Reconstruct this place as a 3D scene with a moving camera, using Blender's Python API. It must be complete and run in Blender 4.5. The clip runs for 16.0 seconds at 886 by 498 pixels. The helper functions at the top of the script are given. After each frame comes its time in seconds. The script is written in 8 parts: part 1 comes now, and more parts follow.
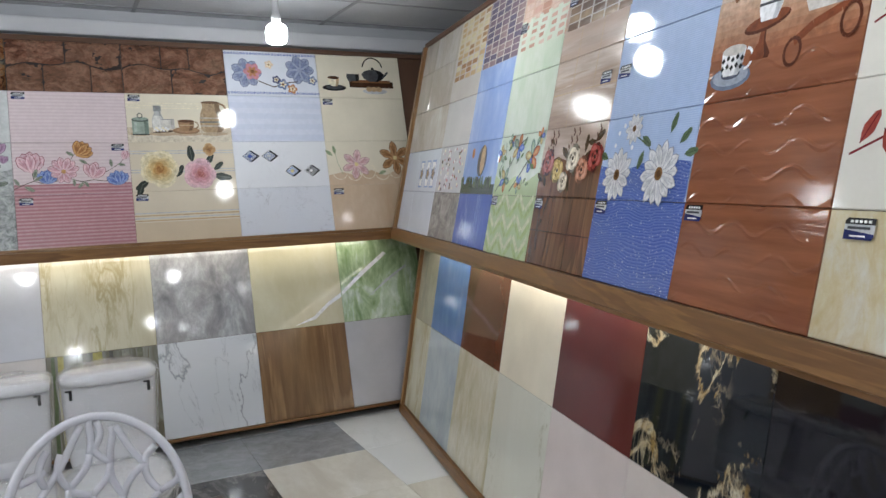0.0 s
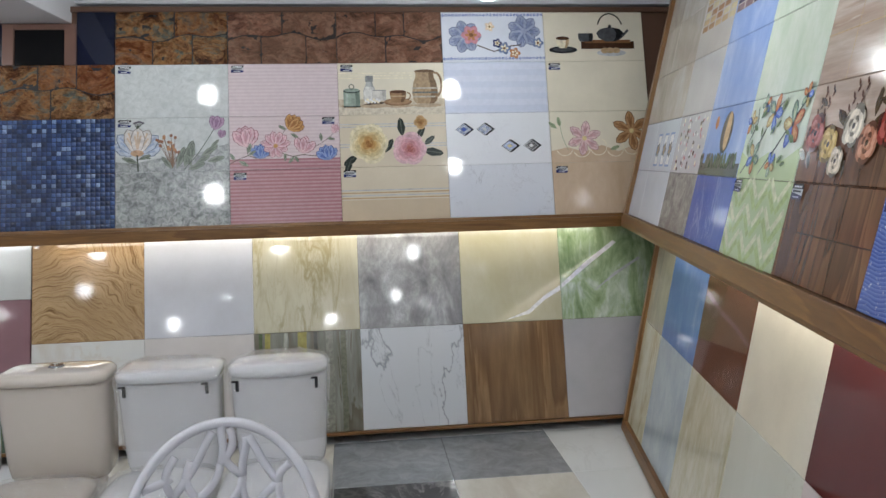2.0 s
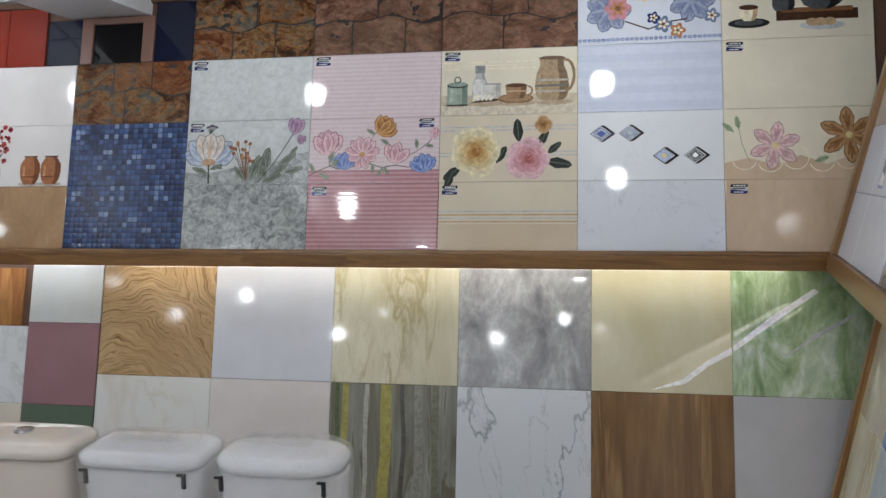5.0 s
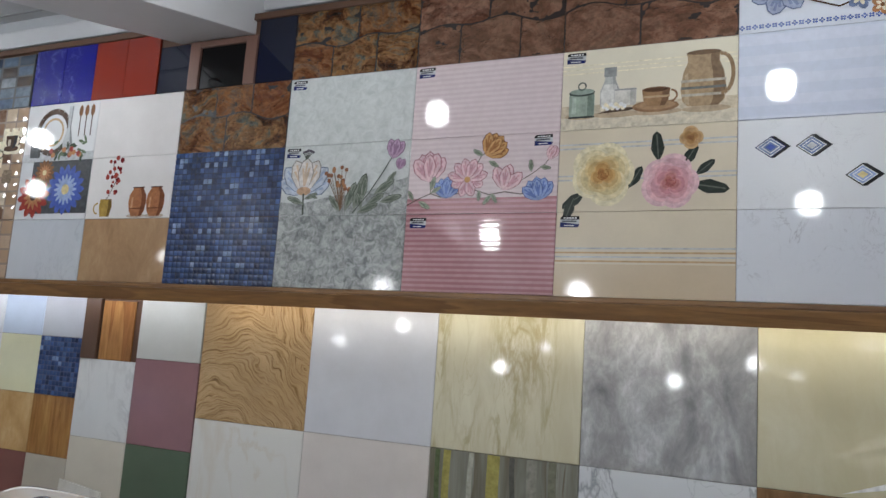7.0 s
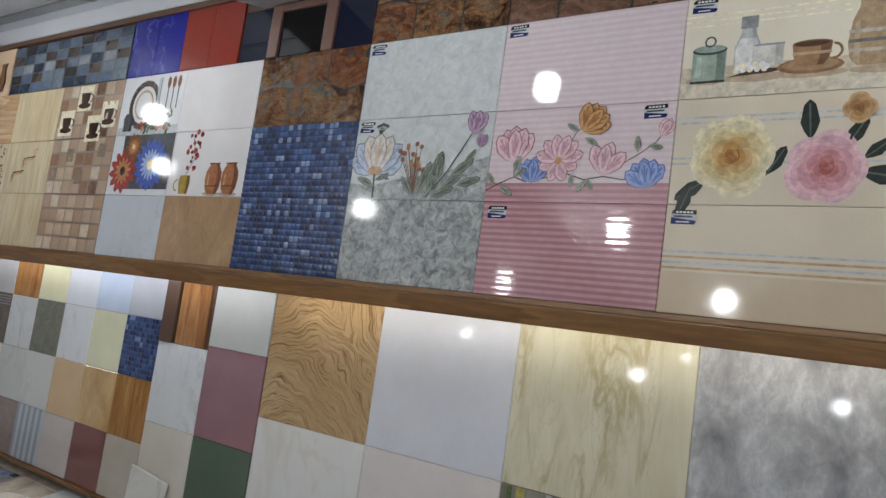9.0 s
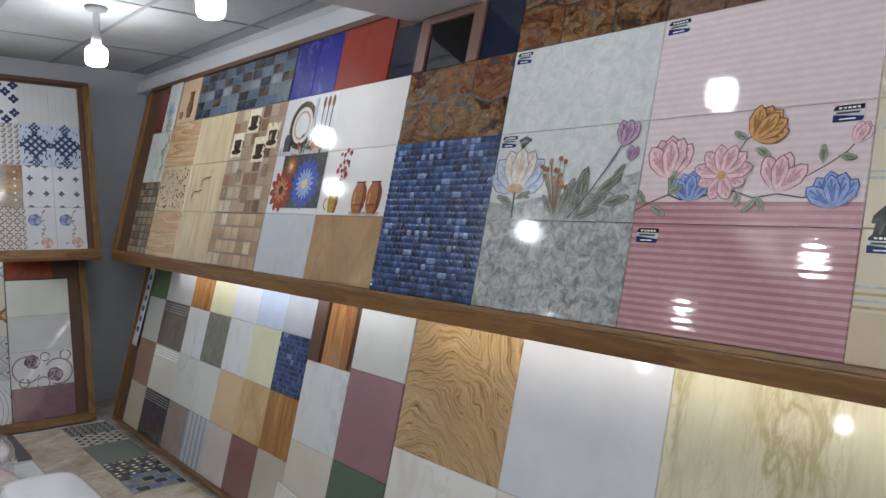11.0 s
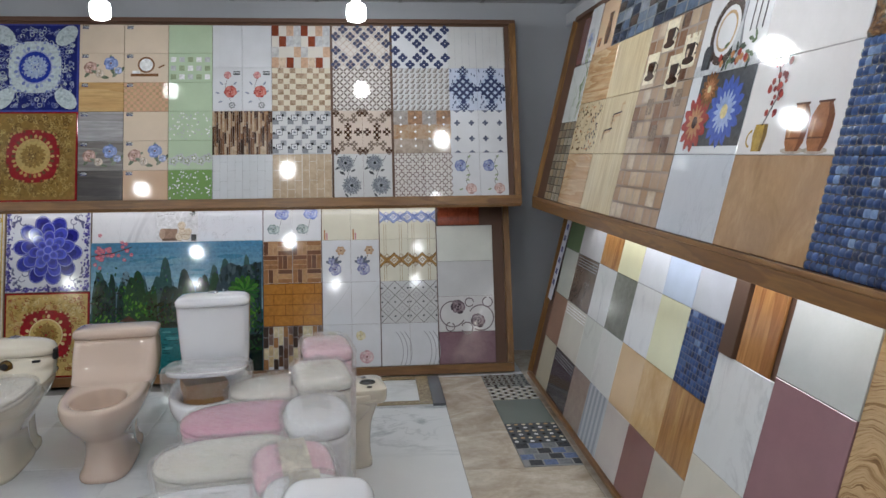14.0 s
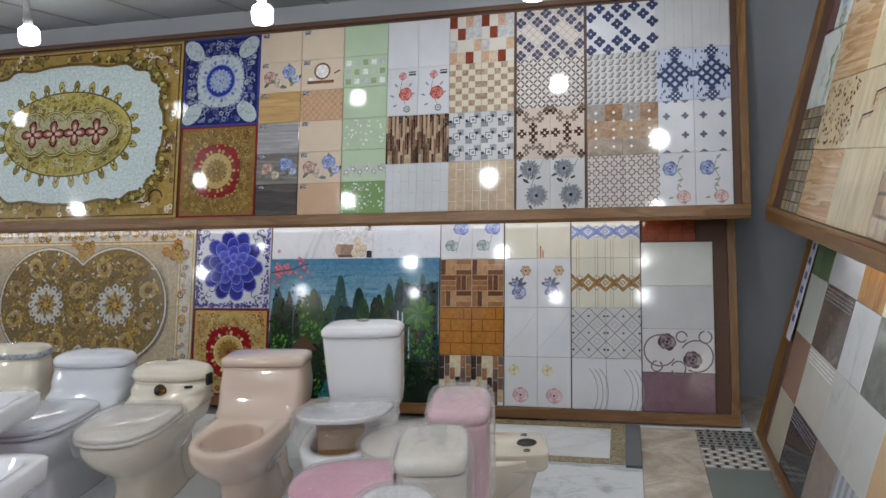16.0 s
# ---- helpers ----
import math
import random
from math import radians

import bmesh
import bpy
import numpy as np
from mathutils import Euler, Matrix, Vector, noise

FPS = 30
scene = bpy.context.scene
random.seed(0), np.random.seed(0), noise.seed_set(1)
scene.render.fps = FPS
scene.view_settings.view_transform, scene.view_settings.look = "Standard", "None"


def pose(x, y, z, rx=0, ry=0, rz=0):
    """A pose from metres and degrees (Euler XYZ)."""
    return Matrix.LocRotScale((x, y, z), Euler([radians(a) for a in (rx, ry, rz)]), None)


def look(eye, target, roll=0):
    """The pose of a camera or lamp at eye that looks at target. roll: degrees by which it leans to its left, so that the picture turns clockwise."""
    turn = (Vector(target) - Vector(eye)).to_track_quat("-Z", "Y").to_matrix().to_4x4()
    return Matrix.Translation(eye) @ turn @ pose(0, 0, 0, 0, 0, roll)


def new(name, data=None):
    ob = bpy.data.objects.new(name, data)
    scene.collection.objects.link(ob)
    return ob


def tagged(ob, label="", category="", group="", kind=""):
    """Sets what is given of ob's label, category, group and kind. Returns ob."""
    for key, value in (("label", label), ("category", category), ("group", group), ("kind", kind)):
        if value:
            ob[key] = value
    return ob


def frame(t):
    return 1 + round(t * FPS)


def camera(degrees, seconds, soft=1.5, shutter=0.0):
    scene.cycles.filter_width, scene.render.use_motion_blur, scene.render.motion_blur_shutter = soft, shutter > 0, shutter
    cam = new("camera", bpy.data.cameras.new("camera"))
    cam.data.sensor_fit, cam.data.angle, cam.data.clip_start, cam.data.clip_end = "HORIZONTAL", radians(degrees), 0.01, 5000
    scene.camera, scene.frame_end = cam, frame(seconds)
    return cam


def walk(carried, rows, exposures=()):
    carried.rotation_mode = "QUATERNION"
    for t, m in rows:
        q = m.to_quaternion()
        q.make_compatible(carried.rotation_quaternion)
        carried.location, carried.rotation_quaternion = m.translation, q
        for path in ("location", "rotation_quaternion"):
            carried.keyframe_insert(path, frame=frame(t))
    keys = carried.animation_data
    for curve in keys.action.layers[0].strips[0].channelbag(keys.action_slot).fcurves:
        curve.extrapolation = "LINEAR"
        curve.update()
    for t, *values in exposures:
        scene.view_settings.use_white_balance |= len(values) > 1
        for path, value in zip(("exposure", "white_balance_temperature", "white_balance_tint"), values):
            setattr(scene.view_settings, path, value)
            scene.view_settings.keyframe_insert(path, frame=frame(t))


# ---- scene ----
cam = camera(61.4, 16.0)
PATH = [
    (0, (-2.164, -4.648, 1.569), (-1.266, -2.871, 1.377), -1.7),
    (0.5, (-2.05, -4.511, 1.558), (-1.306, -2.663, 1.374), -0.7),
    (1, (-1.97, -4.354, 1.564), (-1.366, -2.458, 1.367), -0.7),
    (1.5, (-1.87, -4.234, 1.553), (-1.462, -2.29, 1.318), -1.3),
    (2, (-1.718, -4.14, 1.563), (-1.493, -2.166, 1.327), -1.3),
    (2.5, (-1.647, -4.081, 1.573), (-1.561, -2.096, 1.348), -1.1),
    (3, (-1.589, -3.927, 1.576), (-1.626, -1.938, 1.374), -1.0),
    (5.5, (-1.232, -3.021, 1.601), (-1.612, -1.068, 1.388), -0.6),
    (6, (-1.235, -2.869, 1.609), (-1.705, -0.932, 1.44), -0.5),
    (6.5, (-1.178, -2.716, 1.596), (-1.807, -0.823, 1.449), -1.2),
    (7, (-1.103, -2.551, 1.6), (-1.904, -0.723, 1.46), -1.4),
    (7.5, (-1.08, -2.435, 1.594), (-1.996, -0.664, 1.434), -1.2),
    (8, (-1.093, -2.283, 1.576), (-2.076, -0.55, 1.403), -0.7),
    (10.5, (-1.111, -1.737, 1.571), (-2.548, -0.351, 1.46), 1.0),
    (11, (-1.143, -1.712, 1.56), (-2.665, -0.418, 1.458), 0.8),
    (11.5, (-1.181, -1.688, 1.55), (-2.834, -0.567, 1.444), 0.9),
    (12, (-1.325, -1.588, 1.558), (-3.089, -0.658, 1.409), 1.6),
    (12.5, (-1.476, -1.485, 1.551), (-3.304, -0.711, 1.311), 0.5),
    (13, (-1.582, -1.356, 1.535), (-3.476, -0.777, 1.258), -0.6),
    (13.5, (-1.659, -1.194, 1.558), (-3.61, -0.838, 1.297), -0.5),
    (14, (-1.779, -1.112, 1.551), (-3.755, -0.933, 1.293), -0.5),
    (14.5, (-2.017, -1.036, 1.565), (-4.0, -1.017, 1.305), -1.1),
    (15, (-2.183, -1.008, 1.549), (-4.161, -1.146, 1.291), -1.7),
    (15.5, (-2.392, -0.856, 1.529), (-4.35, -1.183, 1.288), -2.1),
    (16, (-2.542, -0.778, 1.542), (-4.473, -1.249, 1.312), -2.3),
]
walk(cam, [(t, look(eye, target, roll)) for t, eye, target, roll in PATH], [(0.0, -0.08), (3.0, -0.12), (6.0, -0.18), (8.0, -0.33), (11.0, -0.15), (12.5, -0.08), (13.5, 0.0), (15.0, 0.02), (16.0, 0.09)])

# ---------------------------------------------------------------- light
world = bpy.data.worlds.new("world")
scene.world = world
world.use_nodes = True
world.node_tree.nodes["Background"].inputs[0].default_value = (0.6, 0.7, 0.85, 1)
world.node_tree.nodes["Background"].inputs[1].default_value = 0.05

CEIL = 2.64
# x, y, height and strength of each bulb
BULBS = [(-1.06, -0.52, 2.37, 1.0), (-2.66, -0.55, 2.37, 0.65), (-4.08, -0.46, 2.37, 0.9), (-5.5, -0.5, 2.37, 1.4),
         (-0.9, -1.75, 2.39, 1.3), (-2.93, -2.2, 2.39, 2.3), (-4.85, -1.95, 2.39, 1.5), (-6.37, -1.2, 2.37, 0.9),
         (-6.36, -2.66, 2.37, 0.35), (-6.34, -4.14, 2.37, 0.3), (-6.33, -5.6, 2.37, 0.58), (-4.42, -3.45, 2.39, 1.2),
         (-2.56, -3.45, 2.39, 2.5), (-1.1, -3.8, 2.39, 1.0), (-5.0, -4.75, 2.39, 0.9), (-3.4, -5.15, 2.39, 1.6),
         (-1.24, -5.55, 2.39, 1.0), (-2.16, -6.7, 2.39, 1.6), (-4.4, -6.6, 2.39, 1.6)]
BULB_W = 65.0

# ---------------------------------------------------------------- materials
import functools


class G:
    """Small helper to write node graphs in one line each."""

    def __init__(self, name):
        self.m = bpy.data.materials.new(name)
        self.m.use_nodes = True
        self.t = self.m.node_tree
        self.b = self.t.nodes["Principled BSDF"]
        self.co = self.t.nodes.new("ShaderNodeTexCoord").outputs["Object"]

    def put(self, node, key, v):
        if isinstance(v, bpy.types.NodeSocket):
            self.t.links.new(v, node.inputs[key])
        elif v is not None:
            if isinstance(v, tuple) and len(v) == 3 and node.inputs[key].type == "RGBA":
                v = (*v, 1)
            node.inputs[key].default_value = v

    def math(self, op, a, b=None, c=None):
        n = self.t.nodes.new("ShaderNodeMath")
        n.operation = op
        for k, v in enumerate((a, b, c)):
            self.put(n, k, v)
        return n.outputs[0]

    def xyz(self, v=None):
        n = self.t.nodes.new("ShaderNodeSeparateXYZ")
        self.put(n, 0, v or self.co)
        return n.outputs

    def scaled(self, s, rot=(0, 0, 0), add=None):
        n = self.t.nodes.new("ShaderNodeMapping")
        self.put(n, "Vector", self.co if add is None else add)
        n.inputs["Scale"].default_value = s
        n.inputs["Rotation"].default_value = [radians(a) for a in rot]
        return n.outputs[0]

    def shifted(self):
        """Object coordinates moved by the object's own random number."""
        r = self.t.nodes.new("ShaderNodeObjectInfo").outputs["Random"]
        k = self.math("MULTIPLY", r, 37.0)
        n = self.t.nodes.new("ShaderNodeVectorMath")
        n.operation = "ADD"
        self.put(n, 0, self.co)
        c = self.t.nodes.new("ShaderNodeCombineXYZ")
        for i in range(3):
            self.put(c, i, k)
        self.put(n, 1, c.outputs[0])
        return n.outputs[0]

    def rand(self):
        return self.t.nodes.new("ShaderNodeObjectInfo").outputs["Random"]

    def noise(self, scale, detail=4, rough=0.55, v=None, dist=0.0):
        n = self.t.nodes.new("ShaderNodeTexNoise")
        self.put(n, "Vector", v or self.co)
        self.put(n, "Scale", scale), self.put(n, "Detail", detail), self.put(n, "Roughness", rough), self.put(n, "Distortion", dist)
        return n.outputs[0]

    def voro(self, scale, feature="F1", v=None, out=0):
        n = self.t.nodes.new("ShaderNodeTexVoronoi")
        n.feature = feature
        self.put(n, "Vector", v or self.co), self.put(n, "Scale", scale)
        return n.outputs[out]

    def wave(self, scale, dist=3.0, detail=3, v=None, d="X", dscale=1.0):
        n = self.t.nodes.new("ShaderNodeTexWave")
        n.bands_direction = d
        self.put(n, "Vector", v or self.co), self.put(n, "Scale", scale), self.put(n, "Distortion", dist)
        self.put(n, "Detail", detail), self.put(n, "Detail Scale", dscale)
        return n.outputs[1]

    def ramp(self, f, *stops):
        n = self.t.nodes.new("ShaderNodeValToRGB")
        e = n.color_ramp.elements
        while len(e) < len(stops):
            e.new(0.5)
        for k, (p, c) in enumerate(stops):
            e[k].position = p
            e[k].color = (*c, 1) if isinstance(c, tuple) else (c, c, c, 1)
        self.put(n, 0, f)
        return n.outputs[0]

    def mix(self, f, a, b, mode="MIX"):
        n = self.t.nodes.new("ShaderNodeMix")
        n.data_type, n.blend_type = "RGBA", mode
        self.put(n, 0, f), self.put(n, 6, a), self.put(n, 7, b)
        return n.outputs[2]

    def bump(self, h, strength=0.2, dist=0.004):
        n = self.t.nodes.new("ShaderNodeBump")
        self.put(n, "Height", h), self.put(n, "Strength", strength), self.put(n, "Distance", dist)
        self.put(self.b, "Normal", n.outputs[0])
        return n.outputs[0]

    def done(self, color, rough=0.12, spec=0.5, metal=0.0, coat=0.0, **more):
        self.put(self.b, "Base Color", color), self.put(self.b, "Roughness", rough)
        self.put(self.b, "Specular IOR Level", spec), self.put(self.b, "Metallic", metal)
        if coat:
            self.put(self.b, "Coat Weight", coat), self.put(self.b, "Coat Roughness", 0.03)
        for k, v in more.items():
            self.put(self.b, k.replace("_", " "), v)
        return self.m


def lin(*c):
    """Linear colour from everyday 0-255 values."""
    return tuple(((v / 255 + 0.055) / 1.055) ** 2.4 if v > 10 else v / 3294 for v in c)


cached = functools.lru_cache(maxsize=None)


@cached
def glaze(c, rough=0.07, mott=0.06):
    """Plain glazed tile, faintly clouded."""
    g = G("glaze")
    v = g.shifted()
    n = g.noise(6, 5, v=v)
    f = g.noise(90, 3, v=v)
    a = g.ramp(n, (0.3, tuple(x * (1 - mott) for x in c)), (0.7, tuple(min(1, x * (1 + mott)) for x in c)))
    a = g.mix(0.15, a, g.ramp(f, (0.35, tuple(x * 0.9 for x in c)), (0.65, c)))
    g.bump(g.noise(25, 2, v=v), 0.02, 0.004)
    return g.done(a, g.math("MULTIPLY_ADD", n, 0.05, rough - 0.02))


@cached
def ink(c, rough=0.065, var=0.14):
    """Printed colour under the glaze."""
    g = G("ink")
    n = g.noise(55, 4)
    return g.done(g.ramp(n, (0.3, tuple(x * (1 - 2 * var) for x in c)), (0.7, tuple(min(1, x * (1 + var)) for x in c))), rough)


@cached
def marble(base, vein, scale=3.0, width=0.03, rot=35.0, stretch=0.5, strength=0.8, cloud=0.5, rough=0.06):
    """Polished stone: clouds, a few drawn-out veins and finer ones."""
    g = G("marble")
    v = g.scaled((1, stretch, 1), (0, 0, rot), g.shifted())
    n1 = g.noise(scale, 6, 0.6, v, 0.6)
    n2 = g.noise(scale * 2.4, 7, 0.6, v, 1.0)
    e1 = g.math("ABSOLUTE", g.math("SUBTRACT", n1, 0.5))
    e2 = g.math("ABSOLUTE", g.math("SUBTRACT", n2, 0.52))
    k1 = g.ramp(e1, (0.0, 1.0), (width, 0.0))
    k2 = g.ramp(e2, (0.0, 0.55), (width * 0.6, 0.0))
    m = g.ramp(g.noise(scale * 0.8, 3, 0.5, v), (0.42, 0.0), (0.62, 1.0))
    k = g.math("MULTIPLY", g.math("MULTIPLY", g.math("MAXIMUM", k1, k2), m), strength)
    c = g.ramp(g.noise(scale * 1.3, 6, 0.6, v, 0.8), (0.3, tuple(b * (1 - 0.35 * cloud) + x * 0.35 * cloud for b, x in zip(base, vein))), (0.68, base))
    return g.done(g.mix(k, c, vein), rough)


@cached
def clouds(c1, c2, c3, scale=3.0, rot=30.0, stretch=0.45, rough=0.06, dist=1.0):
    g = G("clouds")
    v = g.scaled((1, stretch, 1), (0, 0, rot), g.shifted())
    n = g.noise(scale, 8, 0.6, v, dist)
    f = g.noise(scale * 7, 6, 0.65, v, 0.6)
    a = g.ramp(n, (0.32, c1), (0.5, c2), (0.68, c3))
    return g.done(g.mix(g.ramp(f, (0.4, 0.35), (0.6, 0.0)), a, c1), rough)


@cached
def wood(c1, c2, scale=5.0, rot=90.0, rough=0.25, ring=4.0, line=60.0):
    """Wood grain running along the local y axis (rot 90) or x (rot 0)."""
    g = G("wood")
    v = g.scaled((1, 0.09, 1) if rot == 90.0 else (0.09, 1, 1), (0, 0, 0), g.shifted())
    a = g.noise(scale, 4, 0.55, v, 1.2)
    b = g.math("FRACT", g.math("MULTIPLY", a, ring))
    s = g.noise(line, 4, 0.7, v)
    c = g.ramp(b, (0.0, c1), (0.45, tuple((p + q) / 2 for p, q in zip(c1, c2))), (0.9, c2), (1.0, c1))
    c = g.mix(g.ramp(s, (0.38, 0.45), (0.62, 0.0)), c, tuple(x * 0.55 for x in c2))
    g.bump(s, 0.08, 0.001)
    return g.done(c, g.math("MULTIPLY_ADD", s, 0.15, rough - 0.07))


@cached
def swirl(c1, c2, c3):
    """Sandstone with long nested bands bent round two centres."""
    g = G("sandstone")
    x, y = g.xyz()[0], g.xyz()[1]
    warp = g.math("MULTIPLY", g.math("SUBTRACT", g.noise(3.2, 3, 0.45), 0.5), 0.3)

    def dist(cx, cy):
        a, b = g.math("SUBTRACT", x, cx), g.math("SUBTRACT", y, cy)
        return g.math("SQRT", g.math("ADD", g.math("MULTIPLY", a, a), g.math("MULTIPLY", b, b)))
    f = g.math("ADD", g.math("MINIMUM", dist(0.62, 0.42), dist(-0.12, -0.42)), warp)
    n = g.t.nodes.new("ShaderNodeCombineXYZ")
    for k, s in enumerate((g.math("MULTIPLY", f, 48.0), g.math("MULTIPLY", x, 1.6), g.math("MULTIPLY", y, 1.6))):
        g.put(n, k, s)
    w = g.noise(2.0, 8, 0.72, n.outputs[0], 0.9)
    big = g.noise(3.0, 3, 0.5)
    a = g.ramp(w, (0.33, c3), (0.42, c2), (0.49, c1), (0.57, tuple(min(1.0, k * 1.2) for k in c1)), (0.63, c2), (0.7, c3))
    return g.done(g.mix(g.ramp(big, (0.4, 0.0), (0.7, 0.5)), a, c2), 0.07)


@cached
def bands(c1, c2, pitch=0.014, axis=1, duty=0.5, relief=0.3, rough=0.055):
    """Fine straight ribs."""
    g = G("bands")
    x = g.xyz()[axis]
    s = g.math("FRACT", g.math("DIVIDE", x, pitch))
    k = g.math("GREATER_THAN", s, duty)
    n = g.noise(40, 4)
    c = g.mix(k, c1, c2)
    c = g.mix(g.ramp(n, (0.4, 0.2), (0.6, 0.0)), c, tuple(v * 0.8 for v in c1))
    g.bump(g.math("PINGPONG", s, 0.5), relief, 0.004)
    return g.done(c, rough)


@cached
def mottled(c1, c2, scale=40.0, relief=0.0, rough=0.085):
    g = G("mottled")
    v = g.shifted()
    n = g.noise(scale, 8, 0.72, v, 0.8)
    m = g.noise(5, 3, 0.5, v)
    a = g.ramp(n, (0.36, c1), (0.62, c2))
    if relief:
        g.bump(n, relief, 0.01)
    return g.done(g.mix(g.ramp(m, (0.3, 0.18), (0.7, 0.0)), a, c1), rough)


@cached
def rock(cs, scale=7.0, rough=0.25, relief=0.8):
    """Rough hewn stone print with relief, in several colours."""
    g = G("rock")
    v = g.shifted()
    sv = g.scaled((0.7, 1, 1), (0, 0, 24), v)
    n = g.noise(scale * 1.3, 9, 0.7, sv, 1.2)
    f = g.noise(scale * 6, 6, 0.75, sv, 0.5)
    step = 1.0 / (len(cs) - 1)
    a = g.ramp(n, *[(0.3 + 0.4 * k * step, c) for k, c in enumerate(cs)])
    a = g.mix(g.ramp(f, (0.4, 0.5), (0.58, 0.0)), a, tuple(x * 0.35 for x in cs[0]))
    a = g.mix(g.math("MULTIPLY", g.rand(), 0.45), a, cs[-1])
    g.bump(g.math("ADD", n, g.math("MULTIPLY", f, 0.6)), relief, 0.035)
    return g.done(a, rough)


@cached
def island(cs, rough=0.1, relief=0.0, scale=30.0):
    """Colour picked piece by piece inside one mesh."""
    g = G("pieces")
    r = g.t.nodes.new("ShaderNodeNewGeometry").outputs["Random Per Island"]
    n = g.t.nodes.new("ShaderNodeValToRGB")
    n.color_ramp.interpolation = "CONSTANT"
    e = n.color_ramp.elements
    while len(e) < len(cs):
        e.new(0.5)
    for k, c in enumerate(cs):
        e[k].position, e[k].color = k / len(cs), (*c, 1)
    g.put(n, 0, r)
    f = g.noise(scale, 5, 0.65)
    a = g.mix(g.ramp(f, (0.35, 0.4), (0.6, 0.0)), n.outputs[0], tuple(x * 0.6 for x in cs[0]))
    if relief:
        g.bump(f, relief, 0.006)
    return g.done(a, rough)


@cached
def painted(c, rough=0.6, dirt=0.1):
    g = G("painted")
    n = g.noise(1.6, 6, 0.6)
    f = g.noise(60, 4, 0.6)
    a = g.ramp(n, (0.3, tuple(x * (1 - dirt) for x in c)), (0.7, c))
    g.bump(f, 0.08, 0.002)
    return g.done(a, rough)


@cached
def ceramic(c, rough=0.06):
    g = G("ceramic")
    n = g.noise(3, 3)
    g.bump(g.noise(5, 2), 0.03, 0.01)
    return g.done(g.ramp(n, (0.3, tuple(x * 0.96 for x in c)), (0.7, c)), rough, coat=0.8)


@cached
def lamp_glow(c, power):
    g = G("glow")
    return g.done((0.9, 0.9, 0.9), 0.4, Emission_Color=(*c, 1), Emission_Strength=power)


@cached
def gloss(c, rough=0.3, metal=0.0):
    g = G("gloss")
    n = g.noise(12, 4)
    return g.done(g.ramp(n, (0.3, tuple(x * 0.9 for x in c)), (0.7, c)), g.math("MULTIPLY_ADD", n, 0.1, rough - 0.05), metal=metal)


@cached
def film_wrap():
    """Thin clear plastic film."""
    m = bpy.data.materials.new("plastic_film")
    m.use_nodes = True
    t = m.node_tree
    t.nodes.remove(t.nodes["Principled BSDF"])
    gl, tr, mx = (t.nodes.new("ShaderNode" + k) for k in ("BsdfGlossy", "BsdfTransparent", "MixShader"))
    fr, no, bu = (t.nodes.new("ShaderNode" + k) for k in ("LayerWeight", "TexNoise", "Bump"))
    pw, ma = t.nodes.new("ShaderNodeMath"), t.nodes.new("ShaderNodeMath")
    pw.operation, ma.operation = "POWER", "MULTIPLY_ADD"
    pw.inputs[1].default_value = 3.0
    ma.inputs[1].default_value, ma.inputs[2].default_value = 0.25, 0.2
    gl.inputs["Roughness"].default_value = 0.07
    gl.inputs["Color"].default_value = (1, 1, 1, 1)
    tr.inputs[0].default_value = (1, 1, 1, 1)
    no.inputs["Scale"].default_value, no.inputs["Detail"].default_value = 20, 3
    no.inputs["Distortion"].default_value = 1.5
    bu.inputs["Strength"].default_value, bu.inputs["Distance"].default_value = 1.0, 0.05
    t.links.new(no.outputs[0], bu.inputs["Height"])
    t.links.new(bu.outputs[0], gl.inputs["Normal"])
    t.links.new(fr.outputs["Facing"], pw.inputs[0])
    t.links.new(pw.outputs[0], ma.inputs[0])
    rn, sb, ab, rp, mm = (t.nodes.new("ShaderNode" + k) for k in ("TexNoise", "Math", "Math", "ValToRGB", "Math"))
    rn.inputs["Scale"].default_value, rn.inputs["Detail"].default_value, rn.inputs["Distortion"].default_value = 9, 4, 1.2
    sb.operation, ab.operation, mm.operation = "SUBTRACT", "ABSOLUTE", "MAXIMUM"
    sb.inputs[1].default_value = 0.5
    e = rp.color_ramp.elements
    e[0].position, e[0].color, e[1].position, e[1].color = 0.0, (0.34, 0.34, 0.34, 1), 0.02, (0, 0, 0, 1)
    t.links.new(rn.outputs[0], sb.inputs[0])
    t.links.new(sb.outputs[0], ab.inputs[0])
    t.links.new(ab.outputs[0], rp.inputs[0])
    t.links.new(rp.outputs[0], mm.inputs[0])
    t.links.new(ma.outputs[0], mm.inputs[1])
    t.links.new(mm.outputs[0], mx.inputs[0])
    t.links.new(tr.outputs[0], mx.inputs[1])
    di, m2 = t.nodes.new("ShaderNodeBsdfDiffuse"), t.nodes.new("ShaderNodeMixShader")
    di.inputs[0].default_value = (0.9, 0.9, 0.92, 1)
    m2.inputs[0].default_value = 0.93
    t.links.new(bu.outputs[0], di.inputs["Normal"])
    t.links.new(di.outputs[0], m2.inputs[1])
    t.links.new(gl.outputs[0], m2.inputs[2])
    t.links.new(m2.outputs[0], mx.inputs[2])
    t.links.new(mx.outputs[0], t.nodes["Material Output"].inputs[0])
    return m


WHITE = lin(226, 226, 228)
TIMBER = wood(lin(138, 100, 58), lin(112, 76, 42), 6.0, 0.0, 0.35)
TIMBER_UP = wood(lin(150, 112, 66), lin(118, 82, 46), 6.0, 90.0, 0.35)
BOARD = painted(lin(92, 64, 48), 0.6, 0.2)

# ---------------------------------------------------------------- mesh helpers


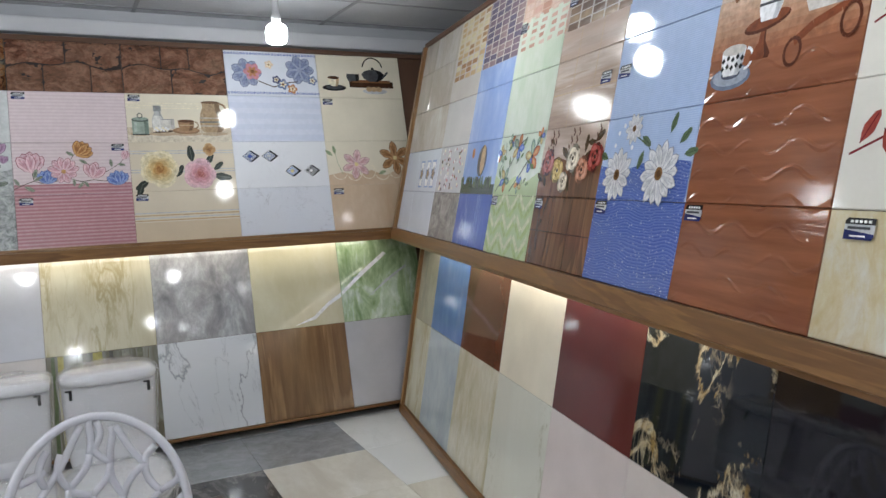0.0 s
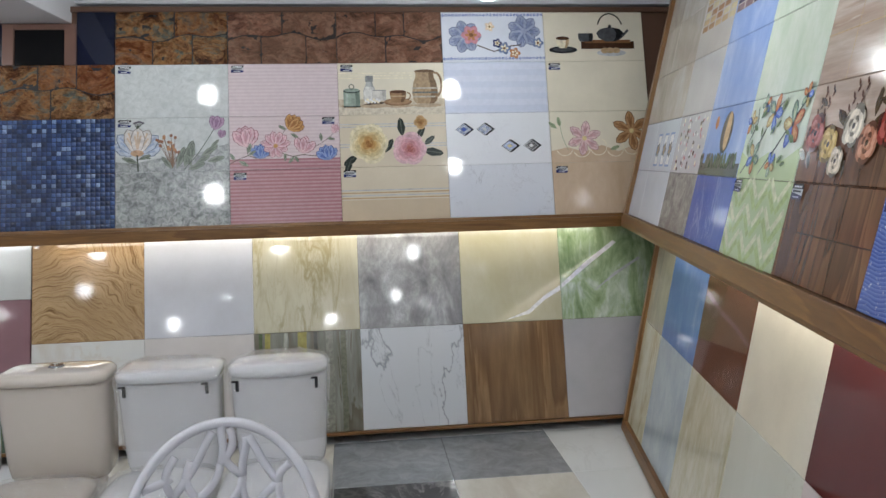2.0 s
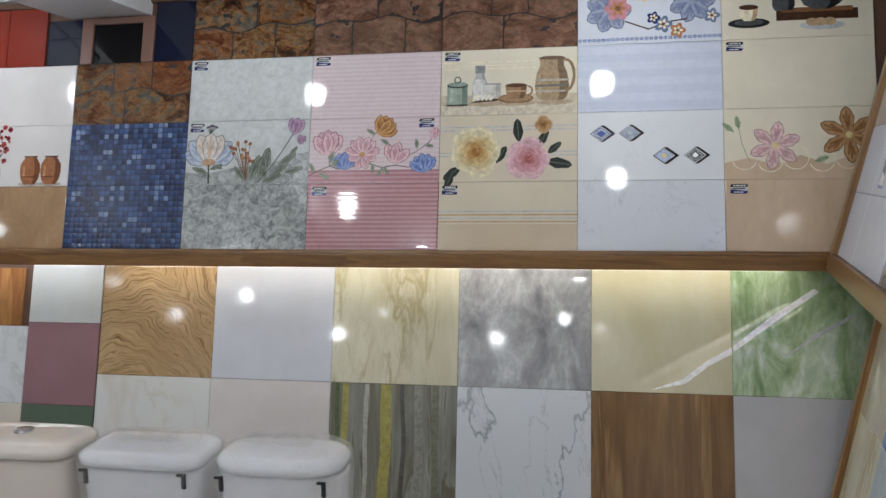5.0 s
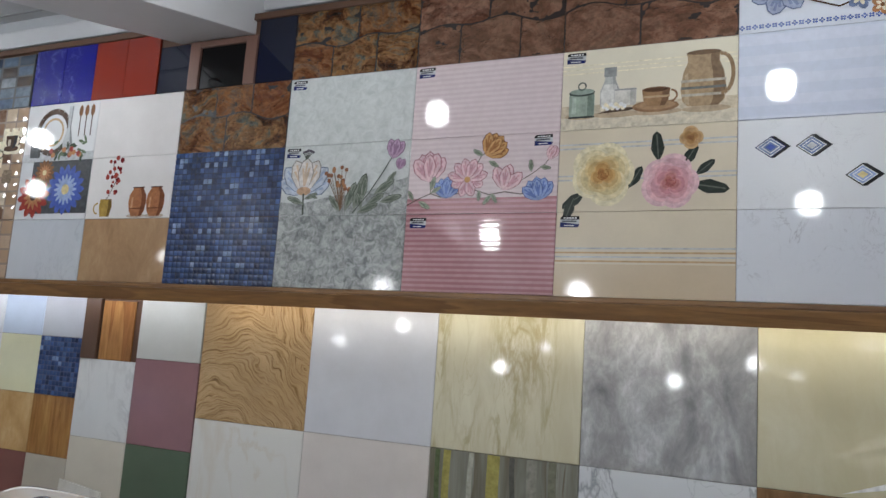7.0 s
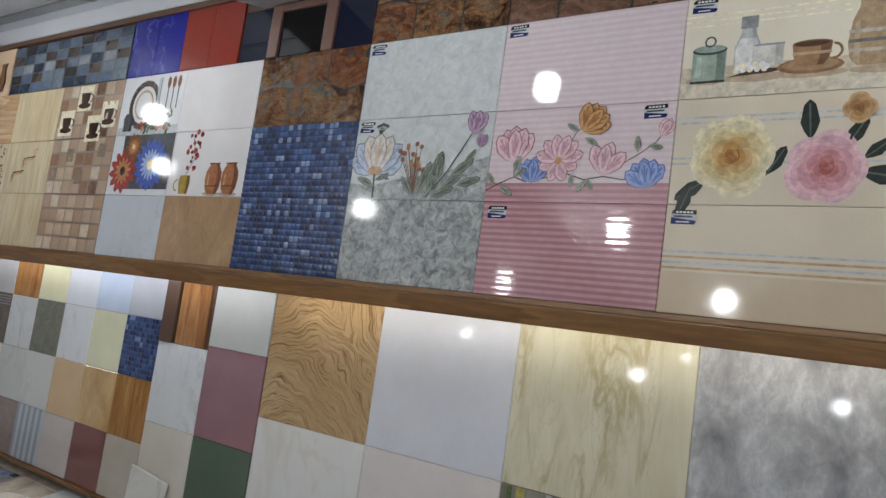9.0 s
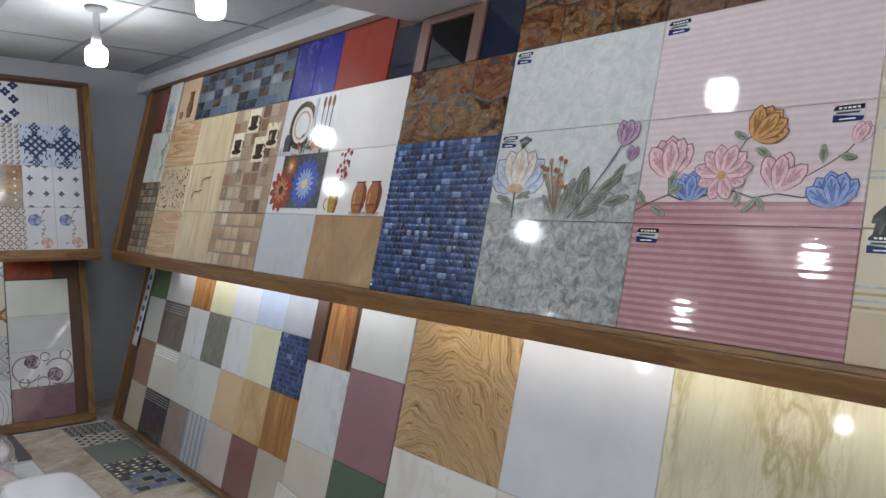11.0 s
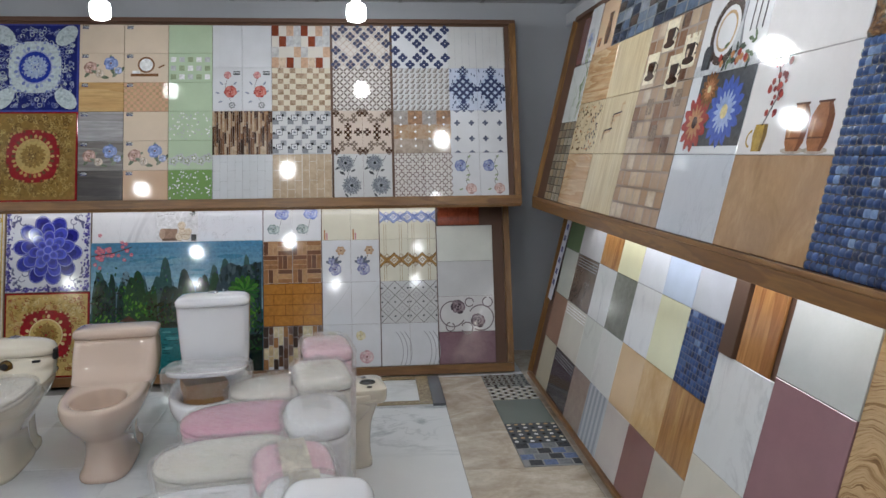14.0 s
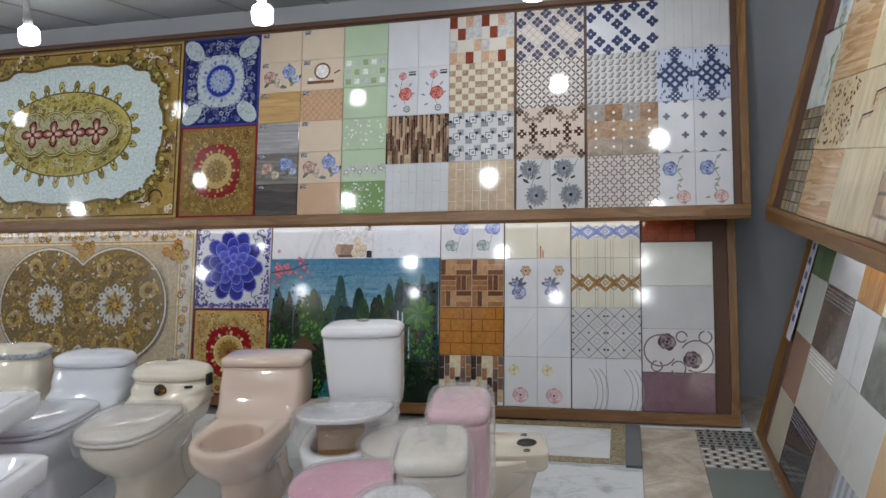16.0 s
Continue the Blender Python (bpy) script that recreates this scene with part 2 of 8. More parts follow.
def mesh_of(name, bm, mats):
    me = bpy.data.meshes.new(name)
    bm.normal_update()
    bm.to_mesh(me)
    bm.free()
    for m in mats if isinstance(mats, (list, tuple)) else [mats]:
        me.materials.append(m)
    return me


def part(name, bm, material, parent, label="", m=None):
    ob = new(name, mesh_of(name, bm, material) if isinstance(bm, bmesh.types.BMesh) else bm)
    ob.parent = parent
    if m is not None:
        ob.matrix_basis = m
    if label:
        tagged(ob, label)
    return ob


def box(bm, x0, x1, y0, y1, z0, z1, mat=0, bevel=0.0):
    r = bmesh.ops.create_cube(bm, size=1.0, matrix=Matrix.LocRotScale(((x0 + x1) / 2, (y0 + y1) / 2, (z0 + z1) / 2), None, (abs(x1 - x0), abs(y1 - y0), abs(z1 - z0))))
    fs = {f for v in r["verts"] for f in v.link_faces}
    for f in fs:
        f.material_index = mat
    if bevel:
        es = list({e for v in r["verts"] for e in v.link_edges})
        bmesh.ops.bevel(bm, geom=es, offset=bevel, segments=2, profile=0.6, affect="EDGES", material=-1)
    return bm


def slab(x0, x1, y0, y1, z0, z1, bevel=0.0):
    return box(bmesh.new(), x0, x1, y0, y1, z0, z1, 0, bevel)


def thing(name, label, category, m=None, group="", kind=""):
    ob = new(name)
    ob.empty_display_size = 0.1
    if m is not None:
        ob.matrix_basis = m
    return tagged(ob, label, category, group, kind)


def axes(o, x, y):
    x, y = Vector(x).normalized(), Vector(y).normalized()
    z = x.cross(y)
    return Matrix(((x.x, y.x, z.x, o[0]), (x.y, y.y, z.y, o[1]), (x.z, y.z, z.z, o[2]), (0, 0, 0, 1)))


TILE_MESH = {}


def tile_mesh(w, h, mat, th=0.009):
    """A pressed tile with softened edges, shared between alike tiles. Its face lies at z = th."""
    key = (round(w, 3), round(h, 3), mat.name, th)
    if key not in TILE_MESH:
        e = 0.0022
        a, b = w / 2 - 0.0006, h / 2 - 0.0006
        vs, fs = [], []
        for dx, z in ((0, 0), (0, th - e), (e, th)):
            vs += [(-a + dx, -b + dx, z), (a - dx, -b + dx, z), (a - dx, b - dx, z), (-a + dx, b - dx, z)]
        for k in (0, 4):
            for i in range(4):
                j = (i + 1) % 4
                fs.append((k + i, k + j, k + 4 + j, k + 4 + i))
        fs.append((8, 9, 10, 11))
        me = bpy.data.meshes.new("tile")
        me.from_pydata(vs, [], fs)
        me.materials.append(mat)
        TILE_MESH[key] = me
    return TILE_MESH[key]


def tile(parent, u, v, w, h, mat, lift=0.0, name="tile", tilt=0.0):
    """A tile whose lower right corner is at (-u, v) on its board; u runs to the left."""
    return part(name, tile_mesh(w, h, mat), None, parent, m=pose(-u - w / 2, v + h / 2, lift + random.uniform(0, 0.0012), 0, 0, tilt + random.uniform(-0.08, 0.08)))


# ---------------------------------------------------------------- room shell
A13 = radians(13)
S13, C13 = math.sin(A13), math.cos(A13)


def structure(name, bm, mat, label=""):
    return tagged(new(name, mesh_of(name, bm, mat)), label, "", "", "structure")


WALLPAINT = painted(lin(176, 178, 184), 0.7, 0.12)
structure("wall_north", slab(-7.7, 1.4, 0.42, 0.6, 0, CEIL + 0.2), WALLPAINT)
structure("wall_west", slab(-7.6, -7.42, -7.2, 0.41, 0, CEIL + 0.2), WALLPAINT)
# Unseen wall added to close the room, kept pale to bounce light.
structure("wall_south", slab(-7.7, 1.4, -7.4, -7.21, 0, CEIL + 0.2), painted(lin(222, 222, 224), 0.6, 0.06))
wall_e = structure("wall_east", slab(-0.1, 0.1, -7.6, 0.6, 0, CEIL + 0.2), WALLPAINT)
wall_e.matrix_basis = pose(0.55, 0, 0, 0, 0, -10.5)
floor = structure("floor", slab(-7.7, 1.4, -7.4, 0.6, -0.12, -0.011), painted(lin(120, 118, 115), 0.5, 0.2))

# suspended ceiling: panels in thin grid bars
bm = bmesh.new()
cb = bmesh.new()
PX, PY = 1.2, 0.6
for i in range(8):
    for j in range(14):
        x0, y0 = -7.7 + i * PX, -7.5 + j * PY
        box(bm, x0 + 0.008, x0 + PX - 0.008, y0 + 0.008, y0 + PY - 0.008, CEIL, CEIL + 0.012)
for i in range(9):
    box(cb, -7.7 + i * PX - 0.012, -7.7 + i * PX + 0.012, -7.5, 0.6, CEIL - 0.004, CEIL + 0.02)
for j in range(15):
    box(cb, -7.7, 1.9, -7.5 + j * PY - 0.012, -7.5 + j * PY + 0.012, CEIL - 0.0045, CEIL + 0.019)
g = G("ceiling_panel")
f1 = g.noise(140, 5, 0.7)
f2 = g.noise(2.2, 5, 0.6)
g.bump(f1, 0.35, 0.003)
structure("ceiling", bm, g.done(g.mix(g.ramp(f1, (0.4, 0.25), (0.55, 0.0)), g.ramp(f2, (0.3, lin(182, 184, 188)), (0.7, lin(204, 205, 208))), lin(140, 142, 146)), 0.75))
structure("ceiling_grid", cb, painted(lin(150, 150, 154), 0.5, 0.1))
structure("ceiling_slab", slab(-7.7, 1.6, -7.5, 0.6, CEIL + 0.06, CEIL + 0.2), WALLPAINT)
structure("ceiling_beam", slab(-3.66, -3.23, -7.2, 0.42, 2.35, CEIL + 0.01, 0.006), painted(lin(214, 214, 218), 0.55, 0.06), "white boxed-in ceiling beam")
structure("trim", slab(-7.4, 0.4, 0.33, 0.42, 2.47, 2.56, 0.01), painted(lin(196, 197, 202), 0.55, 0.1), "white pipe casing along the wall")

# ---------------------------------------------------------------- display boards


def board(name, label, m, x0, x1, h, rim=0.045, lift=0.03, top=True):
    """A leaning board: backing and a timber rim. Local x to the viewer's right, y up, z to the viewer."""
    b = thing(name, label, "display board", m)
    part("backing", slab(x0, x1, -0.02, h, -0.03, -0.003, 0.002), BOARD, b)
    part("rail", slab(x0 - rim, x1 + rim, -0.02 - rim, -0.002, -0.03, lift, 0.003), TIMBER, b)
    if top:
        part("rail", slab(x0 - rim, x1 + rim, h, h + 0.03, -0.03, lift * 0.6, 0.003), BOARD, b)
    part("stile", slab(x0 - rim, x0 - 0.001, -0.001, h, -0.03, lift, 0.003), TIMBER_UP, b)
    part("stile", slab(x1 + 0.001, x1 + rim, -0.001, h, -0.03, lift, 0.003), TIMBER_UP, b)
    return b


north_up = axes((0, 0, 1.24), (1, 0, 0), (0, S13, C13))
north_low = axes((0, -0.075, 0.07), (1, 0, 0), (0, S13, C13))
AX = Vector((-0.19, -0.98, 0)).normalized()
AN = Vector((0.98, -0.19, 0)).normalized()
A12 = radians(12)
east_up = axes((-0.18, 0, 1.24), AX, AN * math.sin(A12) + Vector((0, 0, math.cos(A12))))
AX2 = Vector((-0.175, -0.985, 0)).normalized()
AN2 = Vector((0.985, -0.175, 0)).normalized()
A10 = radians(9.5)
east_low = axes((-0.21, -0.1, 0.07), AX2, AN2 * math.sin(A10) + Vector((0, 0, math.cos(A10))))
west_up = axes((-6.875, -0.17, 1.25), (0, 1, 0), (-S13, 0, C13))
west_low = axes((-6.86, -0.22, 0.07), (0, 1, 0), (-S13, 0, C13))

B_NU = board("tile_display_board", "long leaning wooden board of large wall tiles in a timber frame", north_up, -6.85, 0.3, 1.2, 0.0)
B_NL = board("tile_display_board", "low leaning board of floor tiles under a timber shelf edge", north_low, -6.62, 0.3, 1.16, 0.0, 0.03, False)
B_EU = board("tile_display_board", "leaning board of patterned wall tiles with a wooden edge", east_up, 0.12, 6.6, 1.2)
B_EL = board("tile_display_board", "low leaning board of polished floor tiles", east_low, 0.1, 6.6, 1.14, 0.04, 0.03, False)
B_WU = board("tile_display_board", "framed leaning board full of small patterned tiles", west_up, -6.6, 0.02, 1.22)
B_WL = board("tile_display_board", "framed low board of tiles and picture tiles", west_low, -6.6, 0.02, 1.14)


def shelf_edge(name, label, m, x0, x1, depth, th=0.052):
    """The timber ledge that carries an upper board; the light strip is hidden under its back."""
    s = thing(name, label, "shelf edge", m)
    part("fascia", slab(x0, x1, -th - 0.022, -0.0135, 0.0, 0.034, 0.004), TIMBER, s)
    part("shelf", slab(x0, x1, -0.05, -0.026, -depth, -0.001, 0.002), BOARD, s)
    return s


shelf_edge("timber_ledge", "brown timber ledge under the upper tiles", axes((0, 0, 1.24), (1, 0, 0), (0, 0, 1)), -6.85, -0.19, 0.4)
shelf_edge("timber_ledge", "brown timber ledge under the patterned wall tiles", axes((-0.18, 0, 1.24), AX, (0, 0, 1)), 0.0, 6.6, 0.45)
shelf_edge("timber_ledge", "brown timber ledge under the small tiles", axes((-6.875, -0.17, 1.25), (0, 1, 0), (0, 0, 1)), -6.6, 0.06, 0.4)


def strip_light(m, x0, x1, c, watts, label):
    """An LED strip under the ledge's back edge."""
    s = thing("light_strip", label, "strip light", m)
    part("diffuser", slab(x0, x1, -0.012, 0.0, -0.01, 0.01, 0.003), lamp_glow(c, 6.0), s)
    la = bpy.data.lights.new("light_strip", "AREA")
    la.shape, la.size, la.size_y, la.energy, la.color = "RECTANGLE", abs(x1 - x0), 0.02, watts, c
    lo = new("strip_lamp", la)
    lo.parent = s
    lo.matrix_basis = pose((x0 + x1) / 2, -0.018, 0, -65, 0, 0)
    return s


strip_light(axes((0, 0.07, 1.188), (1, 0, 0), (0, 0, 1)), -3.4, -0.3, (1.0, 0.95, 0.84), 2.3, "thin warm white LED strip under the ledge")
strip_light(axes((0, 0.07, 1.188), (1, 0, 0), (0, 0, 1)), -6.0, -3.5, (0.95, 0.97, 1.0), 1.9, "thin cool white LED strip under the ledge")
strip_light(axes((-6.96, -0.2, 1.198), (0, 1, 0), (0, 0, 1)), -6.4, -0.45, (0.95, 0.97, 1.0), 1.9, "thin cool white LED strip under the ledge")
# Real strip; its length past 1.9 is added to brighten the lower board.
strip_light(axes((-0.08, -0.2, 1.188), AX, (0, 0, 1)), 0.3, 3.1, (1.0, 0.95, 0.85), 3.8, "thin warm white LED strip under the ledge")

# ---------------------------------------------------------------- lamps
bm = bmesh.new()


def lathe(bm, prof, n=16, mat=0, z=0.0, cx=0.0, cy=0.0):
    """Turn a profile of (radius, height) about the z axis."""
    rings = []
    for r, h in prof:
        if r < 1e-5:
            rings.append([bm.verts.new((cx, cy, z + h))])
        else:
            rings.append([bm.verts.new((cx + r * math.cos(2 * math.pi * k / n), cy + r * math.sin(2 * math.pi * k / n), z + h)) for k in range(n)])
    for a, b in zip(rings, rings[1:]):
        for k in range(n):
            j = (k + 1) % n
            q = [a[k % len(a)], a[j % len(a)], b[j % len(b)], b[k % len(b)]]
            q = list(dict.fromkeys(q))
            if len(q) > 2:
                try:
                    f = bm.faces.new(q)
                    f.material_index, f.smooth = mat, True
                except ValueError:
                    pass
    return bm


def make_bulb(x, y, z, k):
    b = thing("ceiling_lamp", "bare white LED bulb in a ceiling holder", "lamp", pose(x, y, z), "bulbs under the ceiling")
    h = CEIL - z - 0.004
    part("holder", lathe(bmesh.new(), [(0, 0.062), (0.024, 0.062), (0.027, 0.075), (0.027, 0.1), (0.02, 0.115), (0.018, h - 0.03), (0.055, h - 0.02), (0.06, h), (0, h)]), gloss(lin(150, 150, 152), 0.4), b)
    part("globe", lathe(bmesh.new(), [(0, -0.05), (0.035, -0.048), (0.05, -0.04), (0.056, -0.025), (0.058, 0.025), (0.052, 0.045), (0.038, 0.056), (0.024, 0.062)]), lamp_glow((0.93, 0.98, 1.0), BULB_W * k), b)
    return b


for spot in BULBS:
    make_bulb(*spot)

# ---------------------------------------------------------------- printed pictures on tiles


class Print:
    """A picture printed on a tile face: thin coloured shapes, layered. Origin at the tile's centre."""

    def __init__(self, z=0.0096):
        self.bm, self.mats, self.z, self.base, self.n = bmesh.new(), [], z, z, 0

    def idx(self, m):
        if m not in self.mats:
            self.mats.append(m)
        return self.mats.index(m)

    def poly(self, pts, m):
        self.n += 1
        self.z = self.base + 0.00002 * min(self.n, 150) + 0.000004 * max(0, self.n - 150)
        f = self.bm.faces.new([self.bm.verts.new((x, y, self.z)) for x, y in pts])
        if f.calc_area() > 0:
            f.normal_update()
            if f.normal.z < 0:
                f.normal_flip()
        f.material_index = self.idx(m)
        return self

    def rect(self, x0, x1, y0, y1, m):
        return self.poly([(x0, y0), (x1, y0), (x1, y1), (x0, y1)], m)

    def disc(self, x, y, r, m, ry=None, n=14, ang=0.0):
        c, s, ry = math.cos(radians(ang)), math.sin(radians(ang)), ry or r
        p = [(r * math.cos(2 * math.pi * k / n), ry * math.sin(2 * math.pi * k / n)) for k in range(n)]
        return self.poly([(x + c * a - s * b, y + s * a + c * b) for a, b in p], m)

    def petal(self, x, y, ln, w, ang, m, tip=0.6):
        c, s = math.cos(radians(ang)), math.sin(radians(ang))
        p = [(0, 0), (0.25 * ln, 0.34 * w), (tip * ln, 0.5 * w), (0.88 * ln, 0.3 * w), (ln, 0), (0.88 * ln, -0.3 * w), (tip * ln, -0.5 * w), (0.25 * ln, -0.34 * w)]
        return self.poly([(x + c * a - s * b, y + s * a + c * b) for a, b in p], m)

    def stroke(self, pts, w, m):
        for (x0, y0), (x1, y1) in zip(pts, pts[1:]):
            d = math.hypot(x1 - x0, y1 - y0) or 1
            a, b = -(y1 - y0) / d * w / 2, (x1 - x0) / d * w / 2
            self.poly([(x0 + a, y0 + b), (x0 - a, y0 - b), (x1 - a, y1 - b), (x1 + a, y1 + b)], m)
        return self

    def arc(self, x, y, r, a0, a1, w, m, n=10, ry=None):
        ry = ry or r
        return self.stroke([(x + r * math.cos(radians(a0 + (a1 - a0) * k / n)), y + ry * math.sin(radians(a0 + (a1 - a0) * k / n))) for k in range(n + 1)], w, m)

    def ring(self, x, y, r, w, m, n=18, ry=None):
        return self.arc(x, y, r, 0, 360, w, m, n, ry)

    def flower(self, x, y, r, n, outer, inner, core, turn=0.0, wide=0.75):
        for k in range(n):
            self.petal(x, y, r, r * wide, turn + 360 * k / n, outer)
        for k in range(n):
            self.petal(x, y, r * 0.62, r * wide * 0.42, turn + 360 * k / n, inner)
        return self.disc(x, y, r * 0.2, core)

    def veined(self, x, y, ln, w, ang, cs, tip=0.6):
        """A petal with a dark outline, a pale flank and fine veins: cs = dark, middle, light."""
        self.petal(x, y, ln, w, ang, cs[0], tip).petal(x, y, ln * 0.965, w * 0.88, ang, cs[1], tip)
        c, s = math.cos(radians(ang)), math.sin(radians(ang))
        for o, q in ((-0.2, 0.7), (0.0, 0.85), (0.2, 0.7)):
            self.stroke([(x + 0.2 * ln * c, y + 0.2 * ln * s), (x + q * ln * c - o * w * s, y + q * ln * s + o * w * c)], w * 0.13, cs[2])
        return self

    def bloom(self, x, y, r, rings):
        """A full-blown rose: rings of overlapping cupped petals, from the outside in, each ring with its own tint."""
        rnd = random.Random(int(abs(x) * 1000))
        for i, (k, n, dark, light) in enumerate(rings):
            for j in range(n):
                a = 360 * j / n + 31 * i + rnd.uniform(-9, 9)
                px, py = x + r * k * 0.46 * math.cos(radians(a)), y + r * k * 0.46 * math.sin(radians(a))
                e = rnd.uniform(0.9, 1.12)
                self.disc(px, py, r * k * 0.53 * e, ik(*[int(v * 0.76) for v in INKC[dark.name]]), r * k * 0.5 * e, 18, a + 90)
                self.disc(px + 0.035 * r * k * math.cos(radians(a)), py + 0.035 * r * k * math.sin(radians(a)), r * k * 0.55 * e, light, r * k * 0.48 * e, 18, a + 90)
                self.disc(px - 0.06 * r * k * math.cos(radians(a)), py - 0.06 * r * k * math.sin(radians(a)), r * k * 0.47 * e, ink_mix(dark, light), r * k * 0.42 * e, 18, a + 90)
        for i in range(4):
            self.arc(x, y, r * (0.04 + 0.045 * i), 70 * i, 70 * i + 200, r * 0.03, rings[-1][2])
        return self

    def leaf(self, x, y, ln, ang, m, m2=None):
        self.petal(x, y, ln, ln * 0.42, ang, m, 0.45)
        if m2:
            c, s = math.cos(radians(ang)), math.sin(radians(ang))
            self.stroke([(x, y), (x + 0.9 * ln * c, y + 0.9 * ln * s)], ln * 0.04, m2)
        return self

    def jar(self, x, y, prof, m, m2=None):
        """A vessel seen from the side: (half width, height) pairs, with a shaded flank."""
        self.poly([(x + w, y + h) for w, h in prof] + [(x - w, y + h) for w, h in reversed(prof)], m)
        if m2:
            self.poly([(x + w * 0.96, y + h) for w, h in prof] + [(x + w * 0.45, y + h) for w, h in reversed(prof)], m2)
        return self

    def mesh(self, name="print"):
        return mesh_of(name, self.bm, self.mats)


def on(t, p, name="print", label=""):
    """Lay a print (or its finished mesh) on a tile."""
    ob = part(name, p.mesh(name) if isinstance(p, Print) else p, None, t, label)
    return ob if name == "sticker" else tagged(ob, kind="stuff")


INKC = {}


def ik(*c):
    m = ink(lin(*c))
    INKC[m.name] = c
    return m


def ink_mix(a, b):
    return ik(*[(p + q) // 2 for p, q in zip(INKC[a.name], INKC[b.name])])


I = {k: ink(lin(*c)) for k, c in dict(
    white=(232, 232, 234), black=(28, 28, 32), navy=(34, 42, 96), blue=(74, 94, 168), sky=(146, 164, 204), steel=(112, 126, 160),
    grey=(132, 134, 138), lgrey=(186, 188, 192), dgrey=(74, 76, 80), green=(98, 112, 88), dgreen=(56, 70, 54), sage=(150, 164, 132),
    pink=(222, 178, 186), rosy=(190, 132, 142), hot=(190, 84, 106), red=(150, 62, 54), maroon=(110, 28, 34), orange=(176, 122, 84),
    gold=(168, 138, 70), dgold=(112, 88, 44), yellow=(216, 198, 146), cream=(232, 222, 196), tan=(184, 156, 122), brown=(122, 84, 54),
    dbrown=(70, 46, 32), lilac=(150, 134, 170), plum=(96, 62, 92), teal=(38, 120, 130), peach=(222, 198, 174)).items()}

# the paper sticker on many of the tiles
st = Print(0.0093)
st.poly([(-0.034, -0.02), (0.03, -0.02), (0.034, -0.014), (0.034, 0.02), (-0.028, 0.02), (-0.034, 0.014)], I["lgrey"])
st.poly([(-0.034, 0.008), (0.034, 0.008), (0.034, 0.02), (-0.028, 0.02), (-0.034, 0.014)], I["black"])
st.poly([(-0.034, -0.02), (0.03, -0.02), (0.034, -0.014), (0.034, -0.009), (-0.034, -0.002)], I["navy"])
for k in range(5):
    st.rect(-0.022 + 0.01 * k, -0.015 + 0.01 * k, 0.011, 0.016, I["white"])
st.rect(-0.027, 0.024, -0.001, 0.004, I["dgrey"]).rect(-0.02, 0.016, -0.015, -0.012, I["white"])
STICKER = st.mesh("sticker")


def sticker(t, x, y, s=1.0):
    ob = on(t, STICKER, "sticker", "small white and blue paper size sticker")
    ob.matrix_basis = pose(x, y, 0.0015, 0, 0, random.uniform(-2, 2)) @ Matrix.Diagonal((s, s, 1, 1))
    return ob


# ---------------------------------------------------------------- north wall, upper board
TAN = clouds(lin(186, 162, 136), lin(196, 172, 148), lin(204, 182, 158), 4)
CREAM = glaze(lin(216, 208, 190))
BEIGE = glaze(lin(206, 194, 174))
PALEB = bands(lin(196, 202, 220), lin(204, 208, 224), 0.07, 1, 0.5, 0.0)
WMARB = marble(lin(208, 210, 218), lin(160, 158, 168), 9.0, 0.01, 20.0, 0.8, 0.8, 0.05)
WPLAIN = glaze(lin(212, 213, 218))
REDROCK = (lin(58, 36, 28), lin(126, 80, 62), lin(172, 126, 104), lin(136, 108, 88))
SLATE = (lin(24, 16, 12), lin(96, 58, 34), lin(166, 122, 78), lin(98, 112, 104), lin(140, 72, 36))


def stone_tile(u, v, w, h, cs, gl, seed):
    """A tile pressed as rough split stone: uneven blocks with dark cracks."""
    rnd = random.Random(seed)
    t = tile(B_NU, u, v, w, h, painted(tuple(x * 0.4 for x in cs[0]), 0.5))
    mid = lambda x: 0.02 * h + 0.05 * h * math.sin(9 * x + seed) + 0.04 * h * math.sin(23 * x)  # noqa: E731
    for r in range(2):
        n = 2 if (r + seed) % 2 else 3
        cuts = [-w / 2] + [-w / 2 + w * (k + rnd.uniform(-0.16, 0.16)) / n for k in range(1, n)] + [w / 2]
        for a, b in zip(cuts, cuts[1:]):
            bm = bmesh.new()
            nx, ny = 26, 16
            base, sx, sy = rnd.uniform(0.006, 0.013), rnd.uniform(-0.02, 0.02), rnd.uniform(-0.03, 0.03)
            rows = []
            for j in range(ny + 1):
                row = []
                for i in range(nx + 1):
                    x = a + 0.002 + (b - a - 0.004) * i / nx
                    y0, y1 = (-h / 2, mid(x) - 0.002) if r == 0 else (mid(x) + 0.002, h / 2)
                    y = y0 + (y1 - y0) * j / ny
                    e = min(i / 2, (nx - i) / 2, j / 2, (ny - j) / 2, 1.0)
                    q = Vector((x * 9 + seed, y * 15, r * 3.3))
                    z = base + sx * (x - a) + sy * (y - y0) + 0.014 * noise.fractal(q * 1.6, 0.7, 2.2, 5) + 0.01 * abs(noise.noise(q * 0.9))
                    row.append(bm.verts.new((x + 0.0015 * noise.noise(q * 5), y, 0.0085 + max(0.0, z) * e)))
                rows.append(row)
            for j in range(ny):
                for i in range(nx):
                    bm.faces.new((rows[j][i], rows[j][i + 1], rows[j + 1][i + 1], rows[j + 1][i])).smooth = True
            part("stone_face", bm, rock(cs, 6.5, gl, 1.0), t)
    return t


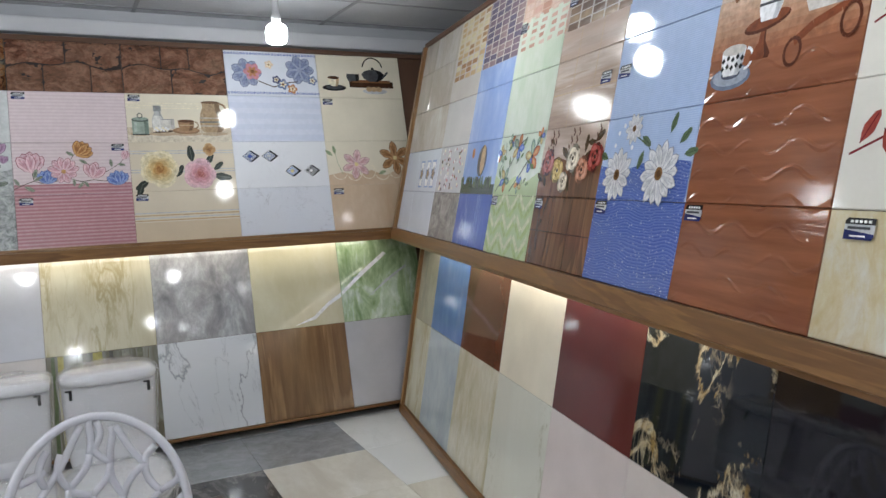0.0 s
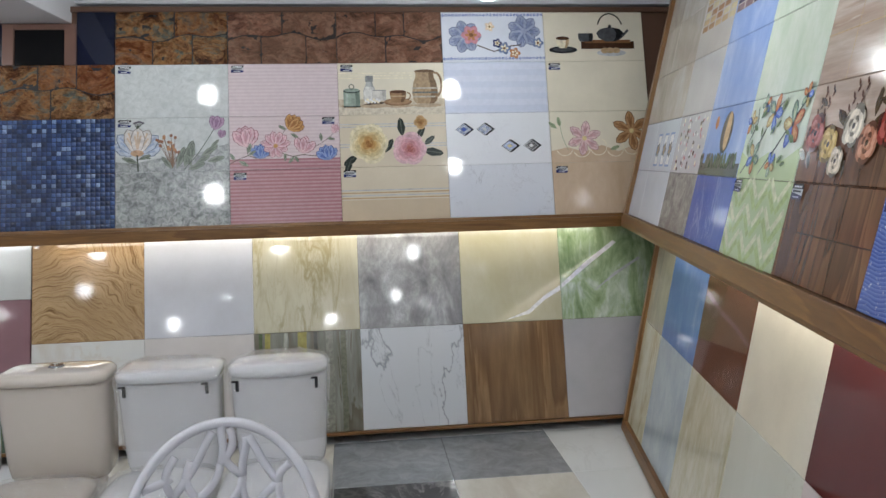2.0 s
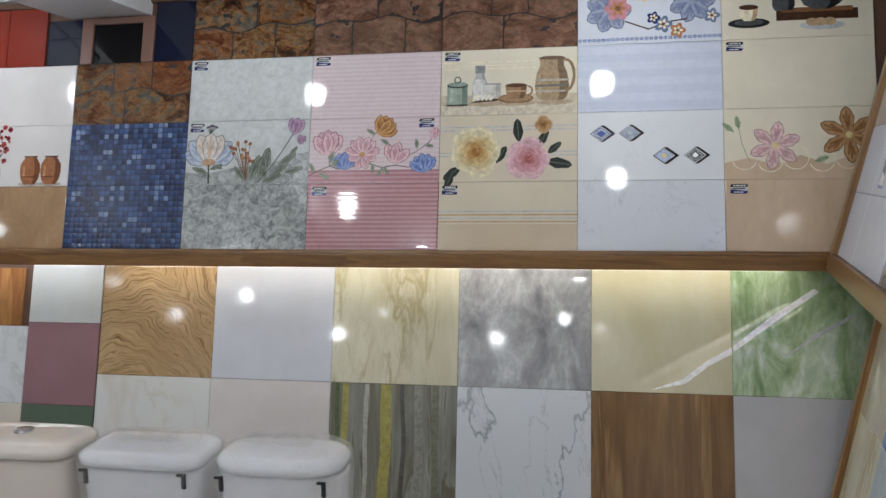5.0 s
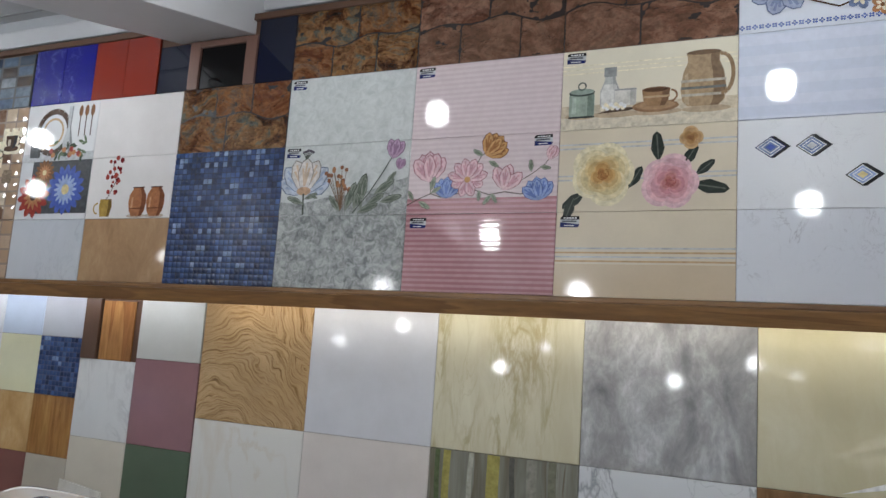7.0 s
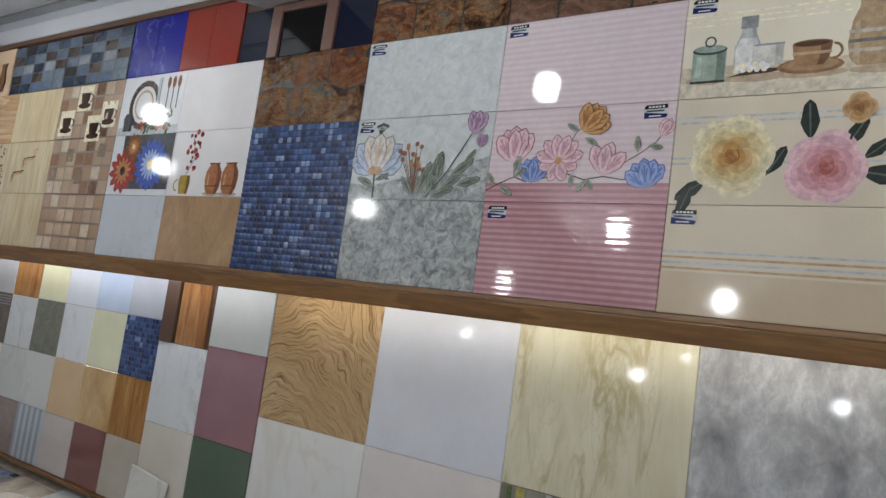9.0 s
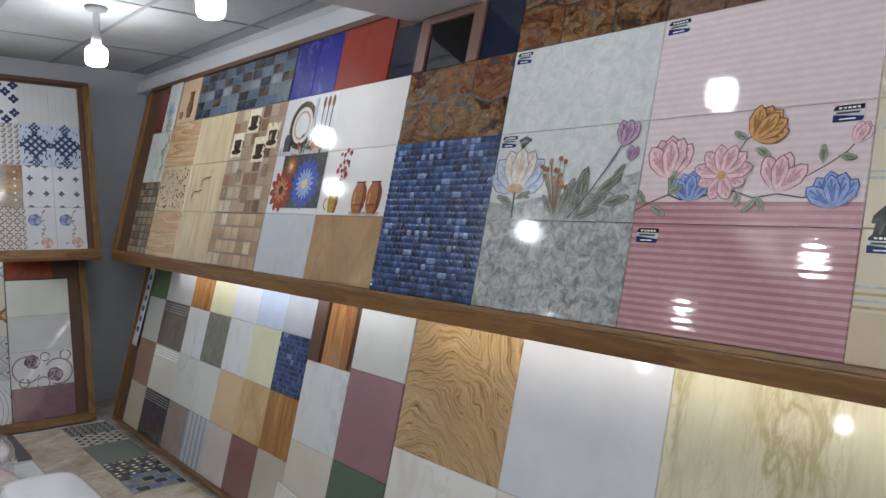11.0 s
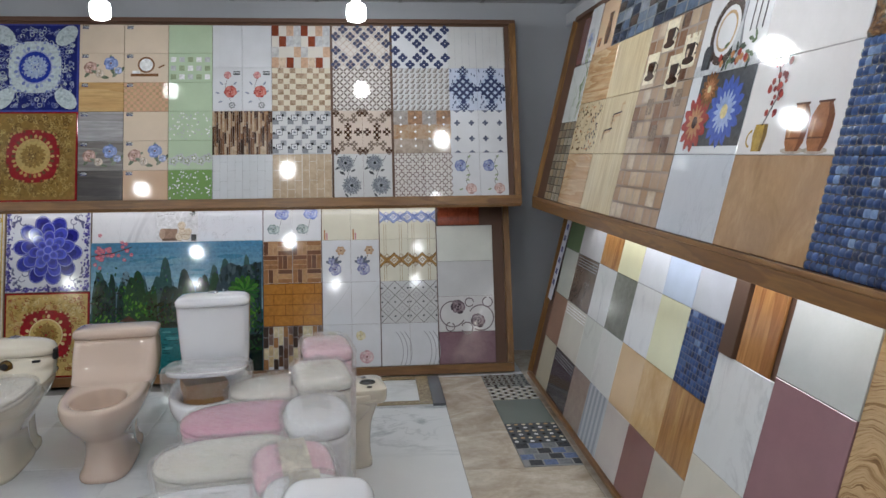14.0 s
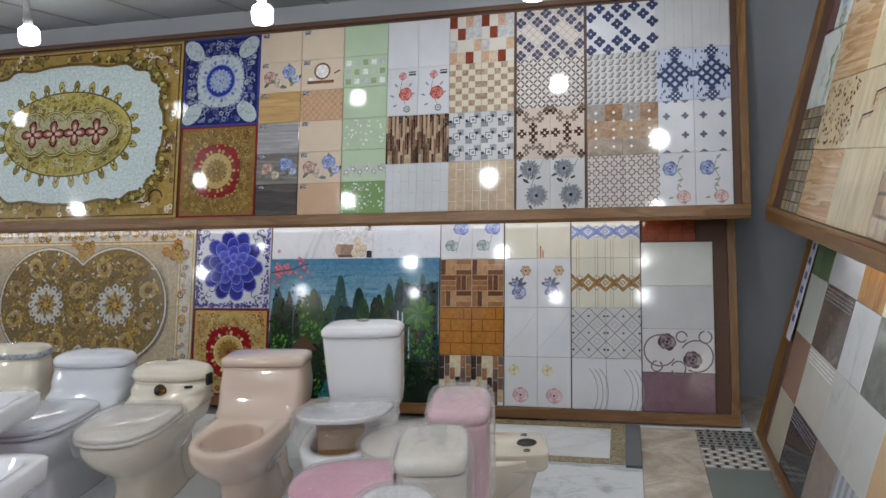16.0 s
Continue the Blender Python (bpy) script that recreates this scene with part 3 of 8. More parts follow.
# tea set and lilies
t = tile(B_NU, 0, 0, 0.6, 0.3, TAN)
sticker(t, -0.245, 0.11)
t = tile(B_NU, 0, 0.3, 0.6, 0.3, CREAM)
p = Print()
p.poly([(-0.3, -0.15), (0.3, -0.15), (0.3, -0.06), (0.2, -0.05), (0.1, -0.09), (0, -0.05), (-0.1, -0.09), (-0.2, -0.06), (-0.3, -0.08)], TAN)
for k in range(5):
    p.arc(-0.22 + 0.1 * k, -0.06 - 0.01 * (k % 2), 0.05, 200, 420, 0.004, I["cream"])
LPK, LBR = (ik(172, 130, 136), ik(216, 186, 186), ik(196, 154, 158)), (ik(112, 76, 48), ik(176, 136, 98), ik(140, 100, 66))
for k in range(6):
    p.veined(-0.1, -0.01, 0.105, 0.055, 20 + 60 * k, LPK)
for k in range(6):
    p.veined(0.185, 0.03, 0.12, 0.06, 35 + 60 * k, LBR)
p.disc(-0.1, -0.01, 0.014, I["yellow"]).disc(0.185, 0.03, 0.014, I["yellow"])
for x, y, a in ((-0.24, 0.06, 100), (-0.26, 0.05, 140), (0.05, -0.08, 20), (0.28, -0.05, 60)):
    p.leaf(x, y, 0.06, a, I["sage"], I["green"])
p.stroke([(-0.2, -0.08), (-0.23, 0.0), (-0.24, 0.06)], 0.003, I["sage"])
on(t, p)
t = tile(B_NU, 0, 0.6, 0.6, 0.3, CREAM)
sticker(t, -0.25, 0.12)
t = tile(B_NU, 0, 0.9, 0.6, 0.3, CREAM)
p = Print()
p.rect(-0.08, 0.24, -0.075, -0.03, I["dbrown"]).rect(-0.06, 0.22, -0.04, -0.02, I["brown"])
p.jar(0.1, -0.03, [(0.03, 0), (0.07, 0.02), (0.085, 0.05), (0.06, 0.075), (0.02, 0.085)], I["dgrey"], I["black"])
p.disc(0.1, 0.062, 0.01, I["black"]).arc(0.1, 0.05, 0.075, 15, 165, 0.008, I["black"], 10, 0.09)
p.jar(-0.05, -0.03, [(0.035, 0), (0.045, 0.02), (0.045, 0.05)], I["dgrey"], I["black"]).stroke([(0.17, 0.0), (0.21, 0.04)], 0.014, I["dgrey"])
p.disc(-0.19, -0.08, 0.085, I["black"], 0.022).disc(-0.19, -0.077, 0.06, I["dgrey"], 0.014)
p.jar(-0.19, -0.07, [(0.02, 0), (0.035, 0.02), (0.042, 0.06)], I["cream"], I["tan"]).disc(-0.19, -0.01, 0.04, I["dbrown"], 0.012)
p.disc(0.1, -0.1, 0.09, I["lgrey"], 0.02)
for k in range(3):
    p.disc(0.06 + 0.035 * k, -0.085, 0.024, I["tan"], 0.018)
on(t, p)

# blue flower border, diamonds, cracks
tile(B_NU, 0.6, 0, 0.6, 0.3, WMARB)
t = tile(B_NU, 0.6, 0.3, 0.6, 0.3, marble(lin(216, 217, 222), lin(180, 178, 186), 9.0, 0.008, 20.0, 0.8, 0.5, 0.02))
p = Print()
for x, y, a, b, c in ((-0.2, 0.055, "navy", "blue", "steel"), (-0.08, 0.055, "dgrey", "lgrey", "steel"), (0.06, -0.045, "black", "yellow", "sky"), (0.185, -0.045, "grey", "white", "dgrey")):
    for k, n in ((0.05, a), (0.044, "white"), (0.04, c), (0.03, "white"), (0.026, "black" if a == "grey" else c), (0.017, b)):
        p.poly([(x - k * 0.95, y), (x, y - k * 0.72), (x + k * 0.95, y), (x, y + k * 0.72)], I[n])
    p.poly([(x + 0.0, y + 0.036), (x + 0.012, y + 0.036), (x + 0.06, y), (x + 0.012, y - 0.036), (x, y - 0.036), (x + 0.047, y)], I["black"])
on(t, p)
tile(B_NU, 0.6, 0.6, 0.6, 0.3, PALEB)
t = tile(B_NU, 0.6, 0.9, 0.6, 0.3, glaze(lin(208, 212, 222)))
p = Print()
for k in range(30):
    for y in (-0.13, 0.13):
        p.flower(-0.29 + 0.02 * k, y, 0.0095, 4, I["blue"], I["sky"], I["white"], 45 * (k % 2))
for x, y, r, m1, m2 in ((-0.17, 0.0, 0.1, "steel", "lilac"), (0.18, 0.03, 0.1, "steel", "sky")):
    for k in range(7):
        p.veined(x, y, r, r * 0.7, 51 * k, (ik(96, 106, 136), ik(150, 158, 184), ik(122, 132, 164)))
p.flower(-0.13, 0.01, 0.06, 6, I["rosy"], I["orange"], I["brown"])
p.stroke([(-0.1, -0.05), (0.0, -0.09), (0.08, -0.06), (0.16, -0.05)], 0.006, I["dbrown"])
for x, y, r, n in ((-0.02, 0.06, 0.03, "peach"), (0.06, -0.07, 0.04, "steel"), (0.12, -0.1, 0.035, "orange"), (0.26, -0.04, 0.035, "steel"), (0.02, -0.04, 0.03, "navy")):
    p.flower(x, y, r, 5, I[n], I["cream"], I["brown"])
on(t, p)

# roses and kitchen jars
for r in range(4):
    if r == 3:
        stone_tile(1.2, 0.9, 0.6, 0.3, REDROCK, 0.14, 3)
        continue
    t = tile(B_NU, 1.2, 0.3 * r, 0.6, 0.3, (BEIGE, BEIGE, CREAM)[r])
    p = Print()
    if r == 0:
        for y, m in ((0.02, "lgrey"), (0.005, "tan"), (-0.01, "lgrey"), (-0.025, "tan")):
            p.rect(-0.299, 0.299, y - 0.003, y + 0.003, I[m])
        p.rect(-0.299, 0.299, -0.149, -0.035, glaze(lin(196, 178, 154)))
        sticker(t, -0.25, 0.115)
    if r == 1:
        for y in (0.08, 0.095, -0.02, -0.035):
            p.rect(-0.299, 0.299, y - 0.003, y + 0.003, I["lgrey"])
        LF, LV = ik(50, 56, 52), ik(88, 94, 86)
        for x, y, ln, a in ((-0.2, -0.08, 0.1, 215), (-0.24, -0.1, 0.09, 250), (-0.05, -0.07, 0.09, 60), (0.05, 0.02, 0.11, 95), (0.16, -0.06, 0.12, 350), (0.17, -0.03, 0.08, 40), (0.13, 0.0, 0.09, 60)):
            p.leaf(x, y, ln, a, LF, LV)
        p.bloom(-0.14, -0.015, 0.118, ((1.0, 5, ik(196, 182, 146), ik(218, 208, 178)), (0.8, 4, ik(190, 168, 122), ik(216, 202, 164)), (0.58, 4, ik(176, 144, 94), ik(208, 184, 138)), (0.38, 3, ik(160, 118, 66), ik(196, 158, 104)), (0.22, 2, ik(146, 100, 56), ik(184, 138, 84))))
        p.bloom(0.09, -0.05, 0.1, ((1.0, 5, ik(190, 146, 154), ik(214, 178, 186)), (0.8, 4, ik(186, 134, 142), ik(212, 168, 176)), (0.58, 4, ik(174, 114, 122), ik(206, 154, 160)), (0.38, 3, ik(160, 96, 100), ik(196, 138, 138)), (0.22, 2, ik(156, 90, 86), ik(190, 128, 122))))
        p.stroke([(0.14, 0.02), (0.152, 0.07)], 0.006, LF).bloom(0.155, 0.1, 0.04, ((1.0, 4, ik(150, 116, 80), ik(190, 156, 116)), (0.7, 3, ik(140, 102, 64), ik(176, 138, 94)), (0.4, 3, ik(128, 90, 56), ik(160, 120, 76))))
    if r == 2:
        for y in (0.06, 0.075, 0.09):
            p.rect(-0.299, 0.299, y - 0.002, y + 0.002, I["cream"])
        p.rect(-0.299, 0.299, -0.149, -0.06, ik(200, 186, 164)).rect(-0.299, 0.299, -0.149, -0.105, ik(206, 196, 178))
        for x, w in ((-0.225, 0.06), (-0.1, 0.09), (0.033, 0.09), (0.2, 0.08)):
            p.disc(x, -0.1, w, ik(180, 160, 136), 0.012)
        p.jar(-0.225, -0.105, [(0.04, 0), (0.046, 0.008), (0.046, 0.085), (0.042, 0.09)], ik(150, 164, 152), ik(118, 132, 122)).rect(-0.272, -0.178, -0.107, -0.1, ik(60, 66, 64)).disc(-0.225, -0.012, 0.048, ik(70, 78, 74), 0.014).disc(-0.225, -0.008, 0.044, ik(140, 154, 144), 0.011).ring(-0.225, 0.012, 0.014, 0.005, ik(84, 92, 88), 10)
        p.rect(-0.26, -0.245, -0.09, -0.03, ik(172, 184, 174))
        p.jar(-0.125, -0.07, [(0.03, 0), (0.034, 0.01), (0.034, 0.06), (0.02, 0.095), (0.018, 0.11), (0.022, 0.118), (0.022, 0.145)], ik(184, 184, 182), ik(160, 160, 160)).rect(-0.147, -0.103, 0.04, 0.075, ik(140, 142, 142)).jar(-0.125, -0.068, [(0.03, 0), (0.031, 0.05), (0.02, 0.08)], ik(214, 212, 208), ik(192, 190, 188))
        p.jar(-0.07, -0.07, [(0.034, 0), (0.038, 0.01), (0.038, 0.062)], ik(206, 202, 196), ik(180, 176, 172)).rect(-0.108, -0.032, -0.014, -0.008, ik(150, 150, 150))
        p.poly([(-0.17, -0.095), (-0.06, -0.09), (-0.02, -0.08), (-0.1, -0.075)], ik(84, 70, 58))
        for k in range(14):
            p.disc(-0.15 + 0.006 * k, -0.078 + 0.007 * (k % 3), 0.008, I["white" if k % 2 else "cream"], n=8)
        p.disc(0.033, -0.08, 0.08, ik(140, 108, 82), 0.022).disc(0.033, -0.077, 0.068, ik(162, 130, 100), 0.016).jar(0.035, -0.08, [(0.03, 0), (0.042, 0.02), (0.048, 0.06)], ik(150, 118, 88), ik(116, 88, 66)).disc(0.035, -0.02, 0.048, ik(120, 90, 66), 0.01).disc(0.035, -0.021, 0.042, ik(84, 60, 44), 0.007).rect(-0.01, 0.082, -0.05, -0.042, ik(176, 150, 120)).arc(0.085, -0.045, 0.02, -90, 90, 0.007, ik(132, 100, 74))
        p.jar(0.19, -0.09, [(0.05, 0), (0.068, 0.02), (0.074, 0.06), (0.066, 0.12), (0.052, 0.155), (0.052, 0.175), (0.058, 0.19)], ik(164, 140, 112), ik(124, 102, 80)).disc(0.19, 0.1, 0.056, ik(110, 88, 68), 0.009)
        p.poly([(0.13, -0.08), (0.145, -0.085), (0.14, 0.03), (0.13, 0.02)], ik(184, 162, 134))
        for y, w in ((-0.055, 0.07), (-0.03, 0.073), (-0.005, 0.073)):
            p.rect(0.19 - w, 0.19 + w, y, y + 0.009, ik(178, 170, 156) if y != -0.03 else ik(110, 110, 108))
        p.arc(0.25, 0.02, 0.035, -95, 100, 0.013, ik(140, 114, 88), 12, 0.07)
        sticker(t, -0.25, 0.12)
    on(t, p)

# pink ribs with magnolias
t = tile(B_NU, 1.8, 0, 0.6, 0.3, bands(lin(164, 118, 125), lin(188, 149, 154), 0.02, 1, 0.5, 0.04))
sticker(t, -0.245, 0.115)
PINKLIGHT = bands(lin(204, 187, 191), lin(212, 197, 200), 0.02, 1, 0.5, 0.02)
t = tile(B_NU, 1.8, 0.3, 0.6, 0.3, PINKLIGHT)
p = Print()
p.poly([(-0.299, -0.149), (0.299, -0.149), (0.299, -0.09), (-0.299, -0.09)], bands(lin(164, 118, 125), lin(188, 149, 154), 0.02, 1, 0.5, 0.04))
STEM = ik(96, 84, 78)
p.stroke([(-0.3, -0.115), (-0.25, -0.09), (-0.2, -0.07), (-0.16, -0.085), (-0.1, -0.075), (-0.02, -0.06), (0.04, -0.08), (0.1, -0.07), (0.16, -0.08), (0.23, -0.07)], 0.004, STEM)
p.stroke([(0.16, -0.03), (0.21, 0.0), (0.25, 0.03), (0.265, 0.05)], 0.003, STEM).stroke([(-0.02, 0.03), (0.0, 0.07), (0.03, 0.09)], 0.003, STEM).stroke([(-0.21, 0.0), (-0.2, -0.07)], 0.004, STEM)
MG = (ik(150, 100, 112), ik(216, 184, 190), ik(196, 150, 160))
BLU = (ik(64, 82, 140), ik(140, 158, 204), ik(96, 116, 176))
BRZ = (ik(110, 72, 44), ik(196, 150, 100), ik(156, 108, 68))
LFG = (ik(76, 84, 74), ik(150, 156, 140), ik(110, 118, 104))
for x, y, r, spread, tilt, cs, n in ((-0.21, -0.025, 0.125, 34, 92, MG, 5), (0.095, -0.065, 0.105, 42, 85, MG, 6), (0.262, 0.045, 0.06, 16, 62, MG, 3), (0.02, 0.07, 0.1, 36, 48, BRZ, 5), (-0.135, -0.09, 0.085, 40, 88, BLU, 5), (0.235, -0.105, 0.09, 44, 100, BLU, 5)):
    for k in range(n):
        q = (k - (n - 1) / 2) / ((n - 1) / 2)
        order = -q if k % 2 else q
        p.veined(x, y, r * (1 - 0.08 * abs(order)), r * 0.5, tilt + spread * order, cs)
    p.veined(x, y, r * 0.9, r * 0.44, tilt, cs)
for a in (200, 340, 165, 15, 130, 45, 100, 70, 250, 290):
    p.veined(-0.05, -0.02, 0.085 if a < 180 else 0.07, 0.045, a, MG)
p.disc(-0.05, -0.02, 0.012, BRZ[1])
for x, y, ln, a in ((-0.2, -0.06, 0.06, 75), (-0.2, -0.07, 0.05, 30), (-0.27, -0.1, 0.05, 120), (-0.25, -0.1, 0.06, 330), (0.01, 0.07, 0.05, 150), (0.03, 0.05, 0.05, 330), (0.05, -0.08, 0.05, 230), (0.05, -0.075, 0.045, 300), (0.2, 0.0, 0.05, 95), (0.23, 0.02, 0.045, 350), (-0.0, -0.06, 0.045, 270)):
    p.veined(x, y, ln, ln * 0.4, a, LFG, 0.45)
on(t, p)
sticker(t, 0.24, 0.12)
t = tile(B_NU, 1.8, 0.6, 0.6, 0.3, PINKLIGHT)
sticker(t, -0.25, 0.12)
stone_tile(1.8, 0.9, 0.6, 0.3, REDROCK, 0.14, 8)

# grey stone with tulips
GREYD, GREYL = mottled(lin(112, 116, 116), lin(186, 188, 188), 32), mottled(lin(178, 182, 182), lin(202, 205, 205), 26)
tile(B_NU, 2.4, 0, 0.6, 0.3, GREYD)
t = tile(B_NU, 2.4, 0.3, 0.6, 0.3, GREYL)
p = Print()
p.poly([(-0.299, -0.149), (0.299, -0.149), (0.299, 0.0), (0.22, -0.02), (0.1, -0.06), (-0.05, -0.07), (-0.2, -0.1), (-0.299, -0.09)], GREYD)
TB = (ik(120, 128, 146), ik(182, 190, 206), ik(156, 168, 194))
TW = (ik(146, 140, 138), ik(208, 202, 198), ik(198, 176, 156))
LG = (ik(74, 80, 72), ik(132, 138, 128), ik(98, 106, 96))
for k, cs in ((-66, TB), (66, TB), (-44, TB), (44, TB), (-22, TW), (22, TW), (0, TW)):
    p.veined(-0.185, -0.055, 0.155 if abs(k) < 50 else 0.135, 0.08, 88 + k, cs)
p.disc(-0.185, -0.045, 0.035, ik(190, 156, 128), 0.018)
for k in range(7):
    p.stroke([(-0.185, 0.09), (-0.2 + 0.008 * k, 0.13 - 0.003 * abs(k - 3))], 0.003, LG[0]).disc(-0.2 + 0.008 * k, 0.13 - 0.003 * abs(k - 3), 0.006, ik(92, 88, 96), n=8)
p.stroke([(-0.185, -0.055), (-0.18, -0.145)], 0.008, LG[0])
rnd = random.Random(2)
for k in range(20):
    a, ln = rnd.uniform(60, 120), rnd.uniform(0.08, 0.17)
    x1, y1 = -0.005 + ln * math.cos(radians(a)), -0.12 + ln * math.sin(radians(a))
    p.stroke([(0.0, -0.13), (x1, y1)], 0.0025, ik(120, 96, 78)).disc(x1, y1, 0.009, ik(166, 122, 92) if k % 2 else ik(136, 96, 76), n=9)
for x, y, ln, a in ((-0.18, -0.08, 0.07, 20), (-0.18, -0.1, 0.09, 160), (-0.16, -0.06, 0.05, 340), (0.02, -0.135, 0.13, 70), (0.0, -0.135, 0.09, 130), (0.06, -0.13, 0.16, 72), (0.1, -0.09, 0.1, 85), (0.12, -0.11, 0.09, 30), (0.15, -0.07, 0.11, 35), (0.18, -0.1, 0.1, 15), (0.08, -0.14, 0.1, 20), (0.1, -0.13, 0.08, 110), (0.2, -0.03, 0.07, 50)):
    p.veined(x, y, ln, ln * 0.32, a, LG, 0.45)
p.stroke([(0.06, -0.14), (0.13, -0.06), (0.19, 0.03), (0.225, 0.09)], 0.004, LG[0])
for k in (-22, 22, 0):
    p.veined(0.225, 0.075, 0.085, 0.045, 78 + k, (ik(112, 84, 110), ik(172, 144, 168), ik(140, 110, 138)))
for k in (-16, 16):
    p.veined(0.255, 0.03, 0.05, 0.03, 75 + k, (ik(112, 84, 110), ik(164, 136, 160), ik(140, 110, 138)))
on(t, p)
sticker(t, -0.25, 0.12)
t = tile(B_NU, 2.4, 0.6, 0.6, 0.3, GREYL)
sticker(t, -0.25, 0.12)
stone_tile(2.4, 0.9, 0.6, 0.3, SLATE, 0.06, 12)

# blue glass mosaic, with split stone above
stone_tile(3.0, 0.6, 0.6, 0.3, SLATE, 0.06, 21)


def mosaic(parent, u, v, w, h, nx, ny, cs, bed, rough=0.06, dome=0.0035, name="mosaic_tile", brick=True):
    """A tile pressed as a field of small pillowed glass cells."""
    t = tile(parent, u, v, w, h, bed, name=name)
    vs, fs = [], []
    cw, ch = w / nx, h / ny
    for j in range(ny):
        for i in range(nx):
            cx, cy = -w / 2 + (i + 0.5) * cw, -h / 2 + (j + 0.5) * ch
            a, b = cw * 0.44, ch * 0.43
            k = len(vs)
            tz = random.uniform(-0.0006, 0.0006)
            vs += [(cx - a, cy - b, 0.0092), (cx + a, cy - b, 0.0092), (cx + a, cy + b, 0.0092), (cx - a, cy + b, 0.0092)]
            vs += [(cx + sx * a * 0.5, cy + sy * b * 0.45, 0.0092 + dome + tz * sx) for sx, sy in ((-1, -1), (1, -1), (1, 1), (-1, 1))]
            fs += [(k + p, k + (p + 1) % 4, k + 4 + (p + 1) % 4, k + 4 + p) for p in range(4)] + [(k + 4, k + 5, k + 6, k + 7)]
    me = bpy.data.meshes.new("glass_mosaic")
    me.from_pydata(vs, [], fs)
    me.materials.append(island(cs, rough))
    for q in me.polygons:
        q.use_smooth = True
    tagged(part("glass_mosaic", me, None, t), kind="stuff")
    return t


BLUES = (lin(46, 66, 108), lin(60, 84, 128), lin(34, 50, 86), lin(74, 98, 142), lin(48, 70, 114), lin(28, 40, 72), lin(40, 60, 102), lin(122, 146, 186), lin(56, 82, 132), lin(66, 94, 146), lin(36, 54, 92), lin(52, 76, 120))
mosaic(B_NU, 3.0, 0.0, 0.6, 0.3, 24, 12, BLUES, painted(lin(28, 38, 62), 0.25), 0.04, 0.006)
mosaic(B_NU, 3.0, 0.3, 0.6, 0.3, 24, 12, BLUES, painted(lin(28, 38, 62), 0.25), 0.04, 0.006)
# dark glass panels in brown battens above
DARKBLUE, DARKGLASS = glaze(lin(14, 20, 42), 0.05), glaze(lin(6, 7, 9), 0.04)
tile(B_NU, 3.0, 0.9, 0.2, 0.3, DARKBLUE)
tile(B_NU, 3.26, 0.9, 0.26, 0.2, DARKGLASS)
for x in (3.2, 3.52):
    part("batten", slab(-x - 0.06, -x, 0.9, 1.13, 0.0, 0.02, 0.003), painted(lin(112, 82, 72), 0.4), B_NU)
tile(B_NU, 3.58, 0.9, 0.19, 0.23, DARKBLUE)

# vases, flowers and plates
tile(B_NU, 3.6, 0, 0.53, 0.3, clouds(lin(146, 116, 88), lin(166, 134, 102), lin(180, 150, 118), 6))
t = tile(B_NU, 3.6, 0.3, 0.53, 0.3, glaze(lin(212, 208, 208)))
p = Print()
for x in (0.06, 0.17):
    p.disc(x, -0.138, 0.06, ik(176, 164, 152), 0.01)
    p.jar(x, -0.14, [(0.03, 0), (0.047, 0.025), (0.055, 0.065), (0.052, 0.1), (0.036, 0.124), (0.03, 0.13), (0.036, 0.14)], ik(158, 104, 70), ik(116, 70, 46)).rect(x - 0.036, x + 0.036, -0.006, 0.0, ik(84, 52, 38)).rect(x - 0.05, x + 0.05, -0.105, -0.1, ik(104, 62, 42)).poly([(x - 0.04, -0.1), (x - 0.028, -0.1), (x - 0.026, -0.05), (x - 0.036, -0.05)], ik(190, 140, 104))
p.jar(-0.14, -0.14, [(0.03, 0), (0.042, 0.05), (0.036, 0.085)], I["gold"], I["dgold"]).arc(-0.19, -0.1, 0.025, 90, 270, 0.008, I["gold"])
p.stroke([(-0.14, -0.06), (-0.09, 0.03), (-0.12, 0.12)], 0.004, I["dbrown"])
for k in range(26):
    p.disc(random.uniform(-0.15, -0.06), random.uniform(-0.03, 0.145), random.uniform(0.007, 0.014), I["red" if k % 3 else "maroon"], n=8)
on(t, p)
tile(B_NU, 3.6, 0.6, 0.53, 0.3, glaze(lin(212, 208, 208)))
for k in range(2):
    tile(B_NU, 3.78 + 0.21 * k, 0.9, 0.21, 0.3, glaze(lin(128, 40, 26)))
COBALT = marble(lin(12, 14, 126), lin(120, 130, 214), 5.0, 0.014, 60.0, 0.7, 0.9, 0.0)
for k in range(2):
    tile(B_NU, 4.2 + 0.215 * k, 0.9, 0.215, 0.3, COBALT)
tile(B_NU, 4.13, 0, 0.5, 0.3, marble(lin(186, 190, 198), lin(150, 154, 164), 4))
t = tile(B_NU, 4.13, 0.3, 0.5, 0.3, glaze(lin(204, 206, 210)))
p = Print()
p.rect(-0.16, 0.249, -0.12, 0.148, I["dgrey"])
p.flower(0.09, 0.0, 0.13, 16, I["blue"], I["sky"], I["yellow"], 0, 0.35)
p.flower(-0.13, -0.03, 0.115, 12, I["red"], I["orange"], I["dbrown"], 8, 0.4)
p.flower(-0.07, 0.09, 0.07, 14, I["brown"], I["orange"], I["yellow"], 0, 0.35)
on(t, p)
t = tile(B_NU, 4.13, 0.6, 0.5, 0.3, glaze(lin(212, 212, 214)))
p = Print()
p.rect(-0.249, 0.249, -0.149, -0.11, I["lgrey"])
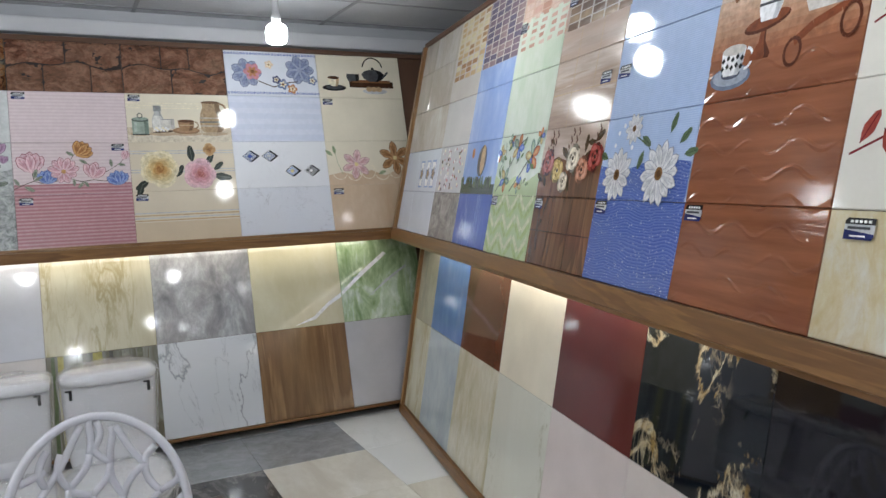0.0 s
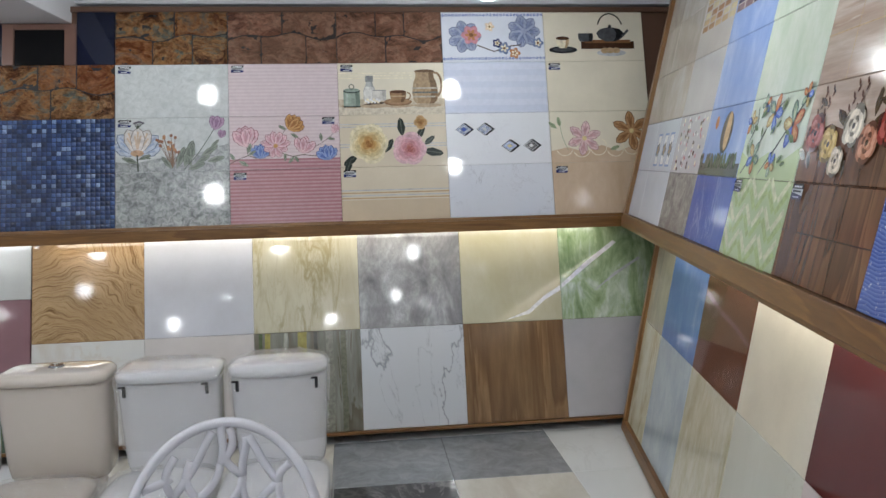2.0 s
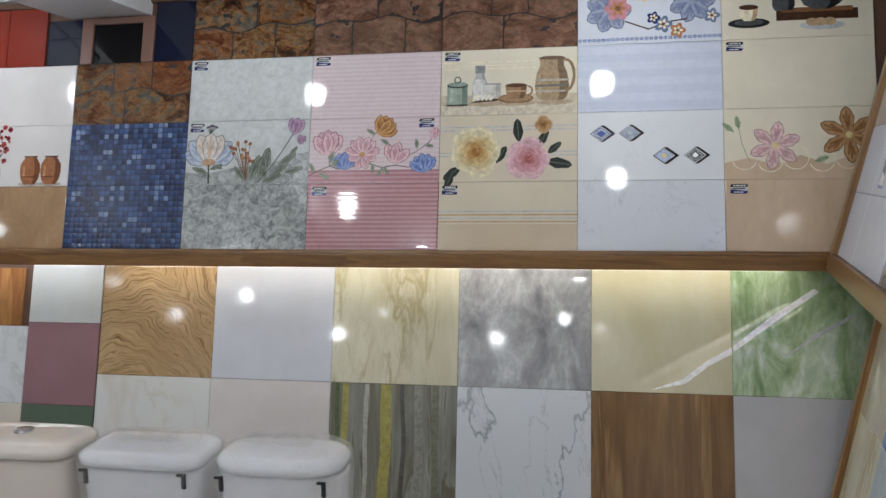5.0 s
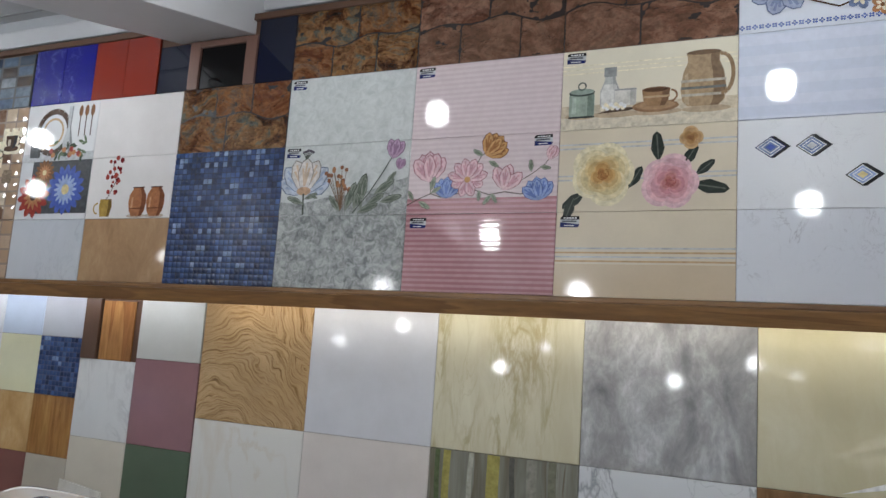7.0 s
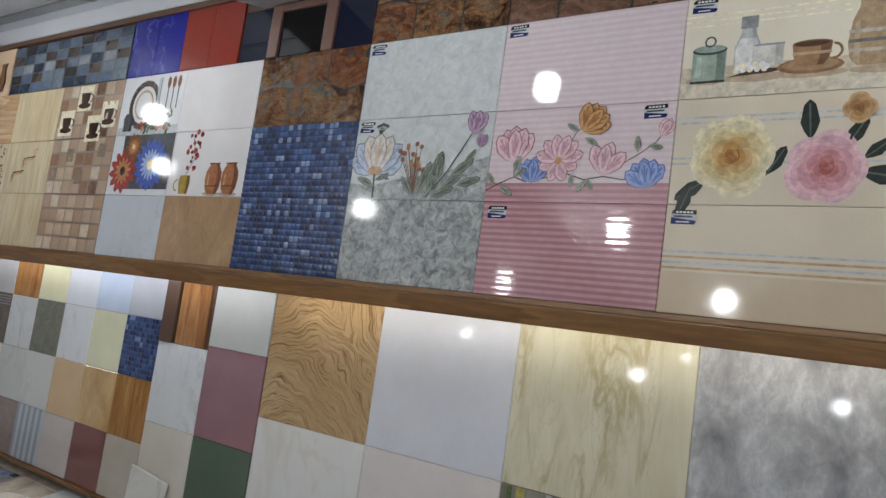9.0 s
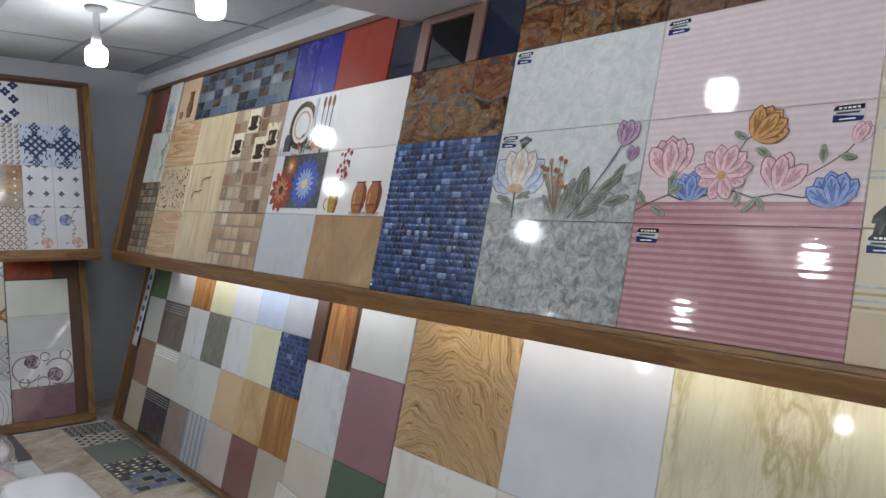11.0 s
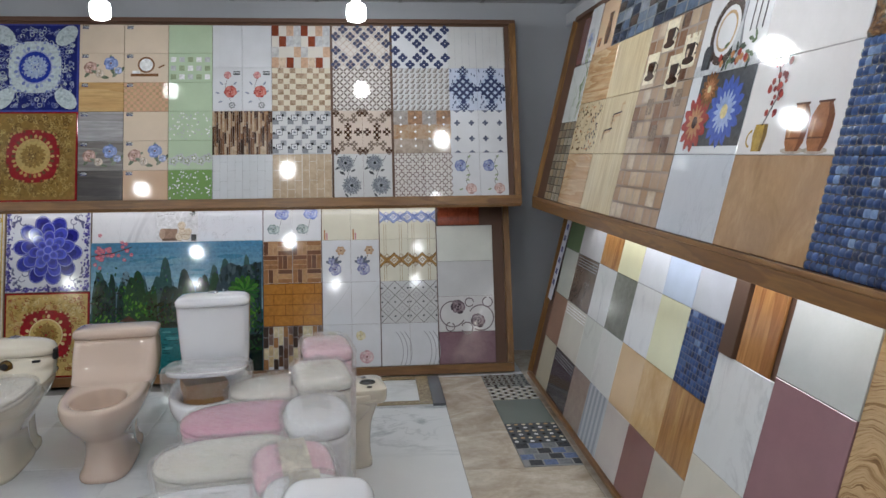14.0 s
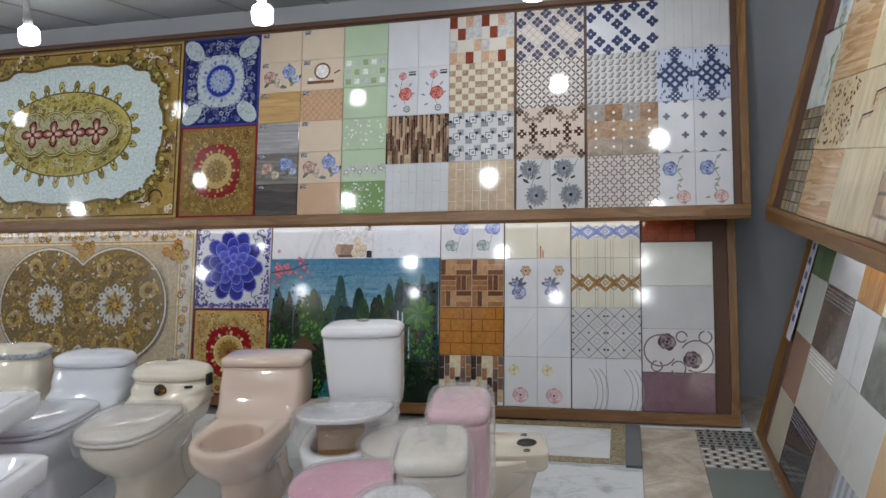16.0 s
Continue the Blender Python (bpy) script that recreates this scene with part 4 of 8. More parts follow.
p.ring(-0.05, 0.0, 0.11, 0.03, I["dbrown"]).ring(-0.05, 0.0, 0.07, 0.012, I["tan"]).jar(-0.16, -0.13, [(0.035, 0), (0.04, 0.07), (0.025, 0.09)], I["dgrey"], I["black"])
p.jar(0.06, -0.12, [(0.02, 0), (0.035, 0.06), (0.012, 0.14), (0.016, 0.25)], I["lgrey"], I["grey"])
for x in (0.13, 0.17, 0.21):
    p.stroke([(x, -0.03), (x, 0.09)], 0.007, I["dbrown"]).disc(x, 0.1, 0.014, I["brown"], 0.03)
for k in range(22):
    p.leaf(random.uniform(-0.05, 0.23), random.uniform(-0.13, -0.06), 0.04, random.uniform(0, 360), I["dgreen" if k % 2 else "green"])
for k in range(9):
    p.disc(random.uniform(-0.12, 0.2), random.uniform(-0.13, -0.08), 0.014, I["red" if k % 2 else "orange"])
on(t, p)

# brown kitchen mosaic print
BROWNS = (lin(186, 164, 140), lin(132, 98, 76), lin(160, 132, 108), lin(196, 180, 160), lin(98, 68, 52), lin(170, 146, 126))
for r in range(3):
    t = mosaic(B_NU, 4.63, 0.3 * r, 0.6, 0.3, 7, 4, BROWNS if r else BROWNS[:1] + BROWNS[2:4] + BROWNS[5:], painted(lin(120, 100, 84), 0.3), 0.05, 0.002)
    if r == 2:
        p = Print(0.0112)
        for x, y in ((0.2, -0.03), (-0.05, 0.07), (-0.2, -0.06), (0.08, -0.1)):
            p.rect(x - 0.07, x + 0.07, y - 0.07, y + 0.07, I["cream"]).disc(x, y - 0.04, 0.06, I["dbrown"], 0.016).jar(x, y - 0.04, [(0.025, 0), (0.04, 0.03), (0.045, 0.07)], I["dbrown"], I["black"]).arc(x + 0.05, y, 0.02, -90, 90, 0.008, I["dbrown"])
        on(t, p)
    if r == 1:
        p = Print(0.0112)
        for x, y in ((0.2, 0.08), (-0.1, 0.06), (0.02, -0.06), (-0.24, -0.04)):
            p.rect(x - 0.036, x + 0.036, y - 0.036, y + 0.036, mottled(lin(70, 54, 44), lin(170, 150, 130), 160))
        on(t, p)
PALEWOOD = wood(lin(206, 190, 158), lin(196, 178, 144), 4, 90.0, 0.1, 3.0, 40.0)
BANDWOOD = wood(lin(208, 182, 146), lin(178, 138, 98), 7, 0.0, 0.1, 6.0, 40.0)
for r in range(3):
    t = tile(B_NU, 5.23, 0.3 * r, 0.5, 0.3, PALEWOOD)
    if r == 1:
        p = Print()
        for x, y, s in ((-0.1, -0.04, 1), (0.0, 0.04, 1)):
            p.stroke([(x - 0.06, y - 0.05), (x - 0.06, y), (x + 0.06, y + 0.01), (x + 0.06, y + 0.06), (x + 0.1, y + 0.065)], 0.014, I["tan"])
            p.stroke([(x - 0.045, y - 0.035), (x - 0.045, y + 0.012), (x + 0.075, y + 0.022)], 0.006, I["dbrown"])
        on(t, p)
for r in range(3):
    t = tile(B_NU, 5.73, 0.3 * r, 0.5, 0.3, PALEWOOD if r == 1 else BANDWOOD)
    if r == 1:
        p = Print()
        for k in range(150):
            p.disc(random.uniform(-0.23, 0.23), random.uniform(-0.13, 0.13), random.uniform(0.004, 0.009), I[("brown", "orange", "dbrown")[k % 3]], n=6)
        on(t, p)
ROCKS = (lin(86, 76, 58), lin(140, 122, 94), lin(120, 110, 92), lin(158, 140, 108), lin(104, 84, 60), lin(150, 142, 126))
mosaic(B_NU, 6.23, 0.0, 0.36, 0.5, 4, 10, ROCKS, painted(lin(70, 64, 54), 0.6), 0.35, 0.004)
t = tile(B_NU, 6.23, 0.5, 0.36, 0.36, marble(lin(206, 208, 206), lin(150, 160, 140), 4))
p = Print()
for k in range(6):
    p.leaf(0.1 + 0.01 * k, -0.1 + 0.05 * k, 0.07, 40 + 50 * k, I["sage"], I["green"])
on(t, p)
GLASSMIX = (lin(60, 72, 88), lin(112, 124, 138), lin(78, 64, 54), lin(146, 152, 160), lin(42, 52, 72), lin(116, 98, 86), lin(40, 36, 36), lin(92, 108, 130))
mosaic(B_NU, 4.64, 0.9, 0.62, 0.29, 5, 5, GLASSMIX, painted(lin(60, 62, 66), 0.3), 0.05, 0.003)
mosaic(B_NU, 5.26, 0.9, 0.62, 0.29, 5, 5, GLASSMIX, painted(lin(60, 62, 66), 0.3), 0.05, 0.003)
t = tile(B_NU, 5.9, 0.9, 0.3, 0.3, glaze(lin(206, 178, 148)))
p = Print()
p.jar(0.05, -0.12, [(0.03, 0), (0.05, 0.06), (0.03, 0.14), (0.04, 0.18)], I["brown"], I["dbrown"]).jar(-0.08, -0.12, [(0.03, 0), (0.035, 0.05)], I["orange"], I["brown"])
on(t, p)
t = tile(B_NU, 6.22, 0.86, 0.2, 0.4, marble(lin(208, 210, 212), lin(160, 166, 172), 4), 0.006)
p = Print()
p.flower(0.0, -0.06, 0.08, 6, I["lgrey"], I["sky"], I["grey"]).flower(0.02, -0.16, 0.05, 6, I["sage"], I["lgrey"], I["grey"])
on(t, p)
tile(B_NU, 6.43, 0.87, 0.16, 0.3, glaze(lin(108, 50, 40)))

# ---------------------------------------------------------------- north wall, lower board
LW, LH = 0.59, 0.565
GREENSTONE = clouds(lin(108, 134, 90), lin(172, 190, 154), lin(216, 224, 218), 4.0, -40.0, 0.5, 0.05, 2.2)
IVORY = clouds(lin(184, 176, 144), lin(196, 190, 162), lin(204, 200, 178), 1.6, 60.0, 0.5)
GREYCL = clouds(lin(118, 118, 122), lin(162, 162, 164), lin(200, 202, 206), 6.0, 60.0, 0.6, 0.06, 0.6)
CREAMV = marble(lin(206, 202, 180), lin(156, 142, 102), 8.0, 0.06, -28.0, 0.2, 0.8, 1.0)
WOODT = wood(lin(152, 120, 86), lin(120, 90, 62), 4.0, 90.0, 0.14, 7.0, 26.0)
VEINW = marble(lin(208, 211, 216), lin(132, 136, 146), 1.5, 0.012, -48.0, 0.4, 0.9, 0.05)
STRIPE = wood(lin(146, 148, 140), lin(112, 106, 90), 8.0, 90.0, 0.07, 5.0, 14.0)
big = [(0, GREENSTONE, glaze(lin(178, 176, 180))), (1, IVORY, WOODT), (2, GREYCL, VEINW), (3, CREAMV, STRIPE),
       (4, glaze(lin(198, 200, 208), 0.05), glaze(lin(206, 200, 198))), (5, swirl(lin(178, 150, 114), lin(144, 114, 78), lin(88, 64, 40)), marble(lin(212, 212, 210), lin(178, 150, 112), 1.3, 0.045, 24.0, 0.35, 0.65, 0.3))]
for i, top, low in big:
    t1 = tile(B_NL, -0.045 + LW * i, LH, LW, LH, top)
    t0 = tile(B_NL, -0.045 + LW * i, 0.0, LW, LH, low)
    if i == 0:
        p = Print()
        p.poly([(-0.29, -0.1), (-0.12, 0.03), (0.06, 0.16), (0.04, 0.175), (-0.14, 0.05), (-0.29, -0.075)], I["white"])
        p.poly([(-0.12, -0.14), (0.05, -0.03), (0.2, 0.06), (0.19, 0.07), (0.04, -0.015)], I["lgrey"])
        on(t1, p, "vein")
    if i == 1:
        p = Print()
        p.poly([(-0.05, -0.272), (0.1, -0.24), (0.2, -0.16), (0.293, -0.11), (0.293, -0.08), (0.19, -0.14), (0.09, -0.22)], I["white"])
        on(t1, p, "vein")
    if i == 3:
        p = Print()
        for x, w, m in ((-0.22, 0.03, "gold"), (-0.12, 0.02, "cream"), (-0.03, 0.05, "gold"), (0.05, 0.02, "dgrey"), (0.12, 0.04, "tan"), (-0.26, 0.02, "dgreen"), (0.2, 0.03, "grey")):
            q = ink(lin(*dict(gold=(164, 156, 92), cream=(172, 172, 160), dgrey=(92, 92, 86), tan=(142, 142, 132), dgreen=(92, 104, 76), grey=(120, 120, 104))[m]))
            pts = [(x + 0.012 * noise.noise(Vector((x * 30, 0.03 * k * 9, 1))), -0.28 + 0.056 * k) for k in range(11)]
            p.stroke(pts, w, q)
        on(t0, p, "vein")
for u, v, w, h, m in ((3.5, 0.81, 0.39, 0.31, glaze(lin(190, 192, 190))), (3.5, 0.41, 0.39, 0.4, glaze(lin(140, 106, 112))), (3.5, 0.0, 0.39, 0.41, glaze(lin(84, 100, 84))),
                      (3.93, 0.79, 0.21, 0.29, wood(lin(178, 128, 80), lin(146, 98, 58), 6, 90.0, 0.12)), (3.89, 0.41, 0.37, 0.38, marble(lin(204, 206, 208), lin(178, 180, 184), 4)), (3.89, 0.0, 0.37, 0.41, glaze(lin(198, 192, 180)))):
    tile(B_NL, u, v, w, h, m)
part("batten", slab(-3.52, -3.26, 1.1, 1.13, 0.0, 0.019, 0.002), painted(lin(112, 82, 72), 0.4), B_NU)
part("batten", slab(-4.25, -4.15, 0.79, 1.14, 0.0, 0.02, 0.003), painted(lin(84, 60, 46), 0.5), B_NL)
grid = [
    (4.26, 0.29, [glaze(lin(176, 168, 156)), wood(lin(186, 140, 86), lin(140, 96, 52), 16, 90.0, 0.15, 3.0), "mosaic", glaze(lin(182, 186, 196))]),
    (4.55, 0.3, [glaze(lin(124, 84, 80)), clouds(lin(166, 130, 84), lin(190, 158, 112), lin(204, 178, 138), 5), glaze(lin(206, 206, 176)), glaze(lin(186, 200, 222))]),
    (4.85, 0.3, [glaze(lin(186, 178, 174)), glaze(lin(196, 168, 132)), marble(lin(208, 210, 214), lin(180, 182, 190), 4), glaze(lin(206, 210, 218))]),
    (5.15, 0.3, [bands(lin(176, 182, 190), lin(140, 146, 156), 0.06, 0, 0.5, 0.2), marble(lin(196, 196, 194), lin(168, 168, 166), 3), mottled(lin(96, 98, 90), lin(116, 118, 110), 20), glaze(lin(214, 212, 178))]),
    (5.45, 0.3, [mottled(lin(132, 118, 110), lin(146, 132, 124), 18), marble(lin(190, 192, 188), lin(160, 162, 156), 3), marble(lin(196, 198, 200), lin(150, 152, 158), 3), wood(lin(184, 136, 84), lin(150, 102, 60), 8, 90.0, 0.15)]),
    (5.75, 0.42, [mottled(lin(54, 54, 58), lin(74, 74, 78), 14), glaze(lin(190, 186, 176)), mottled(lin(86, 74, 68), lin(104, 92, 84), 14), glaze(lin(176, 176, 178))]),
    (6.17, 0.3, [glaze(lin(172, 166, 150)), glaze(lin(146, 116, 102)), glaze(lin(176, 178, 172)), glaze(lin(92, 110, 80))]),
]
for u, w, ms in grid:
    for r, m in enumerate(ms):
        if m == "mosaic":
            mosaic(B_NL, u, 0.295 * r, w, 0.295, 12, 12, BLUES, painted(lin(46, 60, 100), 0.3), 0.1, 0.002)
            continue
        h = 0.25 if r == 3 else 0.295
        t = tile(B_NL, u, 0.295 * r, w, h, m)
        if w > 0.4 and r < 3:
            p = Print()
            for k in range(4):
                p.rect(-0.2, 0.2, 0.08 + 0.016 * k, 0.086 + 0.016 * k, I["grey"] if r != 1 else I["white"])
            on(t, p, "groove")
tile(B_NL, 4.0, -0.01, 0.28, 0.2, marble(lin(210, 208, 202), lin(180, 176, 168), 4), 0.02, tilt=-6)

def soft_bloom(p, x, y, r, dark, mid, light, core, seed=1):
    """A loose printed blossom of ragged overlapping petals in three close tints."""
    rnd = random.Random(seed)
    for k, cs in ((1.0, (mid, dark)), (0.78, (light, mid)), (0.5, (mid, dark)), (0.3, (light, mid))):
        for i in range(7):
            a = 51 * i + 30 * k + rnd.uniform(-14, 14)
            q = r * k * 0.55
            p.disc(x + q * math.cos(radians(a)), y + q * math.sin(radians(a)), r * k * rnd.uniform(0.34, 0.46), cs[i % 2], r * k * rnd.uniform(0.26, 0.36), 9, a + 90)
    p.disc(x, y, r * 0.13, core, n=8)


# ---------------------------------------------------------------- east wall, upper board (patterned columns)
UW, UH = 0.478, 0.25


def eu(k, r, m, h=UH, n=1):
    return tile(B_EU, -(0.425 + UW * (k + n)), UH * r, UW * n, h, m)


def weave_print(w, h, s, m1, m2):
    p = Print()
    nx, ny = int(w / s), int(h / s)
    for i in range(nx):
        for j in range(ny):
            x, y = -w / 2 + (i + 0.5) * w / nx, -h / 2 + (j + 0.5) * h / ny
            d = 1 if i % 2 else -1
            for o in (-0.22, 0.22):
                p.stroke([(x - s * 0.42, y - d * s * 0.38 + o * s), (x + s * 0.42, y + d * s * 0.38 + o * s)], s * 0.26, m1 if o > 0 else m2)
    return p


PALEGREEN = clouds(lin(186, 200, 178), lin(202, 211, 196), lin(212, 218, 208), 6)
BLUELIGHT = bands(lin(160, 180, 216), lin(172, 190, 222), 0.006, 1, 0.5, 0.1)
g = G("wave_relief")
yy = g.xyz()
ph = g.math("MULTIPLY", g.math("SINE", g.math("MULTIPLY", yy[0], 22.0)), 0.006)
sw = g.math("FRACT", g.math("DIVIDE", g.math("ADD", yy[1], g.math("ADD", ph, g.math("MULTIPLY", g.noise(6, 2), 0.05))), 0.0085))
# Sparkle is painted into the colour as pale random specks.
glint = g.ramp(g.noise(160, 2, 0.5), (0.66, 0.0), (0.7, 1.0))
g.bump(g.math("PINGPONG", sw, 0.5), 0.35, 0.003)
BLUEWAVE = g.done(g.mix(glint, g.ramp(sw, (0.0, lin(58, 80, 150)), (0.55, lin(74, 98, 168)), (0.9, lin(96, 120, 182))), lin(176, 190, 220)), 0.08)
g = G("brown_wave_relief")
xx = g.xyz()
hh = g.math("MULTIPLY", g.math("SINE", g.math("MULTIPLY", xx[0], 42.0)), 0.014)
ww = g.math("FRACT", g.math("DIVIDE", g.math("ADD", xx[1], hh), 0.0625))
lines = g.noise(30, 5, 0.6, g.scaled((0.08, 1, 1), (0, 0, 4), g.shifted()))
g.bump(g.math("ADD", g.math("MULTIPLY", g.ramp(ww, (0.0, 0.0), (0.12, 1.0), (0.24, 0.0)), g.ramp(g.noise(9, 2), (0.42, 0.0), (0.6, 1.0))), g.math("MULTIPLY", lines, 0.35)), 0.35, 0.005)
BROWNWAVE = g.done(g.ramp(lines, (0.3, lin(114, 66, 44)), (0.7, lin(146, 92, 64))), 0.11)
WEAVEBED = glaze(lin(176, 192, 150))
PWOOD = wood(lin(196, 178, 164), lin(172, 148, 132), 7.0, 0.0, 0.12, 3.0, 30.0)
DWOOD = wood(lin(132, 92, 66), lin(88, 58, 42), 7.0, 90.0, 0.12, 4.0, 30.0)
GMARB = clouds(lin(160, 150, 138), lin(182, 174, 164), lin(196, 192, 186), 3.0, 50.0)

for r in range(5):
    h = UH if r < 4 else 0.2
    t = tile(B_EU, -0.425, UH * r, 0.3, h, GMARB if r > 1 else glaze(lin(196, 202, 214)))
    t = eu(0, r, GMARB if r > 1 else glaze(lin(196, 202, 214)), h)
    if r == 1:
        p = Print()
        for x in (-0.12, 0.02, 0.14):
            p.rect(x - 0.04, x + 0.04, -0.1, 0.06, I["sky"]).rect(x - 0.032, x + 0.032, -0.09, 0.05, I["white"]).flower(x, -0.02, 0.04, 5, I["grey"], I["tan"], I["brown"])
        on(t, p)
    t = eu(1, r, (mottled(lin(110, 108, 108), lin(160, 158, 156), 16), glaze(lin(188, 188, 192)), glaze(lin(192, 190, 190)), glaze(lin(190, 184, 178)), glaze(lin(200, 188, 168)))[r], h)
    if r == 1:
        p = Print()
        for k in range(90):
            p.disc(random.choice((-0.15, -0.05, 0.06, 0.16)) + random.gauss(0, 0.016), random.uniform(-0.11, 0.11), random.uniform(0.006, 0.011), I[("white", "rosy", "brown", "cream")[k % 4]], n=7)
        on(t, p)
    t = eu(2, r, (marble(lin(60, 84, 164), lin(130, 150, 210), 5.0, 0.02, 30, 0.5, 0.7), clouds(lin(110, 138, 196), lin(140, 162, 208), lin(176, 192, 222), 3.0), clouds(lin(124, 150, 204), lin(150, 172, 216), lin(180, 196, 226), 3.0), clouds(lin(124, 150, 204), lin(150, 172, 216), lin(180, 196, 226), 3.0), glaze(lin(150, 140, 150)))[r], h)
    if r == 1:
        p = Print()
        p.disc(0.02, 0.03, 0.06, I["dgrey"], 0.075).disc(0.03, 0.035, 0.03, I["tan"], 0.07).rect(0.0, 0.04, -0.075, -0.055, I["brown"])
        p.disc(-0.12, 0.07, 0.02, I["orange"], 0.025)
        p.rect(-0.238, 0.238, -0.124, -0.08, I["dgreen"])
        for k in range(30):
            p.leaf(random.uniform(-0.22, 0.2), -0.1, 0.06, random.uniform(50, 130), I["green" if k % 2 else "dgreen"])
        on(t, p)
    t = eu(3, r, (WEAVEBED, PALEGREEN, PALEGREEN, PALEGREEN, glaze(lin(196, 168, 150)))[r], h)
    if r == 0:
        on(t, weave_print(0.47, 0.245, 0.075, ik(210, 214, 176), ik(168, 186, 132)))
    if r == 1:
        p = Print()
        p.poly([(-0.238, -0.124), (0.238, -0.124), (0.238, -0.03), (0.12, -0.07), (0.0, -0.045), (-0.12, -0.08), (-0.238, -0.04)], WEAVEBED)
        rnd = random.Random(14)
        TWIG = ik(70, 62, 54)
        for q in ([(-0.21, -0.11), (-0.1, -0.02), (-0.02, 0.08), (0.06, 0.11)], [(-0.05, -0.11), (0.05, -0.03), (0.13, 0.04), (0.2, 0.1)], [(-0.2, -0.02), (-0.15, 0.05), (-0.17, 0.1)]):
            p.stroke(q, 0.005, TWIG)
        BUT = ((ik(40, 62, 130), ik(86, 112, 184), ik(140, 160, 208)), (ik(120, 62, 40), ik(186, 112, 76), ik(210, 160, 110)), (ik(60, 84, 84), ik(120, 146, 130), ik(176, 190, 160)), (ik(112, 84, 60), ik(184, 160, 110), ik(212, 200, 150)))
        for k, (x, y, q) in enumerate(((-0.02, 0.07, 1.0), (0.14, 0.03, 1.15), (-0.12, -0.06, 0.9), (-0.2, 0.05, 0.7), (0.04, -0.08, 0.65), (0.2, 0.105, 0.6), (-0.1, 0.1, 0.6))):
            for i in range(5):
                p.veined(x, y, 0.062 * q, 0.036 * q, 72 * i + 30 * k, BUT[(i + k) % 4], 0.6)
            p.disc(x, y, 0.008, TWIG, n=8)
        for k in range(14):
            p.leaf(rnd.uniform(-0.21, 0.19), rnd.uniform(-0.1, 0.1), rnd.uniform(0.03, 0.05), rnd.uniform(0, 360), ik(104, 126, 84), ik(70, 90, 60))
        on(t, p)
    t = eu(4, r, (DWOOD, DWOOD, PWOOD, PWOOD, glaze(lin(110, 78, 58)))[r], h)
    if r == 1:
        p = Print()
        rnd = random.Random(23)
        p.poly([(-0.238, -0.02), (-0.1, 0.02), (0.05, -0.01), (0.238, 0.03), (0.238, 0.124), (-0.238, 0.124)], PWOOD)
        for k in range(26):
            x, y = rnd.uniform(-0.21, 0.2), rnd.uniform(-0.08, 0.07)
            p.leaf(x, y, rnd.uniform(0.04, 0.07), rnd.uniform(0, 360), ik(84, 70, 50), ik(60, 54, 44))
        for x in (-0.19, -0.15, -0.02, 0.02, 0.17):
            for j in range(6):
                p.leaf(x + 0.006 * j, 0.03 + 0.014 * j, 0.022, 60 + 60 * (j % 2), ik(96, 66, 52), ik(70, 46, 40))
        for k, (x, y, q, d) in enumerate(((-0.17, 0.0, 0.06, (150, 84, 76)), (-0.08, -0.03, 0.055, (190, 160, 92)), (0.03, 0.01, 0.06, (206, 196, 176)), (0.11, -0.03, 0.055, (176, 120, 96)), (0.19, 0.01, 0.06, (146, 62, 56)), (-0.02, -0.07, 0.045, (200, 184, 160)))):
            soft_bloom(p, x, y, q, ik(*[int(v * 0.6) for v in d]), ik(*d), ik(*[min(255, v + 34) for v in d]), I["dbrown"], 40 + k)
        on(t, p)
    if r in (0, 2, 3):
        p = Print()
        for i in (-0.08, 0.08):
            p.stroke([(i, -0.124), (i, 0.124)], 0.003, I["dbrown" if r == 0 else "tan"])
        p.stroke([(-0.238, 0), (0.238, 0)], 0.003, I["dbrown" if r == 0 else "tan"])
        on(t, p, "groove")
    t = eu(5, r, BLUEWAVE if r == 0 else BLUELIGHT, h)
    if r == 1:
        p = Print()
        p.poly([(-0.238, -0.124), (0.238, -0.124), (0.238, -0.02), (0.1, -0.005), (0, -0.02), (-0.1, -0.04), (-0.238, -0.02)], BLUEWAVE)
        for k in range(10):
            p.disc(-0.12 + 0.05 * math.cos(0.6 * k), 0.03 + 0.07 * math.sin(0.6 * k), 0.007, I["white"], n=8)
        for x, y, a in ((0.0, 0.02, 250), (0.17, 0.03, 40), (0.2, 0.0, 10), (-0.02, 0.06, 330), (-0.2, 0.0, 160), (0.12, 0.06, 70)):
            p.leaf(x, y, 0.06, a, ik(84, 104, 76), ik(54, 70, 52))
        p.stroke([(-0.07, 0.07), (0.02, 0.03), (0.09, -0.03)], 0.004, ik(76, 92, 66))
        DAI = (ik(150, 154, 166), ik(214, 214, 216), ik(190, 192, 198))
        for x, y, rr, n in ((-0.13, -0.05, 0.085, 13), (0.1, -0.05, 0.095, 14), (-0.07, 0.085, 0.05, 10)):
            for i in range(n):
                p.veined(x, y, rr * (0.92 + 0.08 * (i % 2)), rr * 0.42, 360 * i / n + 5, DAI, 0.66)
            p.disc(x, y, rr * 0.2, ik(122, 92, 58)).disc(x, y, rr * 0.11, ik(84, 60, 40))
        on(t, p)
    t = eu(6, r, BROWNWAVE if r < 2 else BROWNWAVE if r == 2 else glaze(lin(206, 186, 170)), h)
